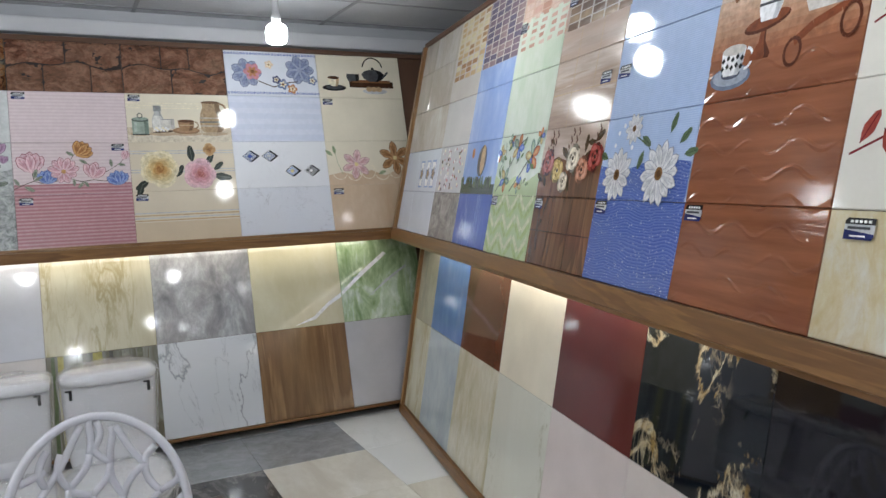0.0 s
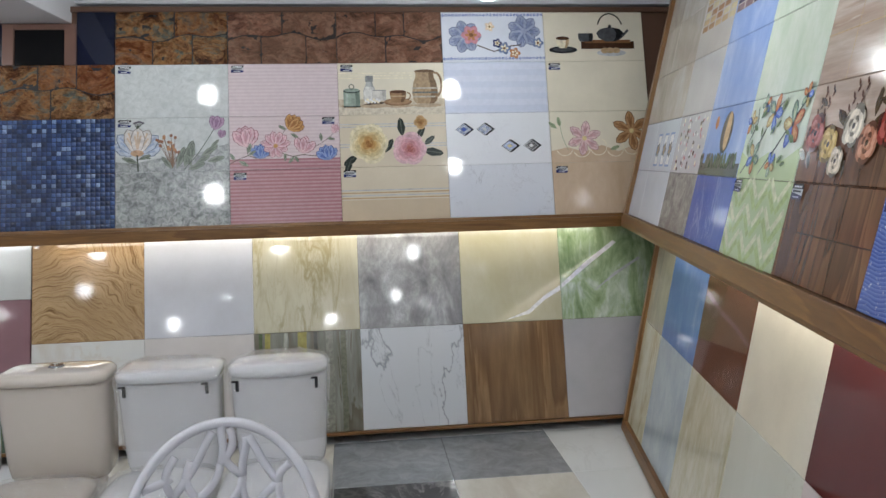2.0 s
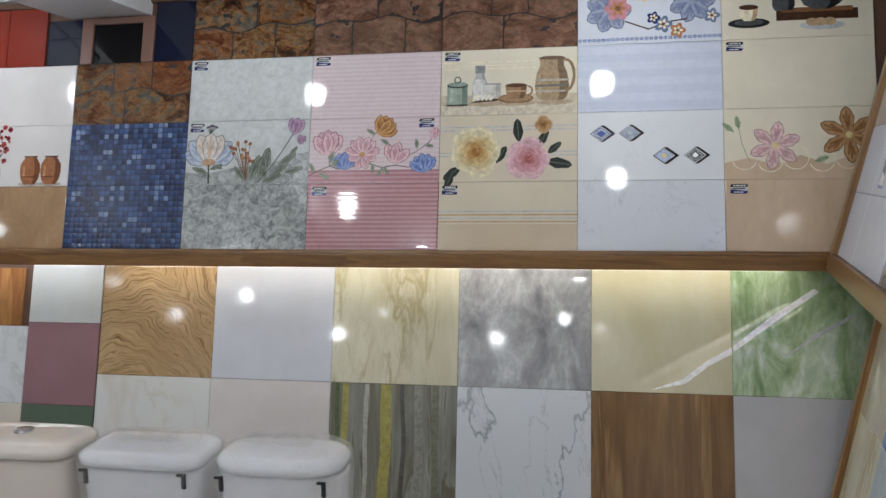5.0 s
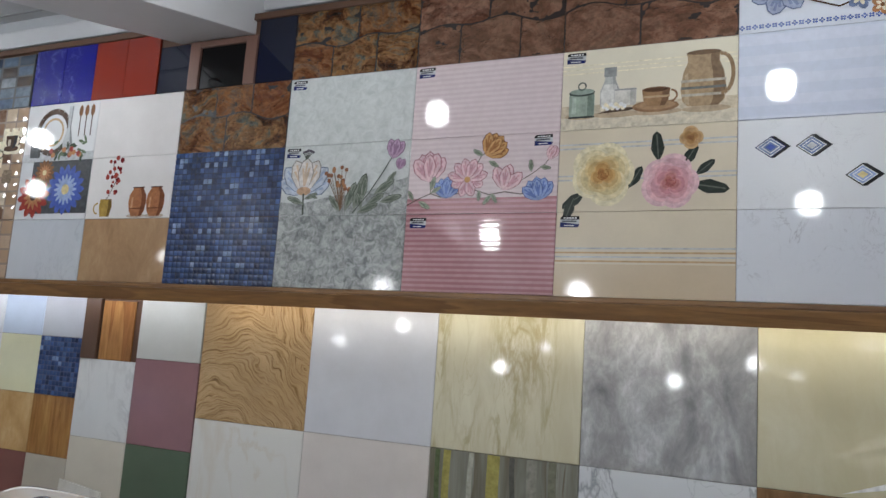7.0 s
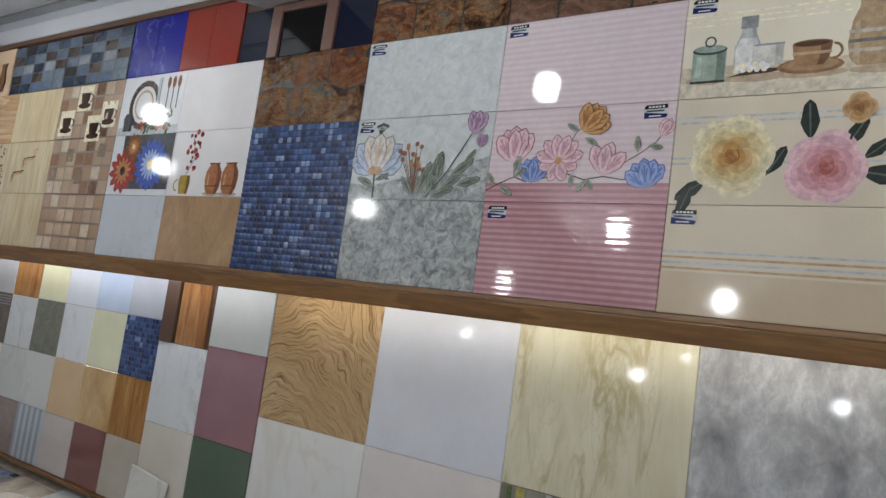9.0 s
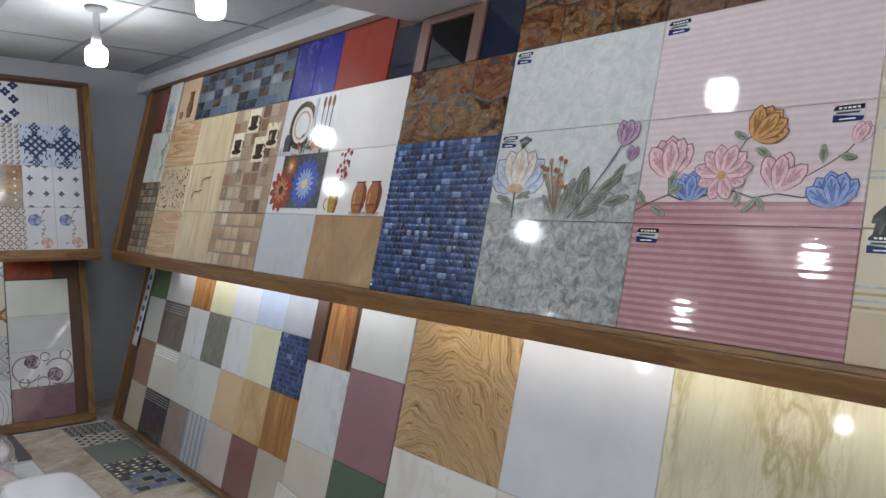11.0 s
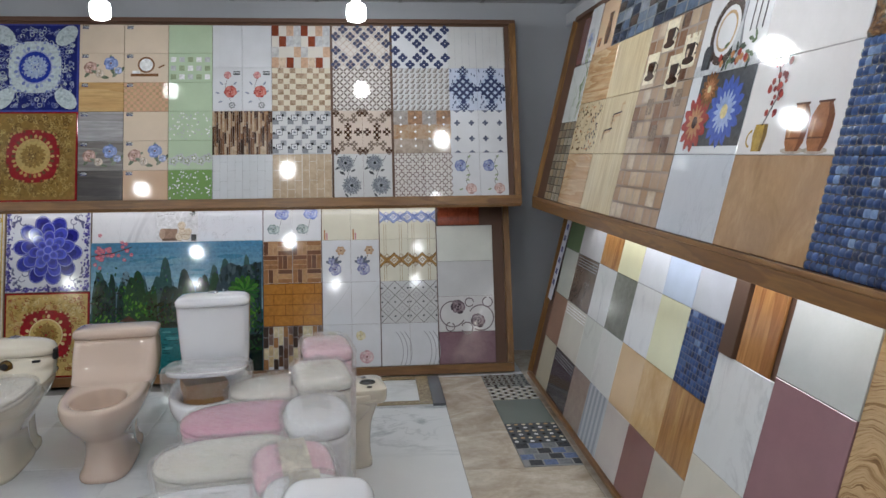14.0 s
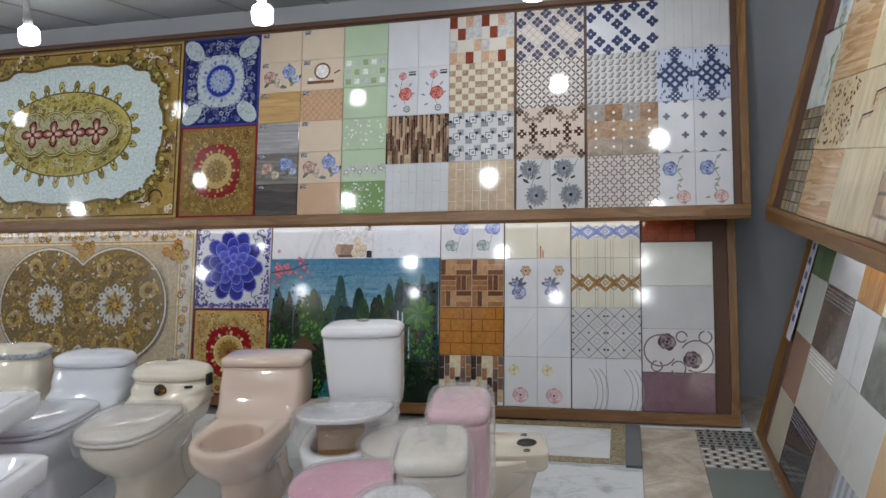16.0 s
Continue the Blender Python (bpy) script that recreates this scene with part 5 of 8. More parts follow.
    if r == 2:
        p = Print()
        for k in range(8):
            f = k / 7
            p.rect(-0.238, 0.238, -0.02 + 0.018 * k, -0.0015 + 0.018 * k, ik(int(150 + 48 * f), int(98 + 68 * f), int(70 + 72 * f)))
        p.disc(-0.15, -0.07, 0.075, ik(112, 122, 142), 0.03).disc(-0.15, -0.066, 0.066, ik(156, 164, 178), 0.024).disc(-0.15, -0.062, 0.035, ik(84, 88, 104), 0.012)
        p.jar(-0.15, -0.065, [(0.026, 0), (0.038, 0.02), (0.044, 0.062)], I["white"], I["lgrey"]).disc(-0.15, -0.003, 0.044, ik(196, 190, 184), 0.013).arc(-0.1, -0.03, 0.02, -100, 95, 0.007, I["white"], 10, 0.024)
        for i in range(5):
            for j in range(2):
                x, y = -0.184 + 0.017 * i, -0.046 + 0.02 * j + 0.005 * (i % 2)
                p.poly([(x - 0.007, y), (x, y - 0.008), (x + 0.007, y), (x, y + 0.008)], I["black"])
        CLAY, CLAYD = ik(124, 66, 40), ik(84, 42, 26)
        p.jar(-0.055, -0.04, [(0.03, 0), (0.034, 0.01), (0.012, 0.04), (0.008, 0.075)], CLAY, CLAYD).disc(-0.05, 0.045, 0.075, CLAYD, 0.02, 20, 8).disc(-0.05, 0.049, 0.07, CLAY, 0.016, 20, 8)
        p.jar(-0.045, 0.048, [(0.026, 0), (0.038, 0.03), (0.042, 0.07)], I["white"], I["lgrey"]).rect(-0.085, -0.005, 0.085, 0.092, I["dgrey"])
        p.stroke([(0.05, -0.02), (0.1, 0.01), (0.17, 0.03), (0.215, 0.055)], 0.02, CLAY).arc(0.05, -0.04, 0.024, 0, 360, 0.008, CLAYD, 14, 0.03).arc(0.2, 0.0, 0.024, 0, 360, 0.008, CLAYD, 14, 0.034)
        p.jar(0.13, 0.04, [(0.05, 0), (0.066, 0.03), (0.07, 0.08)], ik(206, 200, 194), ik(170, 162, 158))
        on(t, p)
    if r == 3:
        p = Print()
        p.jar(0.14, -0.09, [(0.06, 0), (0.075, 0.05), (0.07, 0.1), (0.05, 0.13)], I["lgrey"], I["white"]).ring(0.14, -0.03, 0.03, 0.006, I["dgrey"]).jar(-0.03, -0.1, [(0.04, 0), (0.05, 0.05)], I["white"], I["lgrey"]).rect(-0.075, 0.015, -0.08, -0.06, I["dgrey"])
        for x in (-0.17, -0.14):
            p.stroke([(x, -0.1), (x + 0.01, 0.06)], 0.005, I["dbrown"]).disc(x - 0.003, -0.11, 0.013, I["brown"], 0.025)
        on(t, p)
    t = eu(7, r, clouds(lin(180, 156, 112), lin(198, 188, 160), lin(204, 204, 200), 5.0, 30.0, 0.6, 0.06, 1.4) if r == 0 else glaze(lin(212, 208, 200)), h)
    if r in (1, 2):
        p = Print()
        p.stroke([(-0.22, -0.02), (-0.05, 0.05), (0.15, 0.0)], 0.005, I["maroon"])
        for k in range(8):
            p.leaf(-0.2 + 0.05 * k, 0.0 + 0.03 * math.sin(k), 0.07, 60 + 240 * (k % 2), I["red"], I["maroon"])
        p.flower(0.1, 0.07, 0.06, 6, I["rosy"], I["pink"], I["brown"])
        on(t, p)
    for k in range(8, 12):
        eu(k, r, (TAN, GREYL, BEIGE, PWOOD)[k % 4], h)
for k, r, x, y in ((3, 0, -0.19, 0.1), (3, 3, -0.19, 0.09), (4, 0, -0.19, 0.1), (4, 2, 0.17, 0.02), (4, 3, -0.19, 0.1), (5, 0, -0.19, 0.1), (5, 2, -0.19, 0.02), (5, 4, -0.19, 0.02), (6, 0, -0.19, 0.1), (7, 0, -0.16, 0.09), (7, 2, -0.18, 0.1)):
    s = part("sticker", STICKER, None, B_EU, "small white and blue paper size sticker")
    s.matrix_basis = pose(0.425 + UW * (k + 0.5) + x, UH * (r + 0.5) + y, 0.004)
# strips of brick-patterned tiles leaning on the top of the board
for u, cs in ((0.92, (lin(206, 190, 156), lin(156, 116, 84), lin(190, 160, 122))), (1.4, (lin(120, 104, 116), lin(150, 128, 130), lin(96, 90, 110))), (1.88, (lin(196, 160, 146), lin(176, 132, 116), lin(208, 184, 168))), (2.36, (lin(120, 96, 76), lin(90, 66, 52), lin(150, 126, 100)))):
    mosaic(B_EU, -u - 0.47, 0.86, 0.47, 0.33, 5, 11, cs, painted(lin(170, 160, 150), 0.5), 0.2, 0.001)
    
# ---------------------------------------------------------------- east wall, lower board
g = G("black_gold_marble")
v0 = g.scaled((1, 0.55, 1), (0, 0, -26), g.shifted())
va, vb = g.noise(2.6, 8, 0.62, v0, 0.9), g.noise(7.0, 6, 0.6, v0, 1.4)
ka = g.ramp(g.math("ABSOLUTE", g.math("SUBTRACT", va, 0.5)), (0.0, 1.0), (0.02, 0.0))
kb = g.math("MULTIPLY", g.ramp(g.math("ABSOLUTE", g.math("SUBTRACT", vb, 0.5)), (0.0, 1.0), (0.03, 0.0)), g.ramp(g.noise(2.2, 3, 0.5, v0), (0.4, 0.0), (0.5, 1.0)))
BLACKGOLD = g.done(g.mix(g.math("MAXIMUM", ka, kb), g.ramp(va, (0.35, lin(12, 16, 24)), (0.65, lin(26, 34, 42))), g.ramp(vb, (0.4, lin(150, 122, 74)), (0.6, lin(206, 196, 172)))), 0.04)
low_top = [clouds(lin(150, 144, 132), lin(178, 170, 150), lin(196, 188, 166), 4), clouds(lin(76, 110, 168), lin(98, 130, 184), lin(130, 156, 200), 2.5, 30.0), glaze(lin(96, 54, 38), 0.05), glaze(lin(222, 214, 196), 0.05), glaze(lin(92, 40, 38), 0.05), BLACKGOLD, glaze(lin(22, 22, 30), 0.04), glaze(lin(60, 26, 26), 0.05), glaze(lin(30, 30, 36), 0.05)]
low_bot = [CREAMV, clouds(lin(150, 162, 172), lin(174, 184, 190), lin(192, 198, 200), 2.5, 20.0), clouds(lin(176, 168, 140), lin(202, 196, 176), lin(212, 210, 198), 4.0, 55.0, 0.4, 0.06, 1.0), marble(lin(208, 208, 198), lin(166, 160, 138), 2.6, 0.016, 40.0, 0.5, 0.8, 0.5), glaze(lin(208, 196, 194)), glaze(lin(204, 194, 190)), glaze(lin(30, 30, 34), 0.05), glaze(lin(150, 140, 134)), BEIGE]
for k, (a, b) in enumerate(zip(low_top, low_bot)):
    x0, w = (0.1, 0.37) if k == 0 else (0.472 + 0.575 * (k - 1), 0.575)
    for r, m in ((0, b), (1, a)):
        tile(B_EL, -x0 - w, 0.59 * r, w, 0.59 if r == 0 else 0.545, m)

# ---------------------------------------------------------------- west wall: small patterned tiles
W_ = glaze(lin(206, 207, 212))


def pat(fn, nx=2):
    """One pattern as a mesh for a 0.2 x 0.3 tile."""
    p = Print()
    fn(p)
    return p.mesh()


def diamonds(p, m1, m2, sx, sy, k=0.42, four=True):
    nx, ny = round(0.2 / sx), round(0.3 / sy)
    for i in range(nx):
        for j in range(ny):
            x, y = -0.1 + (i + 0.5) * sx, -0.15 + (j + 0.5) * sy
            m = m1 if (i + j) % 2 == 0 else m2
            if m is None:
                continue
            if four:
                for a in (0, 90, 180, 270):
                    p.petal(x, y, min(sx, sy) * k * 1.15, min(sx, sy) * k * 0.9, a + 45, m)
                p.disc(x, y, sx * 0.07, W_, n=6)
            else:
                p.poly([(x - sx * k, y), (x, y - sy * k), (x + sx * k, y), (x, y + sy * k)], m)


def lattice(p, m, s, w, dots=None):
    for k in range(-4, 5):
        for d in (1, -1):
            pts = []
            for q in range(0, 13):
                y = -0.15 + 0.025 * q
                x = k * s + d * (y + 0.15)
                while x > 0.1 + 1e-6:
                    x -= 2 * 0.1
                while x < -0.1 - 1e-6:
                    x += 2 * 0.1
                pts.append((x, y))
            for a, b in zip(pts, pts[1:]):
                if abs(a[0] - b[0]) < 0.06:
                    p.stroke([a, b], w, m)
    if dots:
        for i in range(3):
            for j in range(4):
                p.disc(-0.067 + 0.067 * i, -0.11 + 0.075 * j, 0.012, dots, n=8)


def checks(p, s, *ms):
    rnd = random.Random(len(ms) * 7 + int(s * 1000))
    nx, ny = round(0.2 / s), round(0.3 / s)
    for i in range(nx):
        for j in range(ny):
            m = ms[(i + j) % len(ms)] if len(ms) == 2 else rnd.choice(ms)
            if m is not None:
                a, b = -0.1 + 0.2 * i / nx, -0.15 + 0.3 * j / ny
                p.rect(a + 0.001, a + 0.2 / nx - 0.001, b + 0.001, b + 0.3 / ny - 0.001, m)


def staves(p, n, m, broken=True):
    for k in range(n + 1):
        p.stroke([(-0.1 + 0.2 * k / n, -0.149), (-0.1 + 0.2 * k / n, 0.149)], 0.003, m)
    if broken:
        for k in range(n):
            for j in range(2):
                y = -0.09 + 0.13 * j + 0.06 * (k % 2)
                p.stroke([(-0.1 + 0.2 * k / n, y), (-0.1 + 0.2 * (k + 1) / n, y)], 0.003, m)


def grains(p):
    rnd = random.Random(12)
    tones = ((104, 74, 54), (158, 128, 100), (78, 54, 42), (190, 168, 142), (132, 98, 72), (60, 44, 36))
    for k in range(15):
        x, y = -0.1 + 0.2 * k / 15, -0.149
        while y < 0.149:
            h = rnd.uniform(0.03, 0.12)
            p.rect(x + 0.0004, x + 0.0129, y, min(0.149, y + h - 0.001), ik(*rnd.choice(tones)))
            y += h


LBROWN, DB = ink(lin(124, 108, 98)), ink(lin(58, 66, 100))


def quatre(p, m, s, r):
    nx, ny = round(0.2 / s), round(0.3 / s)
    for i in range(nx):
        for j in range(ny):
            x, y = -0.1 + (i + 0.5) * 0.2 / nx, -0.15 + (j + 0.5) * 0.3 / ny
            for a in (0, 90, 180, 270):
                p.arc(x + r * 0.6 * math.cos(radians(a)), y + r * 0.6 * math.sin(radians(a)), r * 0.55, a - 120, a + 120, r * 0.2, m, 5)


def flowerpair(p, m1, m2):
    rnd = random.Random(3)
    p.stroke([(0.06, 0.14), (0.0, 0.02), (-0.04, -0.1)], 0.003, I["dgrey"])
    for k in range(9):
        p.leaf(rnd.uniform(-0.07, 0.07), rnd.uniform(-0.13, 0.12), 0.035, rnd.uniform(0, 360), I["dgrey"], m2)
    for x, y, r in ((-0.02, 0.085, 0.062), (0.02, -0.07, 0.07)):
        for k in range(18):
            p.veined(x, y, r * (0.9 + 0.1 * (k % 2)), r * 0.3, 20 * k, (ik(58, 62, 70), ik(156, 160, 168), ik(100, 104, 114)))
        p.disc(x, y, r * 0.16, ik(40, 46, 48))


def cluster(p, x, y, s, n, m, shape=True):
    """A diamond made of many four-petalled crosses."""
    for i in range(-n, n + 1):
        for j in range(-n, n + 1):
            if abs(i) + abs(j) <= n and (i + j + n) % 2 == 0:
                for a in (45, 135, 225, 315):
                    p.petal(x + i * s, y + j * s, s * 0.95, s * 0.72, a, m, 0.5)


def dashes(p):
    rnd = random.Random(8)
    for k in range(46):
        x, y = rnd.uniform(-0.09, 0.09), rnd.uniform(-0.14, 0.13)
        p.rect(x - 0.0035, x + 0.0035, y, y + rnd.uniform(0.01, 0.024), DB)
    p.poly([(-0.1, 0), (0, -0.14), (0.1, 0), (0, 0.14)], ik(176, 190, 214))
    cluster(p, 0, 0, 0.0265, 3, DB)
    for y in (-0.125, 0.125):
        cluster(p, 0, y, 0.014, 2, DB)


def ring_chain(p, m, bed):
    for i in range(4):
        for j in range(6):
            x, y = -0.075 + 0.05 * i, -0.125 + 0.05 * j
            if (i + j) % 2 == 0 and not (j in (2, 3) and i in (1, 2)):
                for a in (0, 90, 180, 270):
                    p.petal(x, y, 0.034, 0.03, a, m, 0.5)
                p.disc(x, y, 0.005, W_, n=6)
    if bed:
        lattice(p, bed, 0.05, 0.003)


def squares(p):
    for i in range(2):
        for j in range(3):
            x, y = -0.05 + 0.1 * i, -0.1 + 0.1 * j
            p.rect(x - 0.046, x - 0.006, y - 0.044, y - 0.004, ik(132, 134, 140)).rect(x + 0.006, x + 0.046, y + 0.01, y + 0.046, ik(150, 152, 158))
            p.rect(x - 0.022, x + 0.02, y - 0.02, y + 0.022, ik(70, 72, 78)).rect(x - 0.018, x + 0.016, y - 0.016, y + 0.018, W_)
            p.rect(x - 0.046, x - 0.03, y - 0.012, y + 0.004, ik(40, 40, 44)).rect(x + 0.014, x + 0.03, y + 0.012, y + 0.028, ik(40, 40, 44)).rect(x - 0.008, x + 0.008, y - 0.006, y + 0.008, ik(120, 122, 130))


def rhombs(p):
    """Rows of slanting, shaded bars."""
    for j in range(8):
        for i in range(5):
            x, y = -0.08 + 0.04 * i, -0.131 + 0.0375 * j
            p.poly([(x - 0.018, y - 0.016), (x + 0.004, y - 0.016), (x + 0.018, y + 0.016), (x - 0.004, y + 0.016)], ik(134, 126, 124))
            p.poly([(x - 0.014, y - 0.006), (x - 0.004, y - 0.006), (x + 0.008, y + 0.016), (x - 0.002, y + 0.016)], ik(190, 184, 182))


def arrows(p):
    for j, y in ((0, 0.0),):
        for x in (-0.067, 0.0, 0.067):
            cluster(p, x, y, 0.016, 1, I["dbrown"])
    for s in (-1, 1):
        for k in range(5):
            cluster(p, -0.08 + 0.04 * k, s * (0.13 - 0.045 * (2 - abs(k - 2)) + 0.0), 0.014, 1, (I["dbrown"], LBROWN)[k % 2])
            cluster(p, -0.08 + 0.04 * k, s * (0.15 - 0.03 * (2 - abs(k - 2)) - 0.005), 0.01, 1, LBROWN)


def scallops(p):
    for x in (-0.05, 0.05):
        for y in (-0.05, 0.06):
            for a in (0, 90, 180, 270):
                p.petal(x, y, 0.021, 0.017, a, ik(92, 98, 118), 0.5)
    for y, s in ((-0.149, 1), (0.149, -1)):
        for x in (-0.05, 0.05):
            p.poly([(x - 0.025, y), (x + 0.025, y), (x, y + s * 0.018)], ik(110, 116, 134))


def spray(p):
    p.stroke([(0.02, 0.13), (0.0, 0.06), (0.03, 0.0), (0.0, -0.05), (0.04, -0.12)], 0.0028, ik(70, 76, 60))
    for x, y, a in ((0.0, 0.05, 20), (0.03, 0.0, 200), (0.0, -0.03, 330), (0.02, 0.11, 60), (-0.02, -0.1, 200)):
        p.leaf(x, y, 0.03, a, I["sage"], I["green"])
    soft_bloom(p, -0.035, 0.06, 0.05, ik(104, 112, 162), ik(140, 150, 190), ik(168, 176, 206), ik(50, 52, 90), 2)
    soft_bloom(p, 0.035, -0.1, 0.045, ik(176, 142, 140), ik(200, 170, 166), ik(212, 190, 186), ik(130, 96, 92), 3)


def red_bloom(p):
    p.stroke([(0.0, 0.08), (-0.015, 0.02), (0.02, -0.08)], 0.0028, ik(96, 84, 76))
    for x, y, a in ((-0.03, 0.03, 130), (-0.05, -0.03, 160), (-0.03, -0.08, 200), (0.04, 0.03, 50), (0.05, -0.02, 20)):
        p.leaf(x, y, 0.032, a, ik(150, 156, 174), ik(112, 116, 140))
    soft_bloom(p, 0.02, -0.015, 0.05, ik(164, 74, 68), ik(190, 104, 96), ik(206, 140, 132), ik(110, 40, 40), 6)
    soft_bloom(p, 0.0, 0.1, 0.03, ik(180, 110, 112), ik(200, 140, 140), ik(212, 170, 168), ik(140, 60, 64), 7)
    p.flower(0.03, -0.11, 0.024, 7, I["grey"], W_, I["dgrey"])
    p.rect(0.04, 0.085, 0.1, 0.112, I["dgrey"]).rect(0.04, 0.085, 0.118, 0.126, I["dgrey"])


BONE, GREYW = glaze(lin(206, 200, 196)), glaze(lin(196, 196, 198))
HS = 0.3
pairs = [
    (0.02, [(W_, pat(spray), None),
            (W_, pat(scallops), None),
            (glaze(lin(186, 194, 214)), pat(dashes), None),
            (GREYW, pat(lambda p: staves(p, 4, I["lgrey"], False)), None)]),
    (0.41, [(BONE, pat(lambda p: quatre(p, ik(122, 100, 100), 0.05, 0.023)), None),
            (mottled(lin(140, 124, 112), lin(176, 162, 150), 14), pat(lambda p: checks(p, 0.1, mottled(lin(104, 78, 62), lin(164, 124, 92), 30), None, mottled(lin(128, 120, 116), lin(168, 160, 154), 30), mottled(lin(150, 112, 78), lin(180, 160, 140), 26))), pat(lambda p: [p.poly([(x - 0.01, y), (x, y - 0.01), (x + 0.01, y), (x, y + 0.01)], I["white"]) for x in (-0.05, 0.05) for y in (-0.1, -0.05, 0.0, 0.05, 0.1)])),
            (GREYW, pat(rhombs), None),
            (W_, pat(lambda p: ring_chain(p, DB, None)), None)]),
    (0.82, [(GREYW, pat(lambda p: flowerpair(p, I["grey"], I["dgrey"])), None),
            (glaze(lin(204, 188, 176)), pat(arrows), None),
            (BONE, pat(lambda p: [p.petal(-0.075 + 0.05 * i, -0.125 + 0.05 * j, 0.034, 0.011, a, ik(104, 90, 86), 0.5) for i in range(4) for j in range(6) for a in (45, 135, 225, 315)]), None),
            (BONE, pat(lambda p: ring_chain(p, ik(74, 78, 104), ik(178, 156, 140))), None)]),
    (1.23, [(mottled(lin(172, 150, 126), lin(192, 172, 148), 24), pat(lambda p: staves(p, 4, ik(214, 206, 192))), None),
            (GREYW, pat(squares), None),
            (glaze(lin(208, 198, 178)), pat(lambda p: checks(p, 0.04, mottled(lin(132, 108, 88), lin(184, 162, 142), 30), None)), None),
            (glaze(lin(206, 200, 192)), pat(lambda p: [p.rect(-0.099 + 0.05 * i, -0.051 + 0.05 * i, -0.149 + 0.075 * j, -0.076 + 0.075 * j, ik(*c)) for i, j, c in ((0, 3, (126, 56, 34)), (1, 2, (134, 62, 38)), (2, 0, (128, 58, 36)), (2, 3, (196, 162, 138)), (0, 0, (196, 160, 134)), (3, 1, (200, 166, 140)), (1, 0, (206, 184, 162)), (0, 1, (190, 188, 190)), (2, 2, (188, 188, 192)), (3, 2, (198, 198, 200)), (3, 3, (190, 190, 194)))]), None)]),
    (1.625, [(glaze(lin(200, 202, 206)), pat(lambda p: staves(p, 4, I["lgrey"])), None),
             (BONE, pat(grains), None),
             (W_, pat(red_bloom), None),
             (W_, None, None)]),
]
for u, rows in pairs:
    for r, (m, p1, p2) in enumerate(rows):
        for k in range(2):
            t = tile(B_WU, u + 0.197 * k, HS * r, 0.197, HS, m)
            for q in (p1, p2):
                if q:
                    on(t, q)
GW = glaze(lin(176, 194, 166))
sq = Print()
for i in range(5):
    for j in range(3):
        sq.rect(-0.13 + 0.056 * i, -0.095 + 0.056 * i, -0.08 + 0.06 * j, -0.045 + 0.06 * j, I[("sage", "lgrey", "white")[(i * 2 + j) % 3]])
SQ = sq.mesh()
dk = Print()
for k in range(70):
    dk.disc(random.uniform(-0.135, 0.135), random.uniform(-0.09, 0.09), 0.006, I["lgrey" if k % 2 else "white"], n=6)
DOT = dk.mesh()
fl = Print()
for k in range(6):
    fl.flower(-0.11 + 0.045 * k, -0.04 + 0.02 * (k % 2), 0.035, 5, I["lgrey"], I["sage"], I["white"])
FLO = fl.mesh()
mir = Print()
mir.ring(0.0, 0.02, 0.05, 0.012, I["brown"]).disc(0.0, 0.02, 0.044, I["white"]).rect(-0.1, 0.08, -0.06, -0.04, I["brown"]).rect(-0.09, -0.04, -0.04, -0.02, I["white"]).stroke([(0.08, 0.0), (0.12, 0.02)], 0.01, I["brown"])
MIR = mir.mesh()
flb = Print()
for k, (x, y, r, d) in enumerate(((-0.07, 0.0, 0.05, (150, 118, 108)), (0.06, 0.03, 0.055, (104, 120, 168)), (-0.01, -0.04, 0.035, (160, 146, 132)), (0.11, -0.02, 0.03, (130, 140, 172)))):
    flb.leaf(x, y - 0.02, 0.06, 230 + 60 * k, ik(110, 118, 100), I["dgreen"]).leaf(x, y, 0.06, 20 + 70 * k, ik(130, 136, 120), I["green"])
    soft_bloom(flb, x, y, r, ik(*d), ik(*[min(255, q + 32) for q in d]), ik(*[min(255, q + 60) for q in d]), I["brown"], 20 + k)
FLB = flb.mesh()
chk = Print()
for i in range(14):
    for j in range(9):
        if (i + j) % 2:
            chk.rect(-0.143 + 0.0205 * i, -0.1225 + 0.0205 * i, -0.094 + 0.021 * j, -0.073 + 0.021 * j, I["tan"])
CHK = chk.mesh()
DKG = glaze(lin(112, 146, 84))
BG = glaze(lin(208, 190, 170))
trip = [
    (2.02, [(DKG, DOT), (GW, FLO), (GW, DOT), (GW, None), (GW, SQ), (GW, None)]),
    (2.31, [(glaze(lin(196, 164, 136)), None), (BG, FLB), (BG, None), (glaze(lin(200, 158, 130)), CHK), (BG, MIR), (BG, None)]),
    (2.6, [(wood(lin(96, 90, 88), lin(70, 66, 66), 8, 0.0, 0.12), None), (wood(lin(150, 146, 144), lin(110, 104, 100), 8, 0.0, 0.12), FLB), (wood(lin(176, 174, 176), lin(150, 146, 148), 6, 0.0, 0.12), None), (wood(lin(206, 172, 122), lin(190, 150, 98), 5, 0.0, 0.12), None), (BG, FLB), (BG, None)]),
]
for u, rows in trip:
    for r, (m, p) in enumerate(rows):
        t = tile(B_WU, u, 0.2 * r, 0.288, 0.2, m)
        if p:
            on(t, p)
        if u > 2.3:
            sticker(t, -0.105, 0.08, 0.6)


IVO = ink(lin(196, 208, 208))


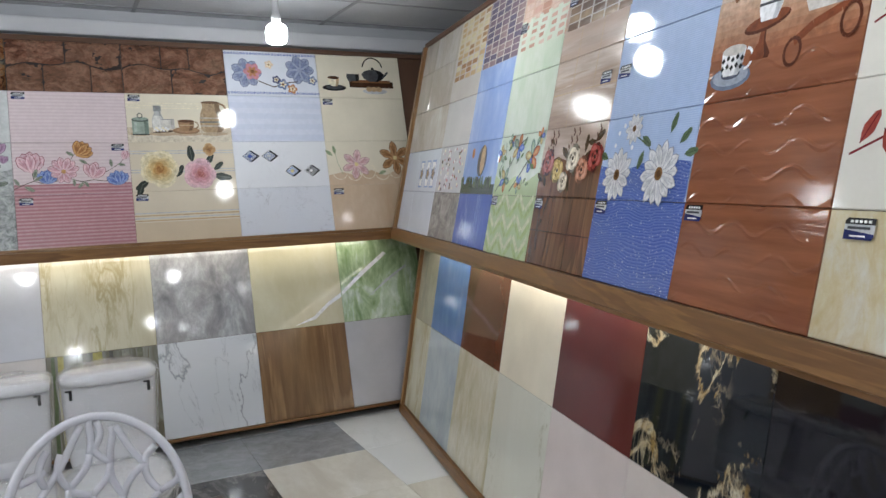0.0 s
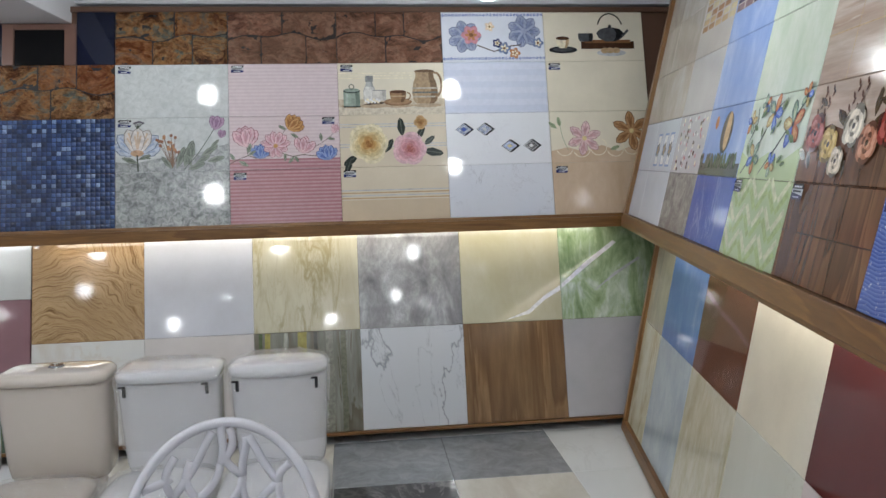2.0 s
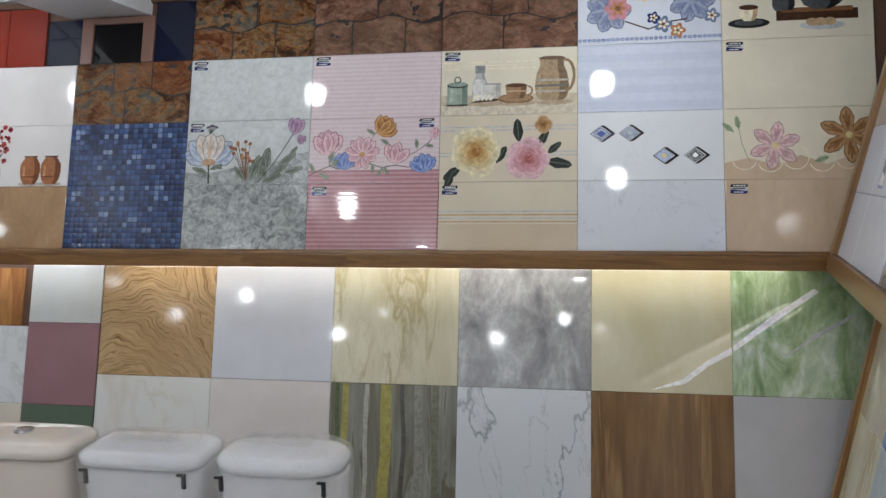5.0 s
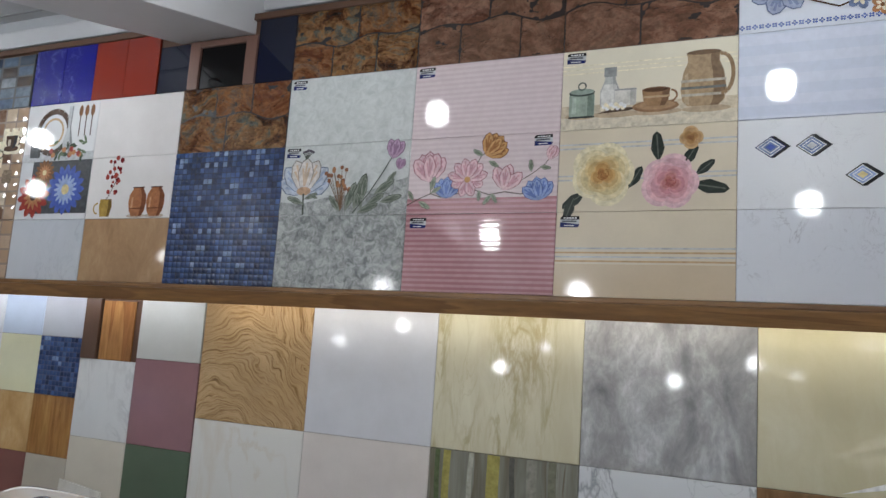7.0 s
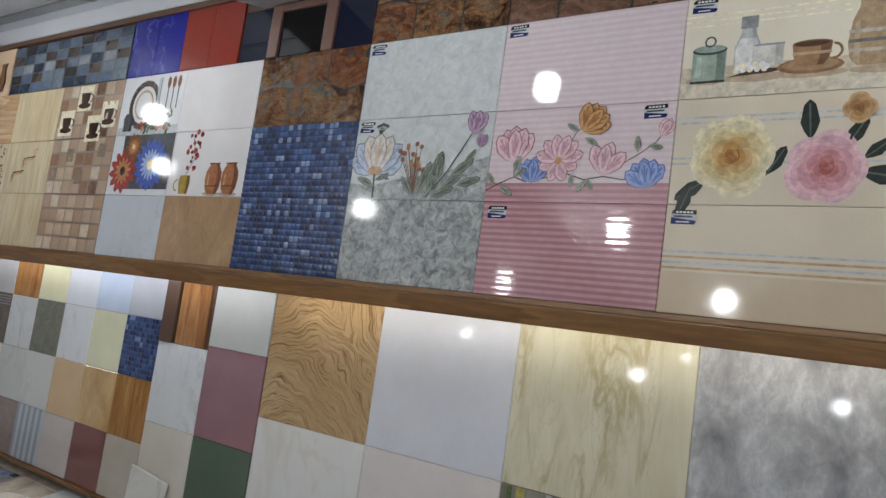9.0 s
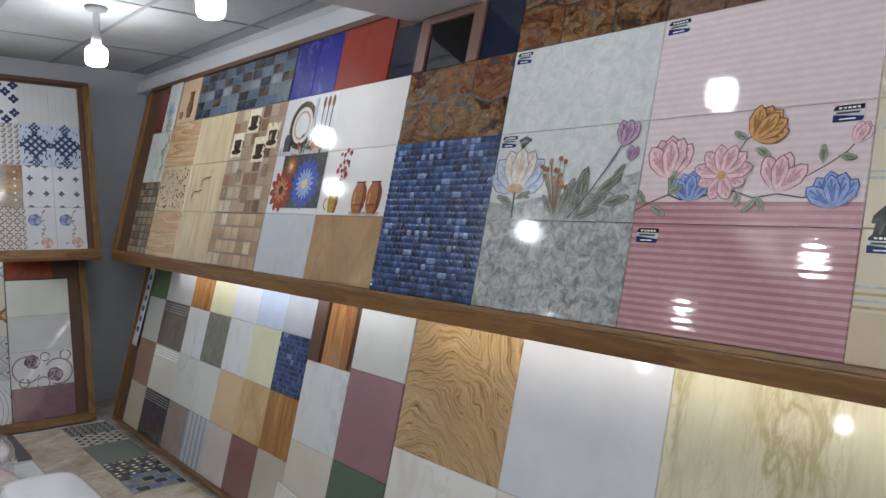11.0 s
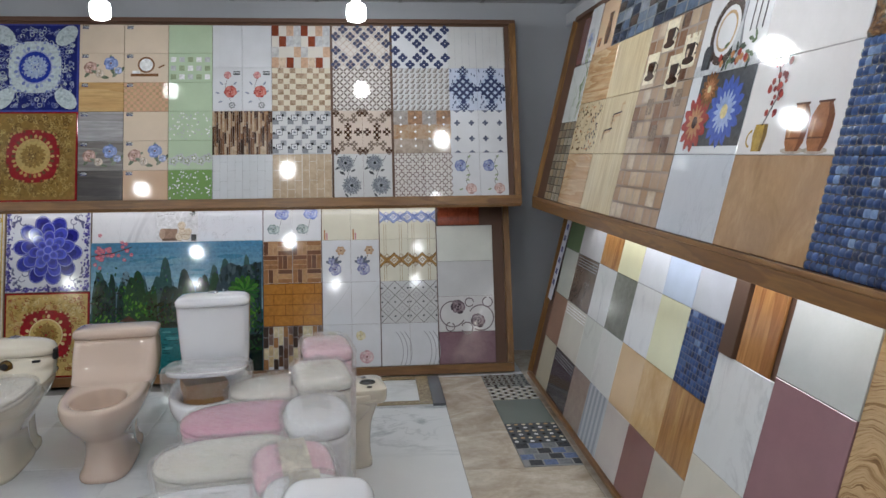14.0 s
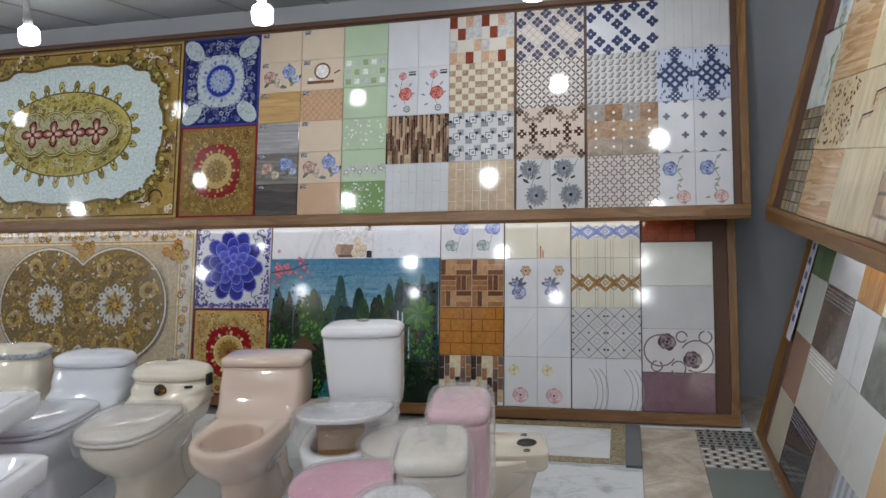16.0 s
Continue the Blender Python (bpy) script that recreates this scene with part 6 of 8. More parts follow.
def square_carpet(parent, u, v, w, h, edge, field, scroll, panel, ring, core, seed, corners):
    """A picture tile printed as a square carpet: a thin edge, a field full of scrolls, an inner panel and a round medallion."""
    t = tile(parent, u, v, w, h, edge, name="carpet_tile")
    rnd = random.Random(seed)
    p = Print()
    a, b = w / 2, h / 2
    p.rect(-a + 0.012, a - 0.012, -b + 0.012, b - 0.012, field)
    for k in range(480):
        x, y = rnd.uniform(-a + 0.035, a - 0.035), rnd.uniform(-b + 0.035, b - 0.035)
        if abs(x) < a * 0.55 and abs(y) < b * 0.55:
            continue
        p.arc(x, y, rnd.uniform(0.007, 0.016), rnd.uniform(0, 360), rnd.uniform(420, 640), 0.0035, scroll[k % len(scroll)], 6)
    if corners:
        for sx in (-1, 1):
            for sy in (-1, 1):
                p.disc(sx * a * 0.72, sy * b * 0.72, 0.085, corners[0], 0.055, 14, 45 * sx * sy)
                for q in range(9):
                    p.leaf(sx * a * (0.55 + 0.035 * q), sy * b * (0.55 + 0.035 * q), 0.045, 70 * q, corners[q % 2], corners[1])
    pts = []
    for k in range(64):
        an = 2 * math.pi * k / 64
        c, s = math.cos(an), math.sin(an)
        wv = 1 + 0.05 * math.cos(8 * an)
        pts.append((a * 0.58 * wv * math.copysign(abs(c) ** 0.45, c), b * 0.56 * wv * math.copysign(abs(s) ** 0.45, s)))
    p.poly(pts, panel)
    for k in range(60):
        an = 2 * math.pi * k / 60
        c, s = math.cos(an), math.sin(an)
        p.disc(a * 0.57 * math.copysign(abs(c) ** 0.45, c), b * 0.55 * math.copysign(abs(s) ** 0.45, s), 0.008, scroll[k % len(scroll)], n=6)
    for k in range(26):
        an = 2 * math.pi * k / 26
        p.petal(0.195 * w * math.cos(an), 0.195 * h * math.sin(an), 0.03, 0.022, 360 * k / 26, scroll[k % len(scroll)])
    p.disc(0, 0, 0.2 * w, scroll[0], 0.195 * h, 32).disc(0, 0, 0.185 * w, ring, 0.178 * h, 32)
    for rr, n in ((0.15, 16), (0.11, 12), (0.07, 8)):
        p.flower(0, 0, rr * w, n, core[0], core[1], core[2], 9 * n, 0.4)
    for k in range(60):
        an, q = rnd.uniform(0, 6.28), rnd.uniform(0.03, 0.16) * w
        p.disc(q * math.cos(an), q * math.sin(an), 0.004, core[k % 3], n=6)
    on(t, p)
    return t


GLD, GLD2, GLD3 = ik(138, 108, 52), ik(184, 156, 94), ik(92, 66, 32)
CRIM, NVY, SILV = ik(134, 20, 28), ik(26, 34, 104), ik(182, 194, 200)
square_carpet(B_WU, 2.89, 0.6, 0.55, 0.6, ik(58, 66, 146), NVY, (ik(150, 160, 196), SILV, ik(104, 116, 172)), SILV, ik(30, 50, 150), (ik(150, 166, 196), SILV, ik(52, 70, 150)), 1, (SILV, ik(160, 172, 178)))
square_carpet(B_WU, 2.89, 0.0, 0.55, 0.6, CRIM, GLD, (GLD2, GLD3, ik(176, 148, 84)), CRIM, GLD2, (GLD, GLD3, GLD2), 2, None)
# large pale oval carpet with a gold medallion
t = tile(B_WU, 3.45, 0.0, 1.75, 1.2, I["dgold"], name="carpet_tile")
p = Print()
CW, CHH = 0.875, 0.6
rnd = random.Random(31)
for e, m in ((0.004, I["gold"]), (0.02, I["dbrown"]), (0.03, I["gold"])):
    p.rect(-CW + e, CW - e, -CHH + e, CHH - e, m)
for k in range(150):
    x, y = rnd.choice(((rnd.uniform(-0.83, 0.83), rnd.choice((-1, 1)) * rnd.uniform(0.5, 0.57)), (rnd.choice((-1, 1)) * rnd.uniform(0.74, 0.84), rnd.uniform(-0.55, 0.55))))
    p.flower(x, y, rnd.uniform(0.012, 0.026), 5, I[("dgold", "dbrown", "cream")[k % 3]], I["gold"], I["maroon"], 20 * k)
for sx in (-1, 1):
    for sy in (-1, 1):
        for k in range(5):
            p.arc(sx * (0.72 - 0.05 * k), sy * (0.46 - 0.02 * k), 0.05 + 0.012 * k, 40 * k, 250 + 40 * k, 0.01, I[("dbrown", "cream")[k % 2]])
for g2, m in ((0.02, I["dgold"]), (0.0, IVO)):
    pts = []
    for k in range(96):
        a = 2 * math.pi * k / 96
        c, q = math.cos(a), math.sin(a)
        wv = 1 + 0.025 * math.cos(16 * a)
        pts.append(((0.73 + g2) * wv * math.copysign(abs(c) ** 0.55, c), (0.47 + g2) * wv * math.copysign(abs(q) ** 0.55, q)))
    p.poly(pts, m)
OLV, OLD, OLL, OLC = ik(136, 120, 48), ik(84, 76, 34), ik(184, 168, 92), ik(206, 198, 156)
for rx, ry, n, ln in ((0.52, 0.3, 26, 0.105), (0.5, 0.28, 38, 0.06)):
    for k in range(n):
        a = 2 * math.pi * k / n
        d = math.degrees(math.atan2(math.sin(a) * rx, math.cos(a) * ry))
        x, y = rx * 0.92 * math.cos(a), ry * 0.92 * math.sin(a)
        p.petal(x, y, ln, ln * 0.5, d, OLD).petal(x, y, ln * 0.93, ln * 0.4, d, (OLV, OLL)[k % 2]).petal(x, y, ln * 0.66, ln * 0.24, d, OLD).petal(x, y, ln * 0.5, ln * 0.12, d, OLC)
p.disc(0, 0, 0.52, OLD, 0.3, 56).disc(0, 0, 0.51, OLL, 0.29, 56)
for k in range(420):
    a, q = rnd.uniform(0, 6.283), rnd.uniform(0.62, 1.0)
    x, y = 0.5 * q * math.cos(a), 0.28 * q * math.sin(a)
    p.flower(x, y, rnd.uniform(0.009, 0.021), 5, (OLV, OLD, OLC, OLV, OLL)[k % 5], (OLL, OLC, OLV)[k % 3], OLD, 30 * k)
for e, m in ((0.012, OLD), (0.006, OLC), (0.0, OLV), (-0.012, ik(176, 168, 132))):
    for k in range(4):
        for sy in (-1, 1):
            p.disc(-0.255 + 0.17 * k, sy * 0.05, 0.105 + e, m, 0.1 + e, 24)
    p.disc(-0.36, 0, 0.06 + e, m, n=20).disc(0.36, 0, 0.06 + e, m, n=20)
for k in range(170):
    x, y = rnd.uniform(-0.35, 0.35), rnd.choice((-1, 1)) * rnd.uniform(0.055, 0.125)
    p.arc(x, y, rnd.uniform(0.008, 0.014), 50 * k, 50 * k + 250, 0.004, (OLD, OLV, OLC)[k % 3], 6)
for k in range(4):
    x = -0.255 + 0.17 * k
    for a in (0, 90, 180, 270):
        p.petal(x, 0, 0.096, 0.07, a, ik(84, 22, 26)).petal(x, 0, 0.082, 0.046, a, ik(152, 96, 84)).petal(x, 0, 0.06, 0.024, a, ik(206, 182, 160))
    p.disc(x, 0, 0.014, ik(84, 22, 26))
for k in range(64):
    a = 2 * math.pi * k / 64
    c, q = math.cos(a), math.sin(a)
    x, y = 0.75 * math.copysign(abs(c) ** 0.55, c), 0.49 * math.copysign(abs(q) ** 0.55, q)
    d = math.degrees(math.atan2(y, x))
    p.petal(x, y, 0.055, 0.045, d, OLD).petal(x, y, 0.05, 0.032, d, (OLL, OLV)[k % 2]).disc(x, y, 0.012, OLD, n=8)
on(t, p)
tile(B_WU, 5.21, 0.0, 0.6, 1.2, I["dgold"], name="carpet_tile")

# ---------------------------------------------------------------- west wall, lower board
YC = glaze(lin(206, 202, 186))


def chain(p, y, dark, mid, pale):
    """A band of nested diamonds that runs on from tile to tile."""
    def half(x, s, q, m):
        p.poly([(max(-0.0985, x - s), y), (x, y - q), (min(0.0985, x + s), y), (x, y + q)] if abs(x) < 0.09 else [(x * 0.985, y - q), (x * 0.985, y + q), (x * 0.985 - math.copysign(s, x), y)], m)
    for x in (-0.05, 0.05):
        for o in (-1, 1):
            p.poly([(x - 0.04, y), (x, y + o * 0.034), (x + 0.04, y)], mid).poly([(x - 0.02, y + o * 0.03), (x, y + o * 0.014), (x + 0.02, y + o * 0.03), (x, y + o * 0.046)], dark).poly([(x - 0.015, y + o * 0.03), (x, y + o * 0.018), (x + 0.015, y + o * 0.03), (x, y + o * 0.042)], pale)
    for x in (-0.1, 0.0, 0.1):
        for s, q, m in ((0.056, 0.056, dark), (0.05, 0.05, mid), (0.034, 0.034, dark), (0.03, 0.03, pale), (0.018, 0.018, mid), (0.01, 0.01, pale)):
            half(x, s, q, m)


def vband(p):
    for x in (-0.07, -0.055, 0.04, 0.055):
        p.stroke([(x, -0.149), (x, 0.149)], 0.0035, ik(176, 158, 128))
    chain(p, 0.0, ik(116, 82, 42), ik(160, 122, 70), ik(212, 204, 184))


def vblue(p):
    for x in (-0.07, -0.055, 0.04, 0.055):
        p.stroke([(x, -0.149), (x, -0.02)], 0.0035, ik(176, 158, 128))
    chain(p, 0.04, ik(96, 112, 172), ik(146, 160, 206), ik(214, 216, 222))


def swoosh(p):
    for k in range(3):
        p.arc(-0.05 + 0.03 * k, -0.05, 0.1, -40, 60, 0.005, ik(156, 158, 164), 10, 0.16)


def woven(p):
    ms = (ink(lin(150, 106, 70)), ink(lin(112, 72, 48)), ink(lin(176, 136, 98)), ink(lin(96, 62, 44)))
    rnd = random.Random(6)
    p.rect(-0.0985, 0.0985, -0.149, 0.149, ik(186, 150, 118))
    for i in range(2):
        for j in range(3):
            x, y = -0.0985 + 0.0985 * i, -0.149 + 0.0993 * j
            for q in range(3):
                m = rnd.choice(ms)
                if (i + j) % 2:
                    p.rect(x + 0.002, x + 0.0965, y + 0.033 * q + 0.002, y + 0.033 * q + 0.031, m)
                else:
                    p.rect(x + 0.0328 * q + 0.002, x + 0.0328 * q + 0.031, y + 0.002, y + 0.097, m)


def barmosaic(p):
    rnd = random.Random(9)
    ms = [ink(lin(*c)) for c in ((84, 56, 40), (190, 166, 130), (58, 44, 38), (150, 108, 70), (206, 192, 160), (110, 90, 82))]
    for i in range(6):
        for j in range(4):
            y = -0.15 + 0.075 * j + 0.02 * (i % 2)
            p.rect(-0.1 + 0.0333 * i + 0.001, -0.1 + 0.0333 * (i + 1) - 0.001, max(y, -0.149) + 0.001, min(y + 0.074, 0.149), rnd.choice(ms))


OB = ink(lin(168, 112, 44))


def bricks(p):
    for j in range(4):
        e = (-0.03, 0.05)[j % 2]
        for x0, x1 in ((-0.0985, e - 0.003), (e + 0.003, 0.0985)):
            p.rect(x0, x1, -0.149 + 0.0745 * j + 0.003, -0.149 + 0.0745 * (j + 1) - 0.003, OB)


lowpairs = [
    (0.465, [(W_, pat(swoosh)), (GREYW, pat(lambda p: (lattice(p, ik(126, 122, 122), 0.1, 0.004), [p.disc(x, y, 0.007, I["dgrey"], n=8) for x in (-0.09, 0.0, 0.09) for y in (-0.1, 0.0, 0.1)], [p.stroke([(x - 0.02, y), (x, y - 0.02), (x + 0.02, y), (x, y + 0.02), (x - 0.02, y)], 0.002, ik(150, 148, 150)) for x in (-0.05, 0.05) for y in (-0.05, 0.05)]))), (YC, pat(vband)), (YC, pat(vblue))]),
    (0.87, [(W_, pat(lambda p: (soft_bloom(p, 0.0, -0.08, 0.058, ik(190, 150, 158), ik(206, 174, 180), ik(214, 194, 198), ik(120, 60, 70), 8), soft_bloom(p, -0.04, 0.07, 0.04, ik(196, 184, 140), ik(212, 202, 168), ik(218, 212, 192), ik(120, 90, 40), 9)))),
            (W_, pat(lambda p: p.stroke([(-0.09, -0.1), (0.02, 0.02), (0.09, 0.12)], 0.003, I["lgrey"]))),
            (W_, pat(lambda p: ([p.leaf(-0.02, -0.02, 0.06, a, ik(96, 104, 120), ik(70, 78, 92)) for a in (60, 95, 125, 160, 20)], soft_bloom(p, -0.01, -0.06, 0.052, ik(110, 112, 156), ik(146, 148, 182), ik(178, 180, 200), ik(70, 60, 96), 10), soft_bloom(p, -0.035, 0.0, 0.028, ik(96, 100, 146), ik(136, 140, 176), ik(168, 172, 196), ik(60, 56, 90), 11), p.stroke([(0.0, 0.0), (0.03, 0.06)], 0.003, ik(110, 90, 70)), p.flower(0.03, 0.075, 0.035, 6, ik(176, 146, 120), ik(200, 176, 152), ik(110, 76, 56))))),
            (YC, pat(lambda p: p.rect(-0.085, -0.075, -0.149, -0.06, I["orange"]).rect(-0.07, -0.06, -0.149, -0.09, I["rosy"])))]),
    (1.275, [(W_, pat(barmosaic)), (glaze(lin(120, 74, 28)), pat(bricks)), (W_, pat(woven)),
             (W_, pat(lambda p: (p.stroke([(0.03, 0.06), (0.0, -0.1)], 0.003, I["grey"]), soft_bloom(p, 0.03, 0.08, 0.06, ik(112, 124, 190), ik(140, 152, 206), ik(170, 180, 216), ik(80, 90, 160), 12), soft_bloom(p, -0.03, -0.05, 0.052, ik(120, 134, 136), ik(156, 168, 170), ik(184, 192, 194), ik(90, 100, 104), 13))))]),
]
for u, rows in lowpairs:
    for r, (m, q) in enumerate(rows):
        for k in range(2):
            t = tile(B_WL, u + 0.2 * k, 0.297 * r, 0.2, 0.297 if r < 3 else 0.25, m)
            s = on(t, q)
            s.scale = (1, 0.985 if r < 3 else 0.82, 1)
t = tile(B_WL, 0.06, 0, 0.4, 0.225, mottled(lin(116, 88, 100), lin(130, 102, 112), 16))
t = tile(B_WL, 0.06, 0.225, 0.4, 0.25, glaze(lin(206, 204, 206)))
p = Print()
for x, y in ((-0.06, 0.05), (0.08, -0.05)):
    soft_bloom(p, x, y, 0.06, ik(84, 72, 80), ik(124, 108, 116), ik(158, 144, 150), ik(60, 50, 58), 30)
for x, y, r, a0, a1 in ((-0.1, 0.0, 0.09, 60, 330), (0.1, -0.03, 0.09, -120, 150), (0.02, 0.08, 0.03, 0, 330), (-0.12, -0.09, 0.03, 90, 420), (0.15, 0.08, 0.035, 100, 430), (0.0, -0.1, 0.04, 200, 520)):
    p.arc(x, y, r, a0, a1, 0.009, ik(150, 138, 144), 16).arc(x, y, r, a0, a1, 0.004, ik(104, 92, 100), 16)
on(t, p)
tile(B_WL, 0.06, 0.475, 0.4, 0.25, glaze(lin(196, 196, 198)))
tile(B_WL, 0.06, 0.725, 0.4, 0.255, glaze(lin(212, 214, 208)))
t = tile(B_WL, 0.15, 0.985, 0.3, 0.15, glaze(lin(128, 60, 40)))
p = Print()
for j in range(3):
    for i in range(4):
        p.rect(-0.148 + 0.075 * i, -0.078 + 0.075 * i, -0.073 + 0.05 * j, -0.027 + 0.05 * j, ink(lin(146, 72, 48)))
on(t, p)

# landscape picture tiles
t = tile(B_WL, 1.68, 0.0, 1.155, 0.9, glaze(lin(60, 120, 150)), name="picture_tile")
p = Print()
rnd = random.Random(4)
for k in range(12):
    f = k / 11
    p.rect(-0.575, 0.575, -0.03 + 0.04 * k, 0.011 + 0.04 * k, ik(int(170 - 100 * f), int(194 - 70 * f), int(204 - 46 * f)))
p.rect(-0.575, 0.575, -0.449, -0.028, ink(lin(20, 84, 84)))
for k in range(60):
    x, y, q = rnd.uniform(-0.45, 0.45), rnd.uniform(0.02, 0.36), rnd.uniform(0.03, 0.11)
    f = max(0.0, min(1.0, y / 0.4 + rnd.uniform(-0.25, 0.25)))
    p.disc(x, y, q, ik(int(160 - 100 * f), int(186 - 66 * f), int(196 - 46 * f)), q * 0.16)
for hh, n, tones in ((0.3, 12, ((104, 132, 146), (86, 116, 132))), (0.36, 15, ((46, 78, 76), (58, 92, 88))), (0.27, 20, ((20, 46, 40), (34, 66, 40)))):
    for k in range(n):
        x = max(-0.52, min(0.52, -0.53 + 1.06 * k / (n - 1) + rnd.uniform(-0.025, 0.025)))
        if -0.02 < x < 0.2 and n < 20:
            continue
        top, w2 = hh * rnd.uniform(0.4, 1.0), rnd.uniform(0.03, 0.06)
        tone = rnd.choice(tones)
        p.poly([(x - w2, -0.12), (x + w2, -0.12), (x + w2 * 0.92, top * 0.4), (x + w2 * 0.7, top * 0.72), (x + w2 * 0.38, top * 0.93), (x, top), (x - w2 * 0.3, top * 0.95), (x - w2 * 0.62, top * 0.7), (x - w2 * 0.9, top * 0.3)], ik(*tone))
        for q in range(16 if n > 12 else 0):
            p.leaf(x + rnd.uniform(-0.7, 0.5) * w2, rnd.uniform(-0.1, top * 0.8), rnd.uniform(0.012, 0.026), rnd.uniform(60, 120), ik(*[int(v * rnd.choice((0.6, 1.3, 1.6))) for v in tone]))
p.rect(-0.575, 0.575, -0.449, -0.1, ik(12, 30, 24))
p.poly([(-0.12, -0.14), (0.12, -0.14), (0.2, -0.3), (0.1, -0.449), (-0.22, -0.449), (-0.14, -0.28)], ik(26, 104, 110))
for k in range(26):
    p.disc(rnd.uniform(-0.1, 0.1), rnd.uniform(-0.42, -0.16), rnd.uniform(0.015, 0.05), ik(*rnd.choice(((60, 140, 146), (20, 80, 86)))), 0.005)
p.poly([(0.24, -0.2), (0.26, 0.12), (0.3, 0.26), (0.36, 0.3), (0.42, 0.27), (0.57, 0.3), (0.57, -0.2)], ik(44, 62, 70))
for k in range(60):
    x, y = rnd.uniform(0.26, 0.55), rnd.uniform(-0.15, 0.24)
    p.leaf(x, y, rnd.uniform(0.03, 0.07), rnd.uniform(75, 105), ik(*rnd.choice(((30, 46, 54), (66, 84, 90), (24, 40, 40)))))
for x in (0.31, 0.34, 0.38):
    p.stroke([(x, 0.12 - 0.3 * (x - 0.3)), (x + 0.006, -0.2)], rnd.uniform(0.006, 0.012), ik(176, 196, 200))
GREENS = ((46, 104, 30), (30, 72, 26), (84, 140, 42), (18, 44, 22), (12, 30, 20), (22, 56, 28))
for k in range(1900):
    x, y = rnd.uniform(-0.56, 0.56), rnd.uniform(-0.43, 0.02)
    if -0.16 < x < 0.14 and y < -0.12:
        continue
    if x < -0.3 or x > 0.42:
        y += 0.26 * rnd.random()
    b = math.sin(17 * x) * math.cos(13 * y + 2 * x)
    p.leaf(x, y, rnd.uniform(0.012, 0.034), rnd.uniform(20, 160), ik(*rnd.choice(GREENS[:3] if b > 0.1 else GREENS[3:] + GREENS[1:2])))
for k in range(34):
    p.flower(-0.56 + abs(rnd.gauss(0, 0.11)), 0.4 + rnd.gauss(0, 0.045) - 0.05 * rnd.random(), 0.014, 5, I["hot"], I["pink"], I["maroon"])
p.stroke([(-0.57, 0.36), (-0.42, 0.38), (-0.3, 0.42)], 0.006, I["dbrown"])
p.poly([(-0.42, -0.14), (-0.22, -0.14), (-0.27, -0.09), (-0.37, -0.09)], I["dbrown"]).rect(-0.38, -0.26, -0.2, -0.14, I["brown"]).poly([(-0.38, -0.09), (-0.26, -0.09), (-0.32, -0.05)], I["dbrown"])
p.stroke([(0.43, -0.1), (0.45, 0.1)], 0.01, I["dbrown"])
for a in range(0, 360, 24):
    p.leaf(0.45, 0.1, 0.11, a, ik(*((64, 122, 40), (36, 84, 32))[a % 48 == 0]), I["dgreen"])
on(t, p)
t = tile(B_WL, 1.68, 0.9, 0.72, 0.24, WMARB)
t = tile(B_WL, 2.12, 0.9, 0.28, 0.24, W_, 0.006)
p = Print()
p.rect(-0.139, 0.139, -0.119, 0.119, ik(212, 212, 216)).stroke([(-0.13, 0.06), (-0.06, 0.075), (-0.02, 0.07)], 0.003, ik(150, 146, 150))
p.poly([(-0.1, -0.1), (0.0, -0.105), (0.005, -0.03), (-0.095, -0.025)], ik(150, 124, 108)).disc(-0.1, -0.063, 0.02, ik(176, 150, 132), 0.038).rect(-0.1, 0.0, -0.112, -0.095, ik(104, 84, 72))
for x, y, r in ((0.015, -0.085, 0.028), (0.06, -0.08, 0.03), (0.035, -0.045, 0.028), (0.03, -0.005, 0.027), (0.075, -0.05, 0.024)):
    p.disc(x, y, r, ik(160, 140, 118)).disc(x, y + 0.002, r * 0.9, ik(214, 200, 180)).ring(x, y, r * 0.5, 0.004, ik(176, 156, 134), 12)
p.rect(0.1, 0.12, 0.06, 0.115, I["black"]).rect(0.085, 0.125, 0.07, 0.078, I["black"]).rect(0.095, 0.13, -0.115, -0.07, ik(40, 40, 44))
on(t, p)
tile(B_WL, 2.4, 0.9, 0.43, 0.24, marble(lin(212, 212, 216), lin(170, 170, 178), 2.0))

# blue rose tile, red carpet tile, large beige carpet
t = tile(B_WL, 2.84, 0.575, 0.55, 0.57, glaze(lin(206, 208, 216)), name="carpet_tile")
p = Print()
rnd = random.Random(9)
for k in range(520):
    e = abs(rnd.gauss(0, 0.016))
    x, y = rnd.choice(((-0.268 + e, rnd.uniform(-0.28, 0.28)), (0.268 - e, rnd.uniform(-0.28, 0.28)), (rnd.uniform(-0.27, 0.27), -0.278 + e)))
    p.disc(x, y, rnd.uniform(0.004, 0.009), (ik(74, 66, 140), ik(110, 104, 168), ik(60, 60, 120))[k % 3], n=6)
SCR = ik(96, 98, 128)
for sx in (-1, 1):
    for sy in (-1, 1):
        for k in range(5):
            p.arc(sx * (0.21 - 0.022 * k), sy * (0.225 - 0.008 * k * k), 0.014 + 0.003 * k, 60 * k, 220 + 60 * k, 0.006, SCR, 8)
            p.leaf(sx * (0.225 - 0.012 * k), sy * (0.15 + 0.02 * k), 0.035, 90 - 40 * sx * k, SCR)
BRIM, BEDGE = ik(150, 158, 224), ik(26, 28, 108)
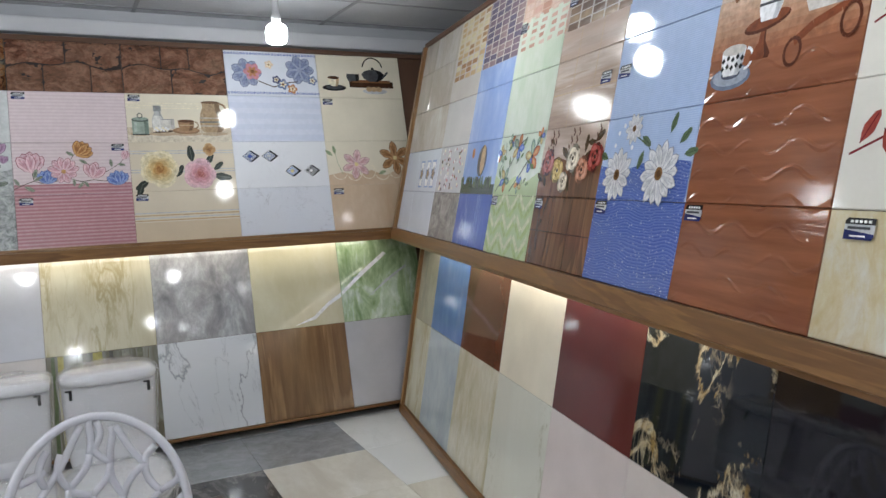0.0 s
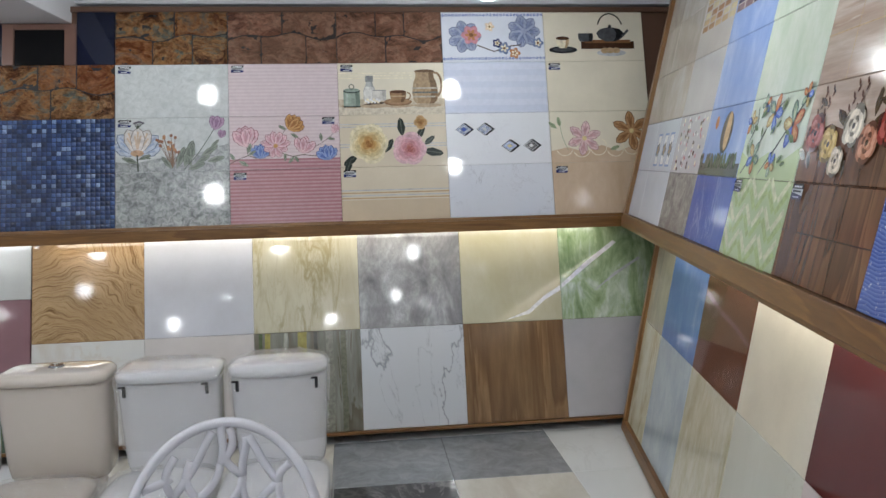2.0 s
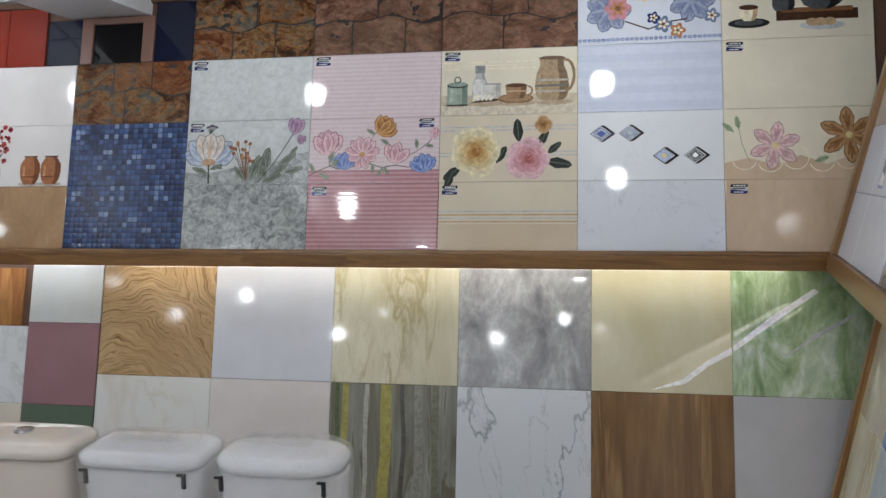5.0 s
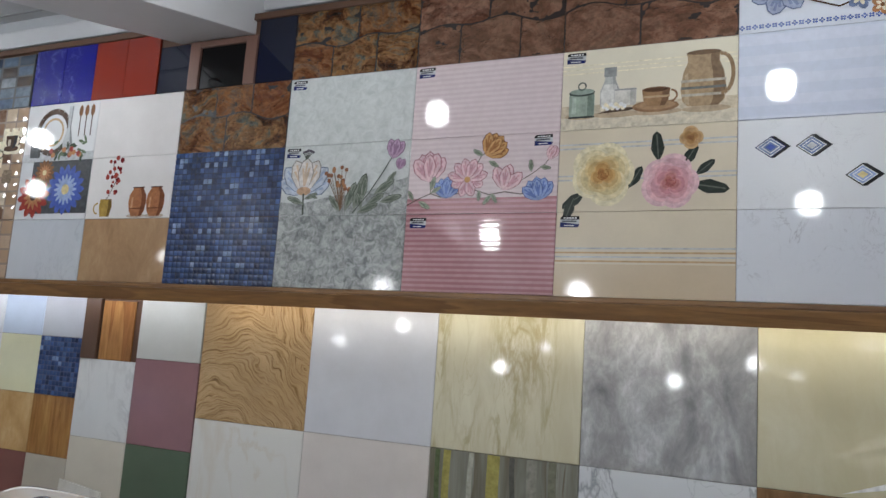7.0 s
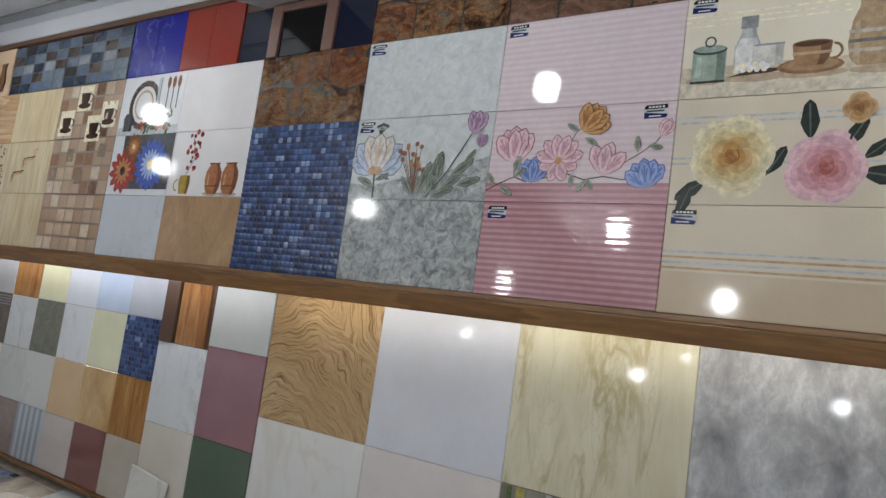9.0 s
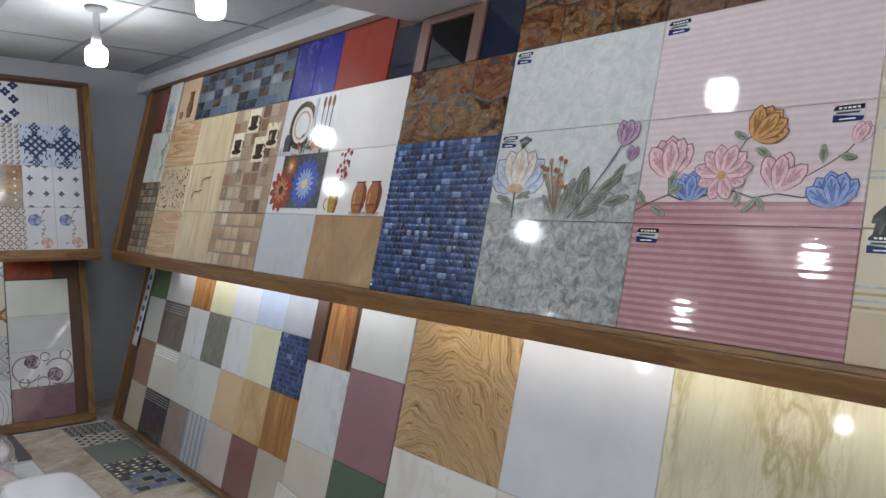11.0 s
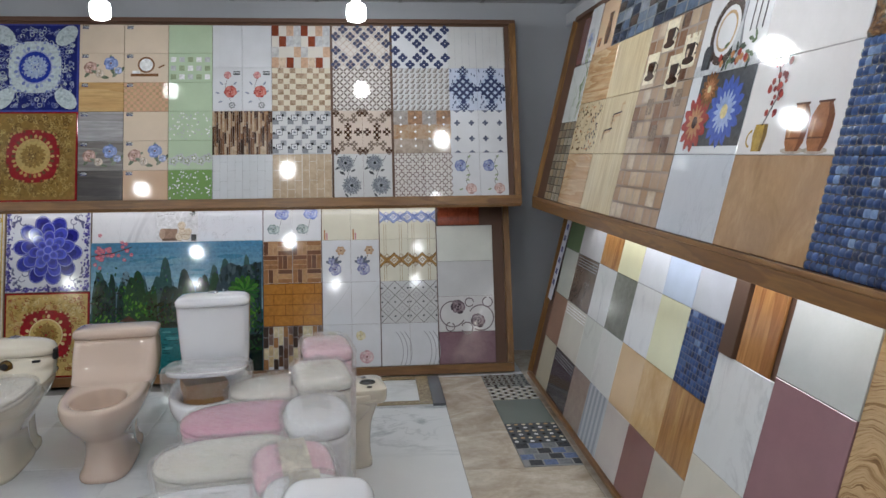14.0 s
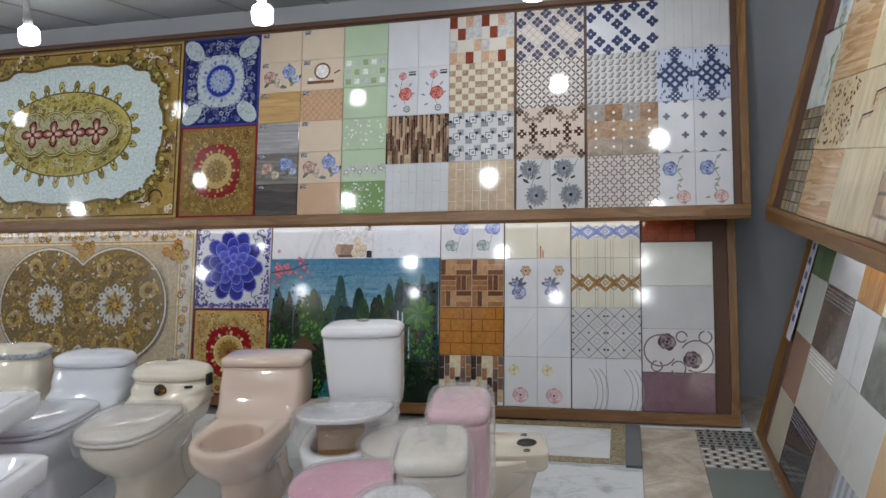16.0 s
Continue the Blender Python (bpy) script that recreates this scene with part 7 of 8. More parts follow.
for rr, n, q, tones in ((0.165, 10, 0.064, ((44, 50, 150), (34, 36, 128))), (0.125, 9, 0.056, ((62, 70, 178), (46, 52, 156))), (0.085, 7, 0.046, ((78, 88, 196), (58, 64, 172))), (0.05, 6, 0.034, ((70, 78, 186), (90, 98, 204)))):
    for k in range(n):
        a = 2 * math.pi * k / n + rr * 7
        x, y, d = rr * math.cos(a), rr * 1.08 * math.sin(a), math.degrees(a)
        p.disc(x, y, q, BEDGE, q * 0.86, 16, d).disc(x, y, q * 0.95, BRIM, q * 0.8, 16, d).disc(x, y, q * 0.88, ik(*tones[k % 2]), q * 0.73, 16, d).disc(x * 0.93, y * 0.93, q * 0.55, ik(*[int(v * 0.8) for v in tones[k % 2]]), q * 0.45, 14, d)
p.disc(0, 0, 0.03, BRIM).disc(0, 0, 0.026, ik(70, 80, 188))
on(t, p)
square_carpet(B_WL, 2.84, 0.0, 0.55, 0.57, CRIM, GLD2, (ik(206, 186, 136), GLD, CRIM), CRIM, GLD2, (GLD, GLD3, CRIM), 6, None)
t = tile(B_WL, 3.4, 0.0, 1.85, 1.14, glaze(lin(176, 158, 128)), name="carpet_tile")
p = Print()
rnd = random.Random(77)
SAND, UMB, PEARL = ik(152, 126, 74), ik(98, 76, 40), ik(192, 184, 172)
OCH, RUST, ASH = ik(176, 140, 56), ik(158, 104, 66), ik(112, 104, 92)
FIELD = ik(172, 156, 130)
p.rect(-0.92, 0.92, -0.56, 0.565, PEARL)
for e, m in ((0.0, OCH), (0.008, PEARL), (0.09, OCH), (0.1, PEARL), (0.112, OCH), (0.118, FIELD)):
    p.rect(-0.91 + e, 0.91 - e, -0.56, 0.555 - e, m)
for k in range(26):
    x = -0.88 + 1.76 * k / 25
    for q in range(3):
        p.flower(x + rnd.uniform(-0.02, 0.02), 0.51 + rnd.uniform(-0.025, 0.025), rnd.uniform(0.016, 0.03), 6, (RUST, OCH, UMB, SAND)[(k + q) % 4], (PEARL, OCH)[q % 2], UMB, 25 * k)
for x in (-0.85, 0.85):
    for k in range(30):
        p.flower(x + rnd.uniform(-0.02, 0.02), rnd.uniform(-0.54, 0.42), rnd.uniform(0.014, 0.028), 6, (RUST, ASH, OCH, UMB)[k % 4], PEARL, UMB, 25 * k)
for cx, cy in ((0.78, 0.4), (0.045, 0.42), (-0.78, 0.4)):
    for k in range(16):
        p.flower(cx + rnd.gauss(0, 0.045), cy + rnd.gauss(0, 0.035), rnd.uniform(0.02, 0.04), 6, (RUST, UMB, SAND, RUST)[k % 4], OCH, UMB, 31 * k)
MEDAL = ((0.325, 0.02), (-0.235, 0.02))
for e, m in ((0.41, ASH), (0.404, PEARL), (0.39, UMB), (0.385, ik(118, 98, 58))):
    for cx, cy in MEDAL:
        p.disc(cx, cy, e, m, n=48)
for cx, cy in MEDAL:
    for k in range(8):
        a = radians(45 * k + 22)
        for rr, q, m in ((0.28, 0.085, UMB), (0.28, 0.078, (ik(166, 146, 98), ik(138, 116, 76))[k % 2]), (0.28, 0.05, SAND), (0.28, 0.03, UMB)):
            p.disc(cx + rr * math.cos(a), cy + rr * math.sin(a), q, m, q * 0.8, 16, 45 * k + 22)
    for k in range(420):
        a, q = rnd.uniform(0, 6.283), rnd.uniform(0.15, 0.38)
        p.leaf(cx + q * math.cos(a), cy + q * math.sin(a), rnd.uniform(0.016, 0.04), rnd.uniform(0, 360), (OCH, SAND, ASH, UMB, OCH, PEARL, ik(96, 88, 58))[k % 7])
        if k % 3 == 0:
            p.arc(cx + q * math.cos(a), cy + q * math.sin(a), 0.018, 40 * k, 40 * k + 230, 0.004, (OCH, PEARL, ASH)[k % 3], 6)
    for k in range(12):
        p.petal(cx, cy, 0.155, 0.085, 30 * k, ASH).petal(cx, cy, 0.15, 0.078, 30 * k, PEARL)
    for k in range(24):
        a = radians(15 * k)
        p.disc(cx + 0.125 * math.cos(a), cy + 0.125 * math.sin(a), 0.01, ASH, n=8)
    for k in range(8):
        p.petal(cx, cy, 0.1, 0.03, 45 * k, ASH).petal(cx, cy, 0.08, 0.035, 45 * k + 22, OCH).petal(cx, cy, 0.05, 0.02, 45 * k + 22, UMB)
    p.disc(cx, cy, 0.02, OCH)
on(t, p)
tile(B_WL, 5.26, 0.0, 0.7, 1.14, glaze(lin(170, 150, 118)), name="carpet_tile")

# ---------------------------------------------------------------- sanitary ware


def loft(bm, rings, n=32, mat=0, cap0=True, cap1=True):
    """Rounded shell through rings (height, back x, front x, half width, squareness, [rear squareness])."""
    loops = []
    for z, x0, x1, w, e, *r in rings:
        cx, hl, er = (x0 + x1) / 2, (x1 - x0) / 2, r[0] if r else e
        lp = []
        for k in range(n):
            a = 2 * math.pi * k / n
            c, s = math.cos(a), math.sin(a)
            q = e if c >= 0 else er
            x = cx + hl * math.copysign(abs(c) ** (2 / q), c)
            y = w * math.copysign(abs(s) ** (2 / q), s)
            lp.append(bm.verts.new((x, y, z)))
        loops.append(lp)
    for a, b in zip(loops, loops[1:]):
        for k in range(n):
            j = (k + 1) % n
            f = bm.faces.new((a[k], a[j], b[j], b[k]))
            f.smooth, f.material_index = True, mat
    for flag, lp, rev in ((cap0, loops[0], True), (cap1, loops[-1], False)):
        if flag:
            f = bm.faces.new(list(reversed(lp)) if rev else lp)
            f.smooth, f.material_index = not rev, mat
    return bm


CHROME = gloss(lin(196, 198, 202), 0.12, 1.0)
DARKBITS = gloss(lin(24, 24, 26), 0.4)
FILM = film_wrap()


def smooth(rings, k=4):
    """More rings along the same silhouette, rounded between the given ones."""
    out = []
    pad = [rings[0]] + list(rings) + [rings[-1]]
    for a, b, c, d in zip(pad, pad[1:], pad[2:], pad[3:]):
        for i in range(k):
            f = i / k
            out.append(tuple(0.5 * (2 * q + (r - p) * f + (2 * p - 5 * q + 4 * r - w) * f * f + (3 * q - p - 3 * r + w) * f ** 3) for p, q, r, w in zip(a, b, c, d)))
    return out + [rings[-1]]


def crumple(bm, deep, seed):
    """Press folds and creases of stretched film into a shell."""
    bm.normal_update()
    for v in bm.verts:
        q = v.co * 11 + Vector((seed, 0, 0))
        ridge = 1 - 2 * abs(noise.noise(Vector((q.x * 1.3, q.y * 1.3, q.z * 0.7))))
        fine = 1 - 2 * abs(noise.noise(q * 2.9))
        v.co += v.normal * deep * (1.1 * ridge + 0.8 * fine + 0.1)
    return bm


def toilet(label, m, col, lid_col=None, tank_h=0.7, tank_w=0.2, two_piece=False, open_bowl=False, tank_e=4.0, lid_dome=0.0, wrap_tank=0.0, wrap_lid=0.0, straps=False, length=0.7, button=True, pins=False, group="", tank=True):
    """A toilet facing local +x: pedestal and bowl, cistern and its lid, seat lid, flush button, film where it is wrapped."""
    t = thing("toilet", label, "toilet", m, group)
    c, L = ceramic(col), length
    lc = ceramic(lid_col or col)
    bm = bmesh.new()
    f = L - 0.7
    rings = [(0.0, 0.16, L - 0.135, 0.118, 3.2), (0.018, 0.155, L - 0.13, 0.12, 3.2), (0.05, 0.17, L - 0.155, 0.106, 3.0), (0.12, 0.17, L - 0.185, 0.098, 2.8), (0.18, 0.15, L - 0.165, 0.108, 2.6), (0.23, 0.1, L - 0.105, 0.138, 2.5), (0.28, 0.05, L - 0.045, 0.169, 2.4), (0.325, 0.02, L - 0.01, 0.188, 2.4), (0.36, 0.01, L, 0.192, 2.4), (0.382, 0.012, L - 0.002, 0.19, 2.4)]
    rings = smooth(rings, 3)
    if open_bowl:
        rings += [(0.392, 0.02, L - 0.012, 0.182, 2.4), (0.394, 0.05, L - 0.03, 0.164, 2.4), (0.392, 0.3 + f, L - 0.058, 0.13, 2.1), (0.38, 0.305 + f, L - 0.066, 0.122, 2.1), (0.33, 0.3 + f, L - 0.07, 0.118, 2.1), (0.25, 0.31 + f, L - 0.12, 0.09, 2.1), (0.18, 0.36 + f, L - 0.24, 0.04, 2.0)]
    loft(bm, rings, 48)
    part("bowl", bm, c, t)
    bm = bmesh.new()
    loft(bm, smooth([(0.0, 0.06, 0.36, 0.105, 4.0), (0.03, 0.06, 0.35, 0.102, 4.0), (0.06, 0.065, 0.33, 0.085, 3.4), (0.2, 0.06, 0.32, 0.085, 3.2), (0.3, 0.03, 0.34, 0.12, 3.2), (0.355, 0.014, 0.36, 0.165, 3.2)], 3), 32)
    part("trapway", bm, c, t)
    for y in (-0.1, 0.1):
        part("bolt_cap", lathe(bmesh.new(), [(0.012, 0), (0.012, 0.006), (0.007, 0.013), (0, 0.014)], 12, 0, 0.028, 0.27, y * 0.92), c, t)
    if tank and two_piece:
        bm = bmesh.new()
        loft(bm, smooth([(0.388, 0.012, 0.165, tank_w * 0.84, tank_e), (0.41, 0.004, 0.178, tank_w * 0.9, tank_e), (0.5, 0.001, 0.187, tank_w * 0.95, tank_e), (tank_h - 0.06, 0.0, 0.195, tank_w, tank_e), (tank_h - 0.046, 0.0, 0.195, tank_w, tank_e)], 3), 48)
        part("cistern", bm, c, t)
    elif tank:
        h = tank_h - 0.38
        bm = bmesh.new()
        loft(bm, smooth([(0.3, 0.0, 0.33 + f * 0.6, 0.165, 2.8), (0.36, 0.0, 0.34 + f * 0.6, 0.194, 3.2), (0.39, 0.0, 0.325 + f * 0.6, tank_w - 0.008, 3.6), (0.38 + 0.12 * h, 0.0, 0.285 + f * 0.4, tank_w - 0.003, 4.2), (0.38 + 0.3 * h, 0.0, 0.252 + f * 0.25, tank_w, tank_e * 0.8), (0.38 + 0.5 * h, 0.0, 0.234 + f * 0.1, tank_w - 0.001, tank_e), (tank_h - 0.06, 0.0, 0.21, tank_w - 0.007, tank_e), (tank_h - 0.047, 0.0, 0.208, tank_w - 0.008, tank_e)], 4), 48)
        part("cistern", bm, c, t)
    if tank:
        bm = bmesh.new()
        k = 0.004 if two_piece else 0.001
        loft(bm, [(tank_h - 0.042, 0.004, 0.203, tank_w - 0.006, tank_e), (tank_h - 0.037, -k, 0.207 + k, tank_w + k, tank_e), (tank_h - 0.014, -k, 0.207 + k, tank_w + k, tank_e)] + smooth([(tank_h - 0.006, 0.001, 0.203, tank_w - 0.003, tank_e), (tank_h + lid_dome * 0.35, 0.015, 0.195, tank_w - 0.02, tank_e), (tank_h + lid_dome * 0.8, 0.04, 0.17, tank_w - 0.07, tank_e * 0.75), (tank_h + lid_dome, 0.075, 0.13, tank_w * 0.25, 2.4)], 3), 48)
        part("cistern_lid", bm, c, t)
        if button:
            part("flush_button", lathe(bmesh.new(), [(0.029, 0), (0.029, 0.006), (0.024, 0.009), (0.016, 0.007), (0, 0.008)], 20, 0, tank_h + lid_dome - 0.002, 0.1), CHROME, t, "chrome flush button")
        if pins:
            for y in (-tank_w * 0.8, tank_w * 0.8):
                bm = bmesh.new()
                box(bm, 0.199, 0.207, y - 0.006, y + 0.006, tank_h - 0.09, tank_h - 0.047, 0, 0.002)
                box(bm, 0.199, 0.207, y - 0.02, y + 0.006, tank_h - 0.055, tank_h - 0.047, 0, 0.002)
                part("clip", bm, DARKBITS, t, "black lid clip")
    else:
        bm = bmesh.new()
        loft(bm, smooth([(0.33, 0.0, 0.25, 0.12, 6.0), (0.345, -0.01, 0.25, 0.128, 6.0), (0.395, -0.012, 0.25, 0.13, 7.0), (0.404, -0.008, 0.245, 0.126, 7.0)], 3), 48)
        part("deck", bm, c, t)
        # Inlet and bolt holes are flat discs, their inner shade put in as dark colour.
        for x, y, r in ((0.07, 0.0, 0.034), (0.075, 0.085, 0.012), (0.075, -0.085, 0.012)):
            part("inlet", lathe(bmesh.new(), [(r * 1.2, 0), (r * 1.15, 0.003), (r, 0.002), (r * 0.97, -0.001), (0, -0.001)], 20, 0, 0.4055, x, y), DARKBITS if r > 0.02 else gloss(lin(90, 84, 78), 0.4), t)
    s0 = 0.215 + f
    if not open_bowl:
        bm = bmesh.new()
        loft(bm, [(0.389, s0 + 0.01, L - 0.004, 0.186, 2.35, 5.0), (0.395, s0, L + 0.004, 0.193, 2.35, 5.0), (0.407, s0, L + 0.004, 0.193, 2.35, 5.0), (0.41, s0 + 0.004, L - 0.001, 0.189, 2.35, 5.0)], 48)
        part("seat", bm, lc, t)
        bm = bmesh.new()
        loft(bm, smooth([(0.413, s0 + 0.002, L, 0.189, 2.35, 5.0), (0.42, s0 - 0.002, L + 0.004, 0.193, 2.35, 5.0), (0.432, s0 + 0.004, L - 0.003, 0.186, 2.35, 5.0), (0.442, s0 + 0.03, L - 0.04, 0.155, 2.3, 4.0), (0.448, s0 + 0.11, L - 0.14, 0.07, 2.2, 3.0)], 3), 48)
        part("seat_lid", bm, lc, t)
        for y in (-0.075, 0.075):
            part("hinge", slab(s0 - 0.03, s0 + 0.012, y - 0.018, y + 0.018, 0.392, 0.418, 0.006), lc, t)
    if wrap_tank:
        bm = bmesh.new()
        w = tank_w + 0.006
        loft(bm, smooth([(tank_h - 0.3, -0.006, 0.2, w - 0.012, tank_e), (tank_h - 0.18, -0.007, 0.205, w - 0.006, tank_e), (tank_h - 0.06, -0.009, 0.213, w + 0.002, tank_e), (tank_h - 0.015, -0.009, 0.213, w + 0.002, tank_e), (tank_h + 0.004 + lid_dome * 0.5, 0.006, 0.2, w - 0.018, tank_e), (tank_h + 0.008 + lid_dome, 0.05, 0.15, w - 0.07, 2.8), (tank_h + 0.01 + lid_dome, 0.08, 0.12, w * 0.2, 2.2)], 5), 110, 0, False, True)
        crumple(bm, wrap_tank, len(label))
        part("plastic_film", bm, FILM, t, "crumpled clear plastic film")
        bm = bmesh.new()
        z = tank_h + lid_dome + 0.012
        rows = [[bm.verts.new((0.06 + 0.045 * i + 0.008 * noise.noise(Vector((j * 0.9, i, len(label)))), (j / 9 - 0.5) * tank_w * 1.1, z + (0.0, 0.022, 0.006)[i] + 0.008 * noise.noise(Vector((j * 0.7, i * 3, 2))))) for j in range(10)] for i in range(3)]
        for r0, r1 in zip(rows, rows[1:]):
            for j in range(9):
                bm.faces.new((r0[j], r1[j], r1[j + 1], r0[j + 1])).smooth = True
        part("film_fold", bm, FILM, t, "folded ends of the film")
    if wrap_lid:
        bm = bmesh.new()
        loft(bm, smooth([(0.345, s0 - 0.01, L + 0.004, 0.193, 2.35, 5.0), (0.39, s0 - 0.01, L + 0.012, 0.2, 2.35, 5.0), (0.43, s0 - 0.006, L + 0.008, 0.196, 2.35, 5.0), (0.448, s0 + 0.03, L - 0.04, 0.155, 2.3, 4.0), (0.453, s0 + 0.1, L - 0.14, 0.08, 2.3, 3.0)], 6), 110, 0, False, True)
        crumple(bm, wrap_lid, 5 + len(label))
        part("plastic_film", bm, FILM, t, "clear plastic film round the seat")
    if straps:
        bm = bmesh.new()
        z = tank_h + lid_dome + 0.011
        pts = [(-tank_w - 0.016, tank_h - 0.2), (-tank_w - 0.018, tank_h - 0.02), (-tank_w * 0.8, z - 0.002), (0, z + 0.004), (tank_w * 0.8, z - 0.002), (tank_w + 0.018, tank_h - 0.02), (tank_w + 0.016, tank_h - 0.2)]
        rows = [[bm.verts.new((x, y, h + dz)) for x in (0.062, 0.1, 0.138)] for dz in (0.0, 0.002) for y, h in pts]
        for a, b in zip(rows[7:], rows[8:]):
            for i in range(2):
                bm.faces.new((a[i], b[i], b[i + 1], a[i + 1])).smooth = True
        for a, b in zip(rows[:6], rows[1:7]):
            for i in range(2):
                bm.faces.new((a[i], a[i + 1], b[i + 1], b[i])).smooth = True
        part("tape", bm, gloss(lin(206, 198, 184), 0.22), t, "wide cream packing tape")
    return t


WHT, OFF = lin(226, 226, 230), lin(220, 215, 206)
BGE, CRM, PNK, ROSE = lin(206, 184, 168), lin(216, 207, 190), lin(222, 182, 194), lin(218, 160, 182)
G1, G2, G3 = "toilets along the north wall", "one-piece toilets before the carpet tiles", "wrapped toilets in a row"
# north row, facing south, camera side
for x, col, lab, dome, w, e in ((-2.045, WHT, "white two-piece toilet with a bowed, film-wrapped cistern", 0.012, 0.185, 3.0), (-2.455, WHT, "white two-piece toilet with a square film-wrapped cistern", 0.006, 0.188, 5.0)):
    toilet(lab, pose(x, -1.12, 0, 0, 0, -90), col, None, 0.8, w, True, False, e, dome, 0.003, 0.006, False, 0.7, False, True, G1)
toilet("pale beige two-piece toilet with a chrome push button", pose(-2.875, -1.12, 0, 0, 0, -90), lin(206, 196, 186), None, 0.81, 0.2, True, False, 5.0, 0.008, 0.0, 0.005, False, 0.72, True, False, G1)
toilet("white two-piece toilet with a tapering cistern", pose(-3.3, -1.13, 0, 0, 0, -90), WHT, None, 0.79, 0.19, True, False, 4.5, 0.008, 0.0, 0.005, False, 0.7, False, True, G1)
# west row, facing east
white_open = toilet("white two-piece toilet with its film-wrapped lid raised on a carton", pose(-5.97, -2.01, 0, 0, 0, 6), WHT, None, 0.785, 0.19, True, True, 5.0, 0.018, 0.0, 0.0, False, 0.8, True, False, G2)
beige = toilet("glossy beige one-piece toilet with an open rim", pose(-5.95, -2.515, 0, 0, 0, 6), BGE, None, 0.635, 0.212, False, True, 6.0, 0.012, 0.0, 0.0, False, 0.8, False, False, G2)
# Hinge holes are solid discs; a darker colour stands for the shade inside.
for y in (-0.06, 0.06):
    part("hinge_hole", lathe(bmesh.new(), [(0.009, 0), (0.009, 0.002), (0, 0.002)], 12, 0, 0.3935, 0.345, y), gloss(lin(110, 92, 80), 0.4), beige)
cream = toilet("cream one-piece toilet with a domed cistern and gold knob", pose(-5.95, -3.05, 0, 0, 0, 6), CRM, OFF, 0.545, 0.205, False, False, 2.8, 0.045, 0.0, 0.006, False, 0.8, True, False, G2)
part("knob", lathe(bmesh.new(), [(0.03, 0), (0.034, 0.006), (0.024, 0.012), (0.02, 0.026), (0.01, 0.031), (0, 0.032)], 20), gloss(lin(120, 96, 58), 0.2, 1.0), cream, "gold and black round knob", pose(0.238, 0.0, 0.47, 0, 80, 0))
part("knob_cap", lathe(bmesh.new(), [(0.017, 0), (0.017, 0.004), (0, 0.006)], 16), DARKBITS, cream, "", pose(0.268, 0.0, 0.476, 0, 80, 0))
part("badge", slab(0.0, 0.006, -0.02, 0.02, -0.007, 0.007, 0.002), DARKBITS, cream, "small black badge", pose(0.213, 0.135, 0.483, 0, -10, 18))
part("side_lever", slab(0.0, 0.05, 0.0, 0.02, -0.03, 0.03, 0.008), DARKBITS, cream, "black side lever", pose(0.1, 0.194, 0.5))
part("plate", slab(0.0, 0.005, -0.032, 0.032, -0.022, 0.022, 0.002), DARKBITS, cream, "black and gold plate on the foot", pose(0.646, 0.0, 0.05, 0, -28, 0))
part("plate_band", slab(0.005, 0.007, -0.028, 0.028, -0.018, -0.004, 0.001), gloss(lin(168, 138, 76), 0.25, 0.8), cream, "gold band", pose(0.646, 0.0, 0.05, 0, -28, 0))
toilet("white one-piece toilet with a sloping lid", pose(-5.97, -3.52, 0, 0, 0, 5), lin(212, 214, 222), None, 0.6, 0.212, False, False, 3.6, 0.035, 0.0, 0.0, False, 0.8, True, False, G2)
floral = toilet("cream one-piece toilet with a blue floral band", pose(-5.95, -4.02, 0, 0, 0, 4), CRM, None, 0.64, 0.205, False, False, 3.4, 0.02, 0.0, 0.0, False, 0.78, True, False, G2)
bm = bmesh.new()
loft(bm, [(0.597, -0.003, 0.212, 0.209, 3.4), (0.605, -0.004, 0.213, 0.21, 3.4), (0.622, -0.004, 0.213, 0.21, 3.4), (0.626, -0.002, 0.211, 0.208, 3.4)], 48, 0, False, False)
part("painted_band", bm, mottled(lin(96, 112, 140), lin(196, 198, 190), 50), floral, "band painted with blue flowers")
# raised wrapped lid and carton on the open white bowl
bm = bmesh.new()
loft(bm, smooth([(0.0, 0.0, 0.49, 0.186, 2.35, 5.0), (0.012, -0.004, 0.495, 0.19, 2.35, 5.0), (0.02, 0.01, 0.48, 0.18, 2.35, 5.0), (0.024, 0.1, 0.34, 0.08, 2.3, 3.0)], 3), 48)
PROP = pose(0.27, 0, 0.445, 0, -9, 0)
part("seat_lid", bm, ceramic(WHT), white_open, "white lid propped up on the carton", PROP)
bm = bmesh.new()
loft(bm, smooth([(-0.09, 0.04, 0.5, 0.185, 2.35, 4.0), (-0.04, 0.0, 0.515, 0.2, 2.35, 5.0), (0.0, -0.01, 0.51, 0.2, 2.35, 5.0), (0.026, 0.0, 0.49, 0.19, 2.35, 5.0), (0.034, 0.1, 0.34, 0.08, 2.3, 3.0)], 6), 110, 0, False, True)
crumple(bm, 0.008, 9)
part("plastic_film", bm, FILM, white_open, "clear plastic film hanging from the lid", PROP)
ct = thing("carton", "small brown cardboard carton inside the toilet bowl", "box", pose(-5.44, -1.97, 0.335, 0, 0, 24))
part("body", slab(-0.085, 0.085, -0.1, 0.1, 0.0, 0.115, 0.003), mottled(lin(158, 116, 70), lin(176, 134, 86), 30, 0.0, 0.6), ct)
part("flap", slab(-0.087, 0.087, -0.101, 0.0, 0.1152, 0.118, 0.001), mottled(lin(166, 124, 78), lin(180, 140, 92), 30, 0.0, 0.6), ct)
part("tape", slab(0.0852, 0.0862, -0.02, 0.02, 0.0, 0.114), gloss(lin(176, 140, 96), 0.25), ct)
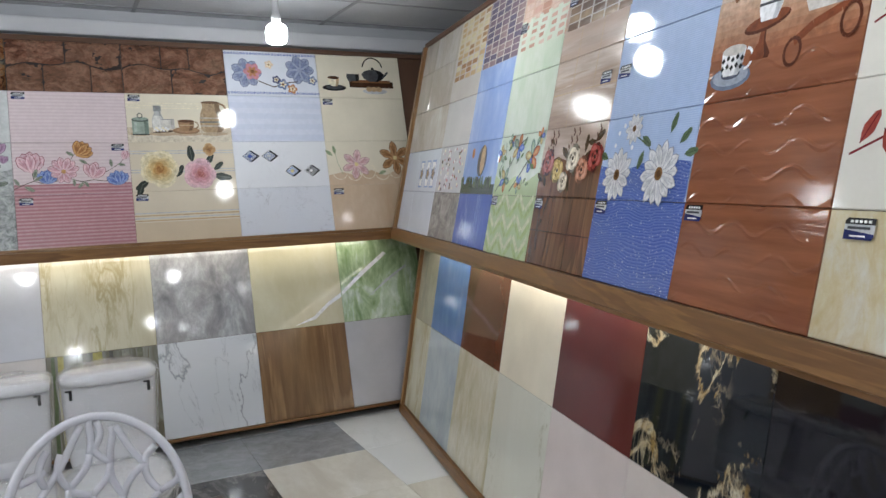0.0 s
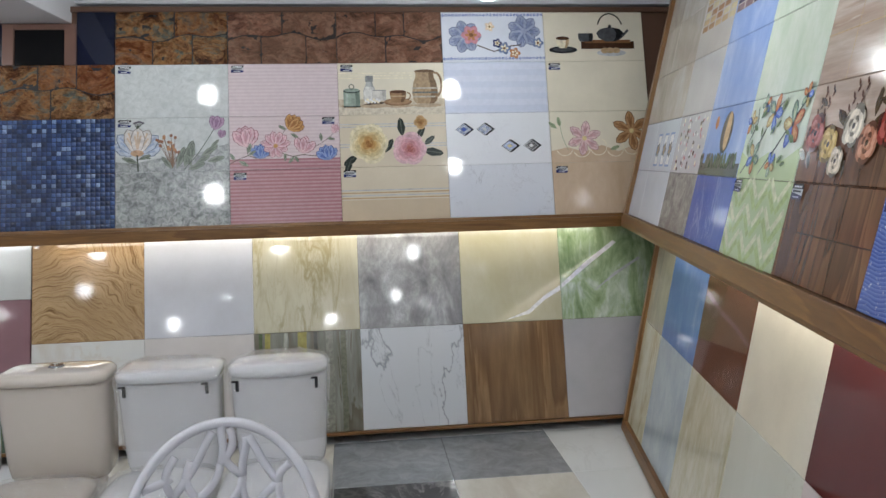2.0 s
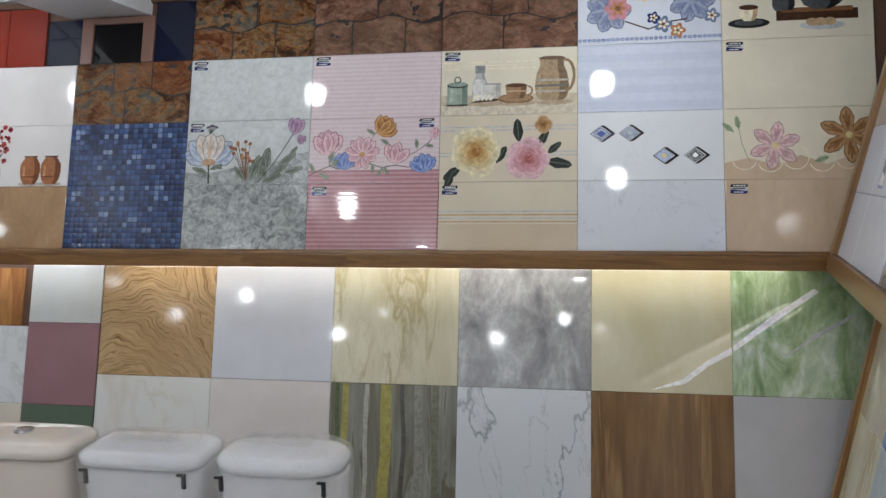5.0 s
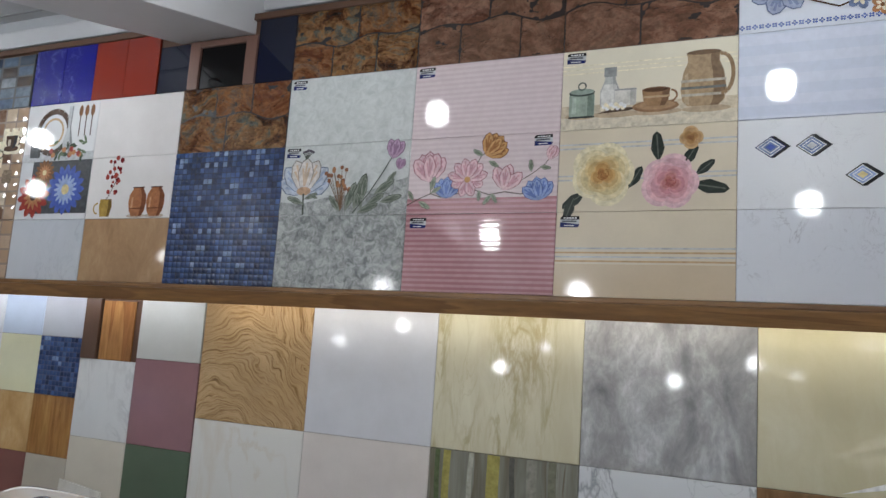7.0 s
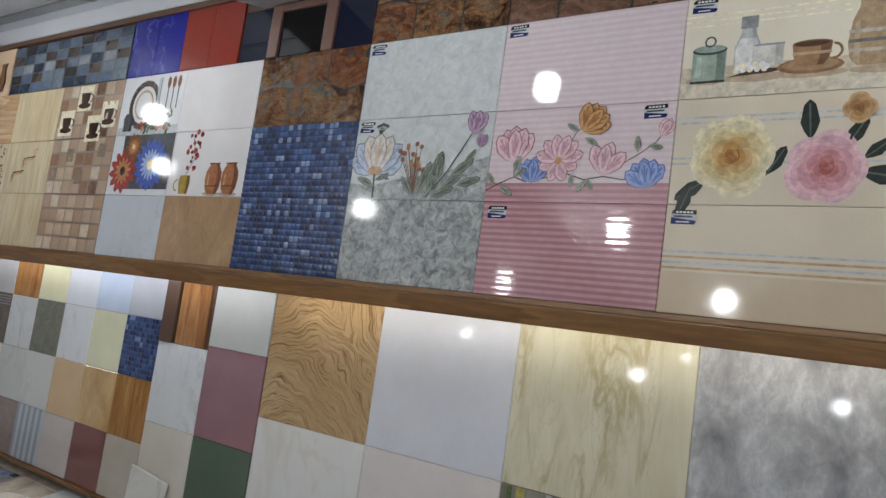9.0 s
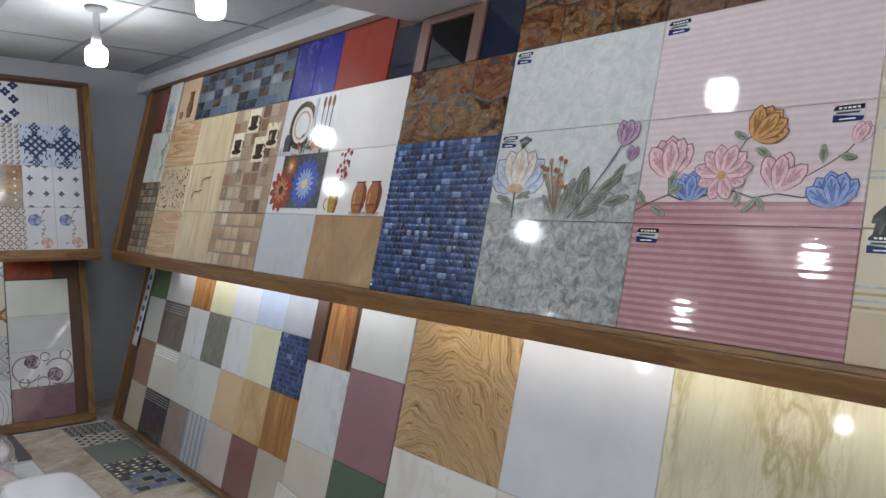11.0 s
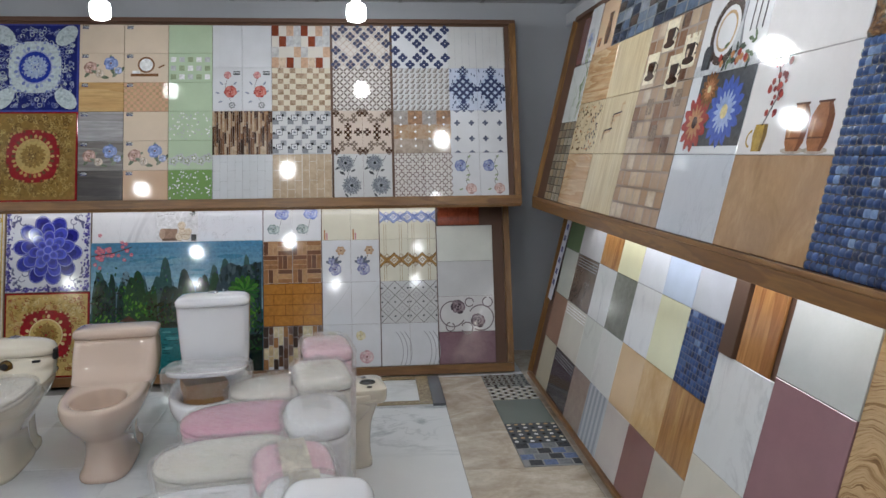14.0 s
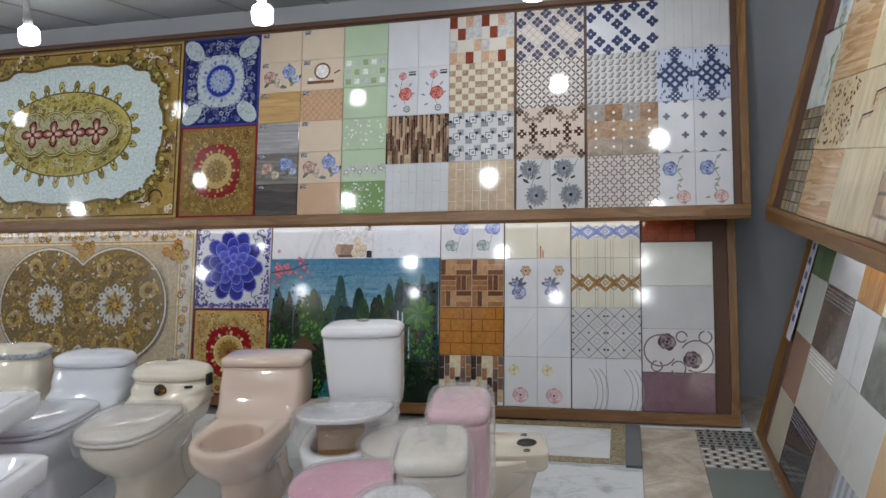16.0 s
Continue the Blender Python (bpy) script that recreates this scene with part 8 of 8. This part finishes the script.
# wrapped row between the others
for x, y, col, lid, lab, w, e, dome, straps, tur, h in (
        (-5.01, -1.235, PNK, ROSE, "pink two-piece toilet with a film-wrapped cistern", 0.16, 4.0, 0.012, False, 0, 0.725), (-4.6, -1.23, OFF, OFF, "off-white wrapped toilet with a cream seat lid", 0.155, 4.6, 0.006, False, 2, 0.73),
        (-4.13, -1.21, WHT, WHT, "white wrapped toilet with a round-fronted cistern", 0.17, 2.5, 0.01, False, 0, 0.735), (-3.75, -1.245, PNK, ROSE, "pink wrapped toilet with cream tape over its cistern", 0.15, 3.4, 0.004, True, 2, 0.73),
        (-3.49, -1.19, WHT, WHT, "white wrapped toilet with a taped cistern", 0.155, 3.0, 0.006, True, -2, 0.74)):
    toilet(lab, pose(x, y, 0, 0, 0, 279 + tur), col, lid, h, w, True, False, e, dome, 0.005, 0.007 if lid != ROSE else 0.003, straps, 0.72, False, True, G3)
toilet("cream toilet bowl without its cistern, seat wrapped in film", pose(-5.45, -1.1, 0, 0, 0, 281), CRM, OFF, 0.7, 0.15, True, False, 4.0, 0.0, 0.0, 0.007, False, 0.74, False, False, G3, False)

# basins at the end of the row
for x, y, z, col, lab in ((-5.0, -3.46, 0.52, WHT, "white rectangular basin on a pink pedestal"), (-4.62, -3.1, 0.4, WHT, "white rectangular basin on a short white pedestal")):
    bs = thing("basin", lab, "basin", pose(x, y, 0, 0, 0, 10), "basins")
    bm = bmesh.new()
    loft(bm, [(z, -0.19, 0.19, 0.21, 8), (z + 0.02, -0.205, 0.205, 0.225, 8), (z + 0.09, -0.21, 0.21, 0.23, 8), (z + 0.098, -0.2, 0.2, 0.22, 8), (z + 0.097, -0.15, 0.17, 0.18, 5), (z + 0.04, -0.12, 0.14, 0.15, 4)])
    part("bowl", bm, ceramic(col), bs)
    bm = bmesh.new()
    loft(bm, [(0.0, -0.1, 0.12, 0.11, 4), (0.05, -0.08, 0.1, 0.09, 4), (z - 0.05, -0.09, 0.13, 0.1, 4), (z + 0.001, -0.12, 0.15, 0.13, 4)])
    part("pedestal", bm, ceramic(ROSE if z > 0.5 else WHT), bs)

# crumpled red cloth between the wrapped seats
for x, y, s in ((-4.7, -1.5, 0.05), (-4.33, -1.52, 0.045)):
    bm = bmesh.new()
    bmesh.ops.create_icosphere(bm, subdivisions=3, radius=s)
    for v in bm.verts:
        v.co = Vector((v.co.x * 1.1, v.co.y, (v.co.z + s) * 3.2)) + 0.02 * noise.noise_vector(v.co * 30)
        v.co.z = max(v.co.z, 0.0)
    tagged(new("packing_paper", mesh_of("packing_paper", bm, gloss(lin(196, 72, 52), 0.5))), "crumpled red cloth between the toilets", "packing").matrix_basis = pose(x, y, -0.009)

# ---------------------------------------------------------------- chair and desk
PLASTIC = gloss(lin(214, 214, 222), 0.25)
ch = thing("chair", "white plastic armless chair with a branching openwork back", "chair", pose(-2.13, -2.02, -0.009, 0, 0, 4))


def tube(bm, pts, r, n=8):
    """A round rod along points."""
    rings = []
    for i, q in enumerate(pts):
        d = (Vector(pts[min(i + 1, len(pts) - 1)]) - Vector(pts[max(i - 1, 0)])).normalized()
        a = d.orthogonal().normalized()
        if i:
            a = (prev - d * prev.dot(d)).normalized()
        prev = a
        b = d.cross(a)
        rings.append([bm.verts.new(Vector(q) + r * (math.cos(2 * math.pi * k / n) * a + math.sin(2 * math.pi * k / n) * b)) for k in range(n)])
    for p0, p1 in zip(rings, rings[1:]):
        for k in range(n):
            f = bm.faces.new((p0[k], p0[(k + 1) % n], p1[(k + 1) % n], p1[k]))
            f.smooth = True
    for lp in (list(reversed(rings[0])), rings[-1]):
        bm.faces.new(lp)
    return bm


def back_point(u, v):
    """On the curved shell of the back: u across in -1..1, v up in 0..1."""
    half = 0.275 * math.sqrt(max(0.0, 1 - (max(0.0, v - 0.25) / 0.75) ** 2.2))
    x = u * half
    return (x, 0.06 * v - 1.1 * x * x + 0.02, 0.43 + 0.38 * v)


def arch(k, n=40):
    a = math.pi * k / n
    return (-0.275 * math.cos(a), 0.06 * math.sin(a) - 1.1 * (0.275 * math.cos(a)) ** 2 + 0.02, 0.43 + 0.385 * math.sin(a) ** 0.75)


part("back_rim", tube(bmesh.new(), [arch(k) for k in range(41)], 0.015), PLASTIC, ch)
branches = [(-0.85, 0.0, -0.55, 0.5), (-0.55, 0.5, -0.7, 0.8), (-0.55, 0.5, -0.3, 0.95), (-0.5, 0.0, -0.3, 0.45), (-0.3, 0.45, -0.05, 0.7), (-0.3, 0.45, -0.45, 0.75), (-0.05, 0.7, -0.1, 1.0), (-0.05, 0.7, 0.2, 0.97),
            (-0.2, 0.0, -0.05, 0.35), (-0.05, 0.35, -0.3, 0.45), (-0.05, 0.35, 0.2, 0.6), (0.2, 0.6, 0.0, 0.8), (0.2, 0.6, 0.45, 0.9), (0.15, 0.0, 0.3, 0.3), (0.3, 0.3, 0.2, 0.6), (0.3, 0.3, 0.6, 0.55), (0.6, 0.55, 0.5, 0.9), (0.6, 0.55, 0.85, 0.7),
            (0.5, 0.0, 0.7, 0.3), (0.7, 0.3, 0.6, 0.55), (0.7, 0.3, 0.95, 0.45), (0.8, 0.0, 0.95, 0.25), (-0.85, 0.3, -0.62, 0.3), (-0.95, 0.35, -0.75, 0.15), (-0.9, 0.6, -0.62, 0.65)]
for u0, v0, u1, v1 in branches:
    pts = []
    for k in range(7):
        f = k / 6
        bend = 0.06 * math.sin(math.pi * f) * (1 if (u0 + v1) * 10 % 2 > 1 else -1)
        pts.append(back_point(u0 + (u1 - u0) * f + bend, v0 + (v1 - v0) * f))
    part("back_branch", tube(bmesh.new(), pts, 0.0125, 8), PLASTIC, ch)
bm = bmesh.new()
loft(bm, [(0.415, -0.25, 0.24, 0.24, 3.2), (0.425, -0.26, 0.25, 0.25, 3.2), (0.44, -0.26, 0.25, 0.25, 3.2), (0.445, -0.24, 0.23, 0.23, 3.2), (0.436, -0.15, 0.15, 0.15, 2.6)])
part("seat", bm, PLASTIC, ch, "", pose(0, -0.24, 0, 0, 0, 90))
for sx, sy in ((-1, 0.0), (1, 0.0), (-1, -0.42), (1, -0.42)):
    part("leg", tube(bmesh.new(), [(sx * 0.2, sy - 0.02, 0.42), (sx * 0.23, sy + (0.04 if sy == 0 else -0.02), 0.0)], 0.016), PLASTIC, ch)

dk = thing("desk", "dark brown wooden office desk", "desk", pose(-2.42, -3.0, -0.009, 0, 0, 3))
DW = wood(lin(72, 44, 36), lin(50, 30, 26), 5.0, 0.0, 0.3)
part("top", slab(-0.6, 0.6, -0.3, 0.32, 0.72, 0.75, 0.006), DW, dk)
for x in (-0.56, 0.56):
    part("side_panel", slab(x - 0.012, x + 0.012, -0.28, 0.3, 0.0, 0.719, 0.003), DW, dk)
part("modesty_panel", slab(-0.54, 0.54, 0.2, 0.215, 0.25, 0.715, 0.003), DW, dk)

# rolled banner leaning in the corner
bn = thing("banner_strip", "white paper strip with dark blue writing leaning on the board", "banner", north_low @ pose(-6.56, 0.52, 0.012, 0, 0, -4))
part("strip", slab(-0.045, 0.045, 0.0, 0.56, 0.0, 0.004, 0.001), gloss(lin(196, 196, 206), 0.3), bn)
for k in range(6):
    part("letter", slab(-0.024 + 0.006 * (k % 2), 0.022, 0.1 + 0.075 * k, 0.135 + 0.075 * k, 0.0041, 0.0055), gloss(lin(40, 44, 110), 0.4), bn)

# paper label behind the open toilet
pl = thing("paper_label", "white paper label with a blue print on the floor", "label", pose(-6.64, -1.98, 0.001, 0, 0, 72))
part("sheet", slab(-0.075, 0.075, -0.05, 0.05, 0.0, 0.002), gloss(lin(206, 206, 210), 0.5), pl)
for x0, x1, y0, y1 in ((-0.06, 0.06, 0.022, 0.036), (-0.05, -0.02, -0.036, 0.01), (0.0, 0.05, -0.03, -0.012)):
    part("print", slab(x0, x1, y0, y1, 0.0022, 0.003), gloss(lin(46, 50, 130), 0.5), pl)

# ---------------------------------------------------------------- floor tiles
FMARB = marble(lin(222, 224, 226), lin(146, 152, 158), 1.6, 0.03, 35.0, 0.5, 0.7, 0.4, 0.06)
FWHITE = marble(lin(218, 220, 220), lin(160, 160, 158), 1.4, 0.04, 30.0, 0.4, 0.6, 0.5, 0.06)
FGREY = mottled(lin(128, 131, 136), lin(152, 155, 160), 10, 0.0, 0.18)
FCREAM = clouds(lin(196, 191, 180), lin(212, 209, 200), lin(222, 220, 214), 3.2)
FDARK = marble(lin(66, 66, 68), lin(150, 148, 146), 2.4, 0.03, 20.0, 0.5, 0.8, 0.5, 0.06)
FBEIGE = clouds(lin(158, 144, 126), lin(196, 184, 168), lin(216, 208, 196), 4.5, 20.0, 0.7)


def floor_tile(x0, x1, y0, y1, m, lift=0.0, name="floor_tile"):
    """One floor tile with its top at floor level."""
    return part(name, tile_mesh(x1 - x0, y1 - y0, m, 0.01), None, floor, m=pose((x0 + x1) / 2, (y0 + y1) / 2, -0.0105 + lift + random.uniform(0, 0.0008)))


special = {(0, 0): FWHITE, (1, 0): FGREY, (2, 0): FGREY, (3, 0): FCREAM, (4, 0): FCREAM, (0, 1): FWHITE, (1, 1): FCREAM, (2, 1): FDARK, (3, 1): FWHITE, (1, 2): FCREAM, (2, 2): FDARK, (0, 2): FCREAM}
for i in range(-2, 11):
    for j in range(-1, 12):
        x1, y1 = -0.09 - 0.6 * i, -0.07 - 0.585 * j
        if i >= 8 and j <= 1:
            continue
        floor_tile(x1 - 0.6, x1, y1 - 0.585, y1, special.get((i, j), (FMARB, FMARB, FWHITE)[(i * 5 + j * 3) % 3]))
XL = -4.89
floor_tile(-5.25, XL, -0.7, -0.1, FBEIGE)
floor_tile(-6.79, -5.25, -0.7, -0.4, FBEIGE)
floor_tile(XL - 1.3, XL, -1.24, -0.7, FMARB)
floor_tile(-6.79, XL - 1.3, -1.24, -0.7, FMARB)
floor_tile(XL - 0.6, XL, -0.1, 0.52, FBEIGE)
for k in range(4):
    floor_tile(XL - 0.6 - 0.6 * (k + 1), XL - 0.6 - 0.6 * k, -0.1, 0.52, FBEIGE)
for k in range(2):
    floor_tile(-6.79 - 0.6 * (k + 1), -6.79 - 0.6 * k, -1.24, -0.1, FMARB)
# patterned border tiles by the board
for k, (a, b) in enumerate(((-6.79, -6.52), (-6.52, -6.26), (-6.26, -5.85), (-5.85, -5.55), (-5.55, -5.26))):
    m = (glaze(lin(150, 152, 148), 0.2), glaze(lin(176, 172, 160), 0.2), glaze(lin(120, 128, 124), 0.2), glaze(lin(88, 92, 96), 0.2), glaze(lin(150, 150, 150), 0.2))[k]
    t = floor_tile(a, b, -0.4, -0.1, m, 0.001, "border_tile")
    p = Print(0.0105)
    w = b - a
    if k in (0, 1):
        for i in range(7):
            for j in range(7):
                x, y = -w / 2 + (i + 0.5) * w / 7, -0.15 + (j + 0.5) * 0.3 / 7
                if (i + j) % 2:
                    p.rect(x - w / 15, x + w / 15, y - 0.01, y + 0.01, I["dgrey"])
                else:
                    p.rect(x - w / 40, x + w / 40, y - 0.021, y + 0.021, I["dgrey"] if k == 0 else I["white"])
    if k == 3:
        for i in range(6):
            for j in range(7):
                p.disc(-w / 2 + (i + 0.5) * w / 6, -0.15 + (j + 0.5) * 0.3 / 7, 0.013, I[("cream", "black", "tan", "white")[(i * 3 + j * 2) % 4]], n=8)
    if k == 4:
        for i in range(4):
            for j in range(4):
                x, y = -w / 2 + i * w / 4, -0.15 + j * 0.075 + 0.03 * (i % 2)
                p.rect(x + 0.004, x + w / 4 - 0.004, max(-0.146, y + 0.004), min(0.146, y + 0.071), I[("dgrey", "grey", "steel")[(i + 2 * j) % 3]])
    if k != 2:
        on(t, p)
# picture-frame tile lying on the floor
fr = thing("framed_tile_panel", "white tile panel with an ornate gold border lying on the floor", "tile panel", pose(-6.49, -1.3, -0.0005))
part("panel", slab(-0.29, 0.29, -0.58, 0.52, 0.0, 0.012, 0.003), FWHITE, fr)
for nm, x0, x1, y0, y1, m in (("border", -0.29, 0.29, 0.52, 0.6, "dgrey"), ("border", -0.29, 0.29, 0.44, 0.52, "tan"), ("border", 0.22, 0.29, -0.58, 0.439, "tan"), ("border", -0.29, -0.22, -0.58, 0.439, "tan")):
    part(nm, slab(x0, x1, y0, y1, 0.0125 if m == "tan" else 0.0, 0.017, 0.002), mottled(lin(96, 80, 60), lin(176, 158, 122), 60, 0.0, 0.25) if m == "tan" else glaze(lin(92, 94, 98), 0.2), fr)
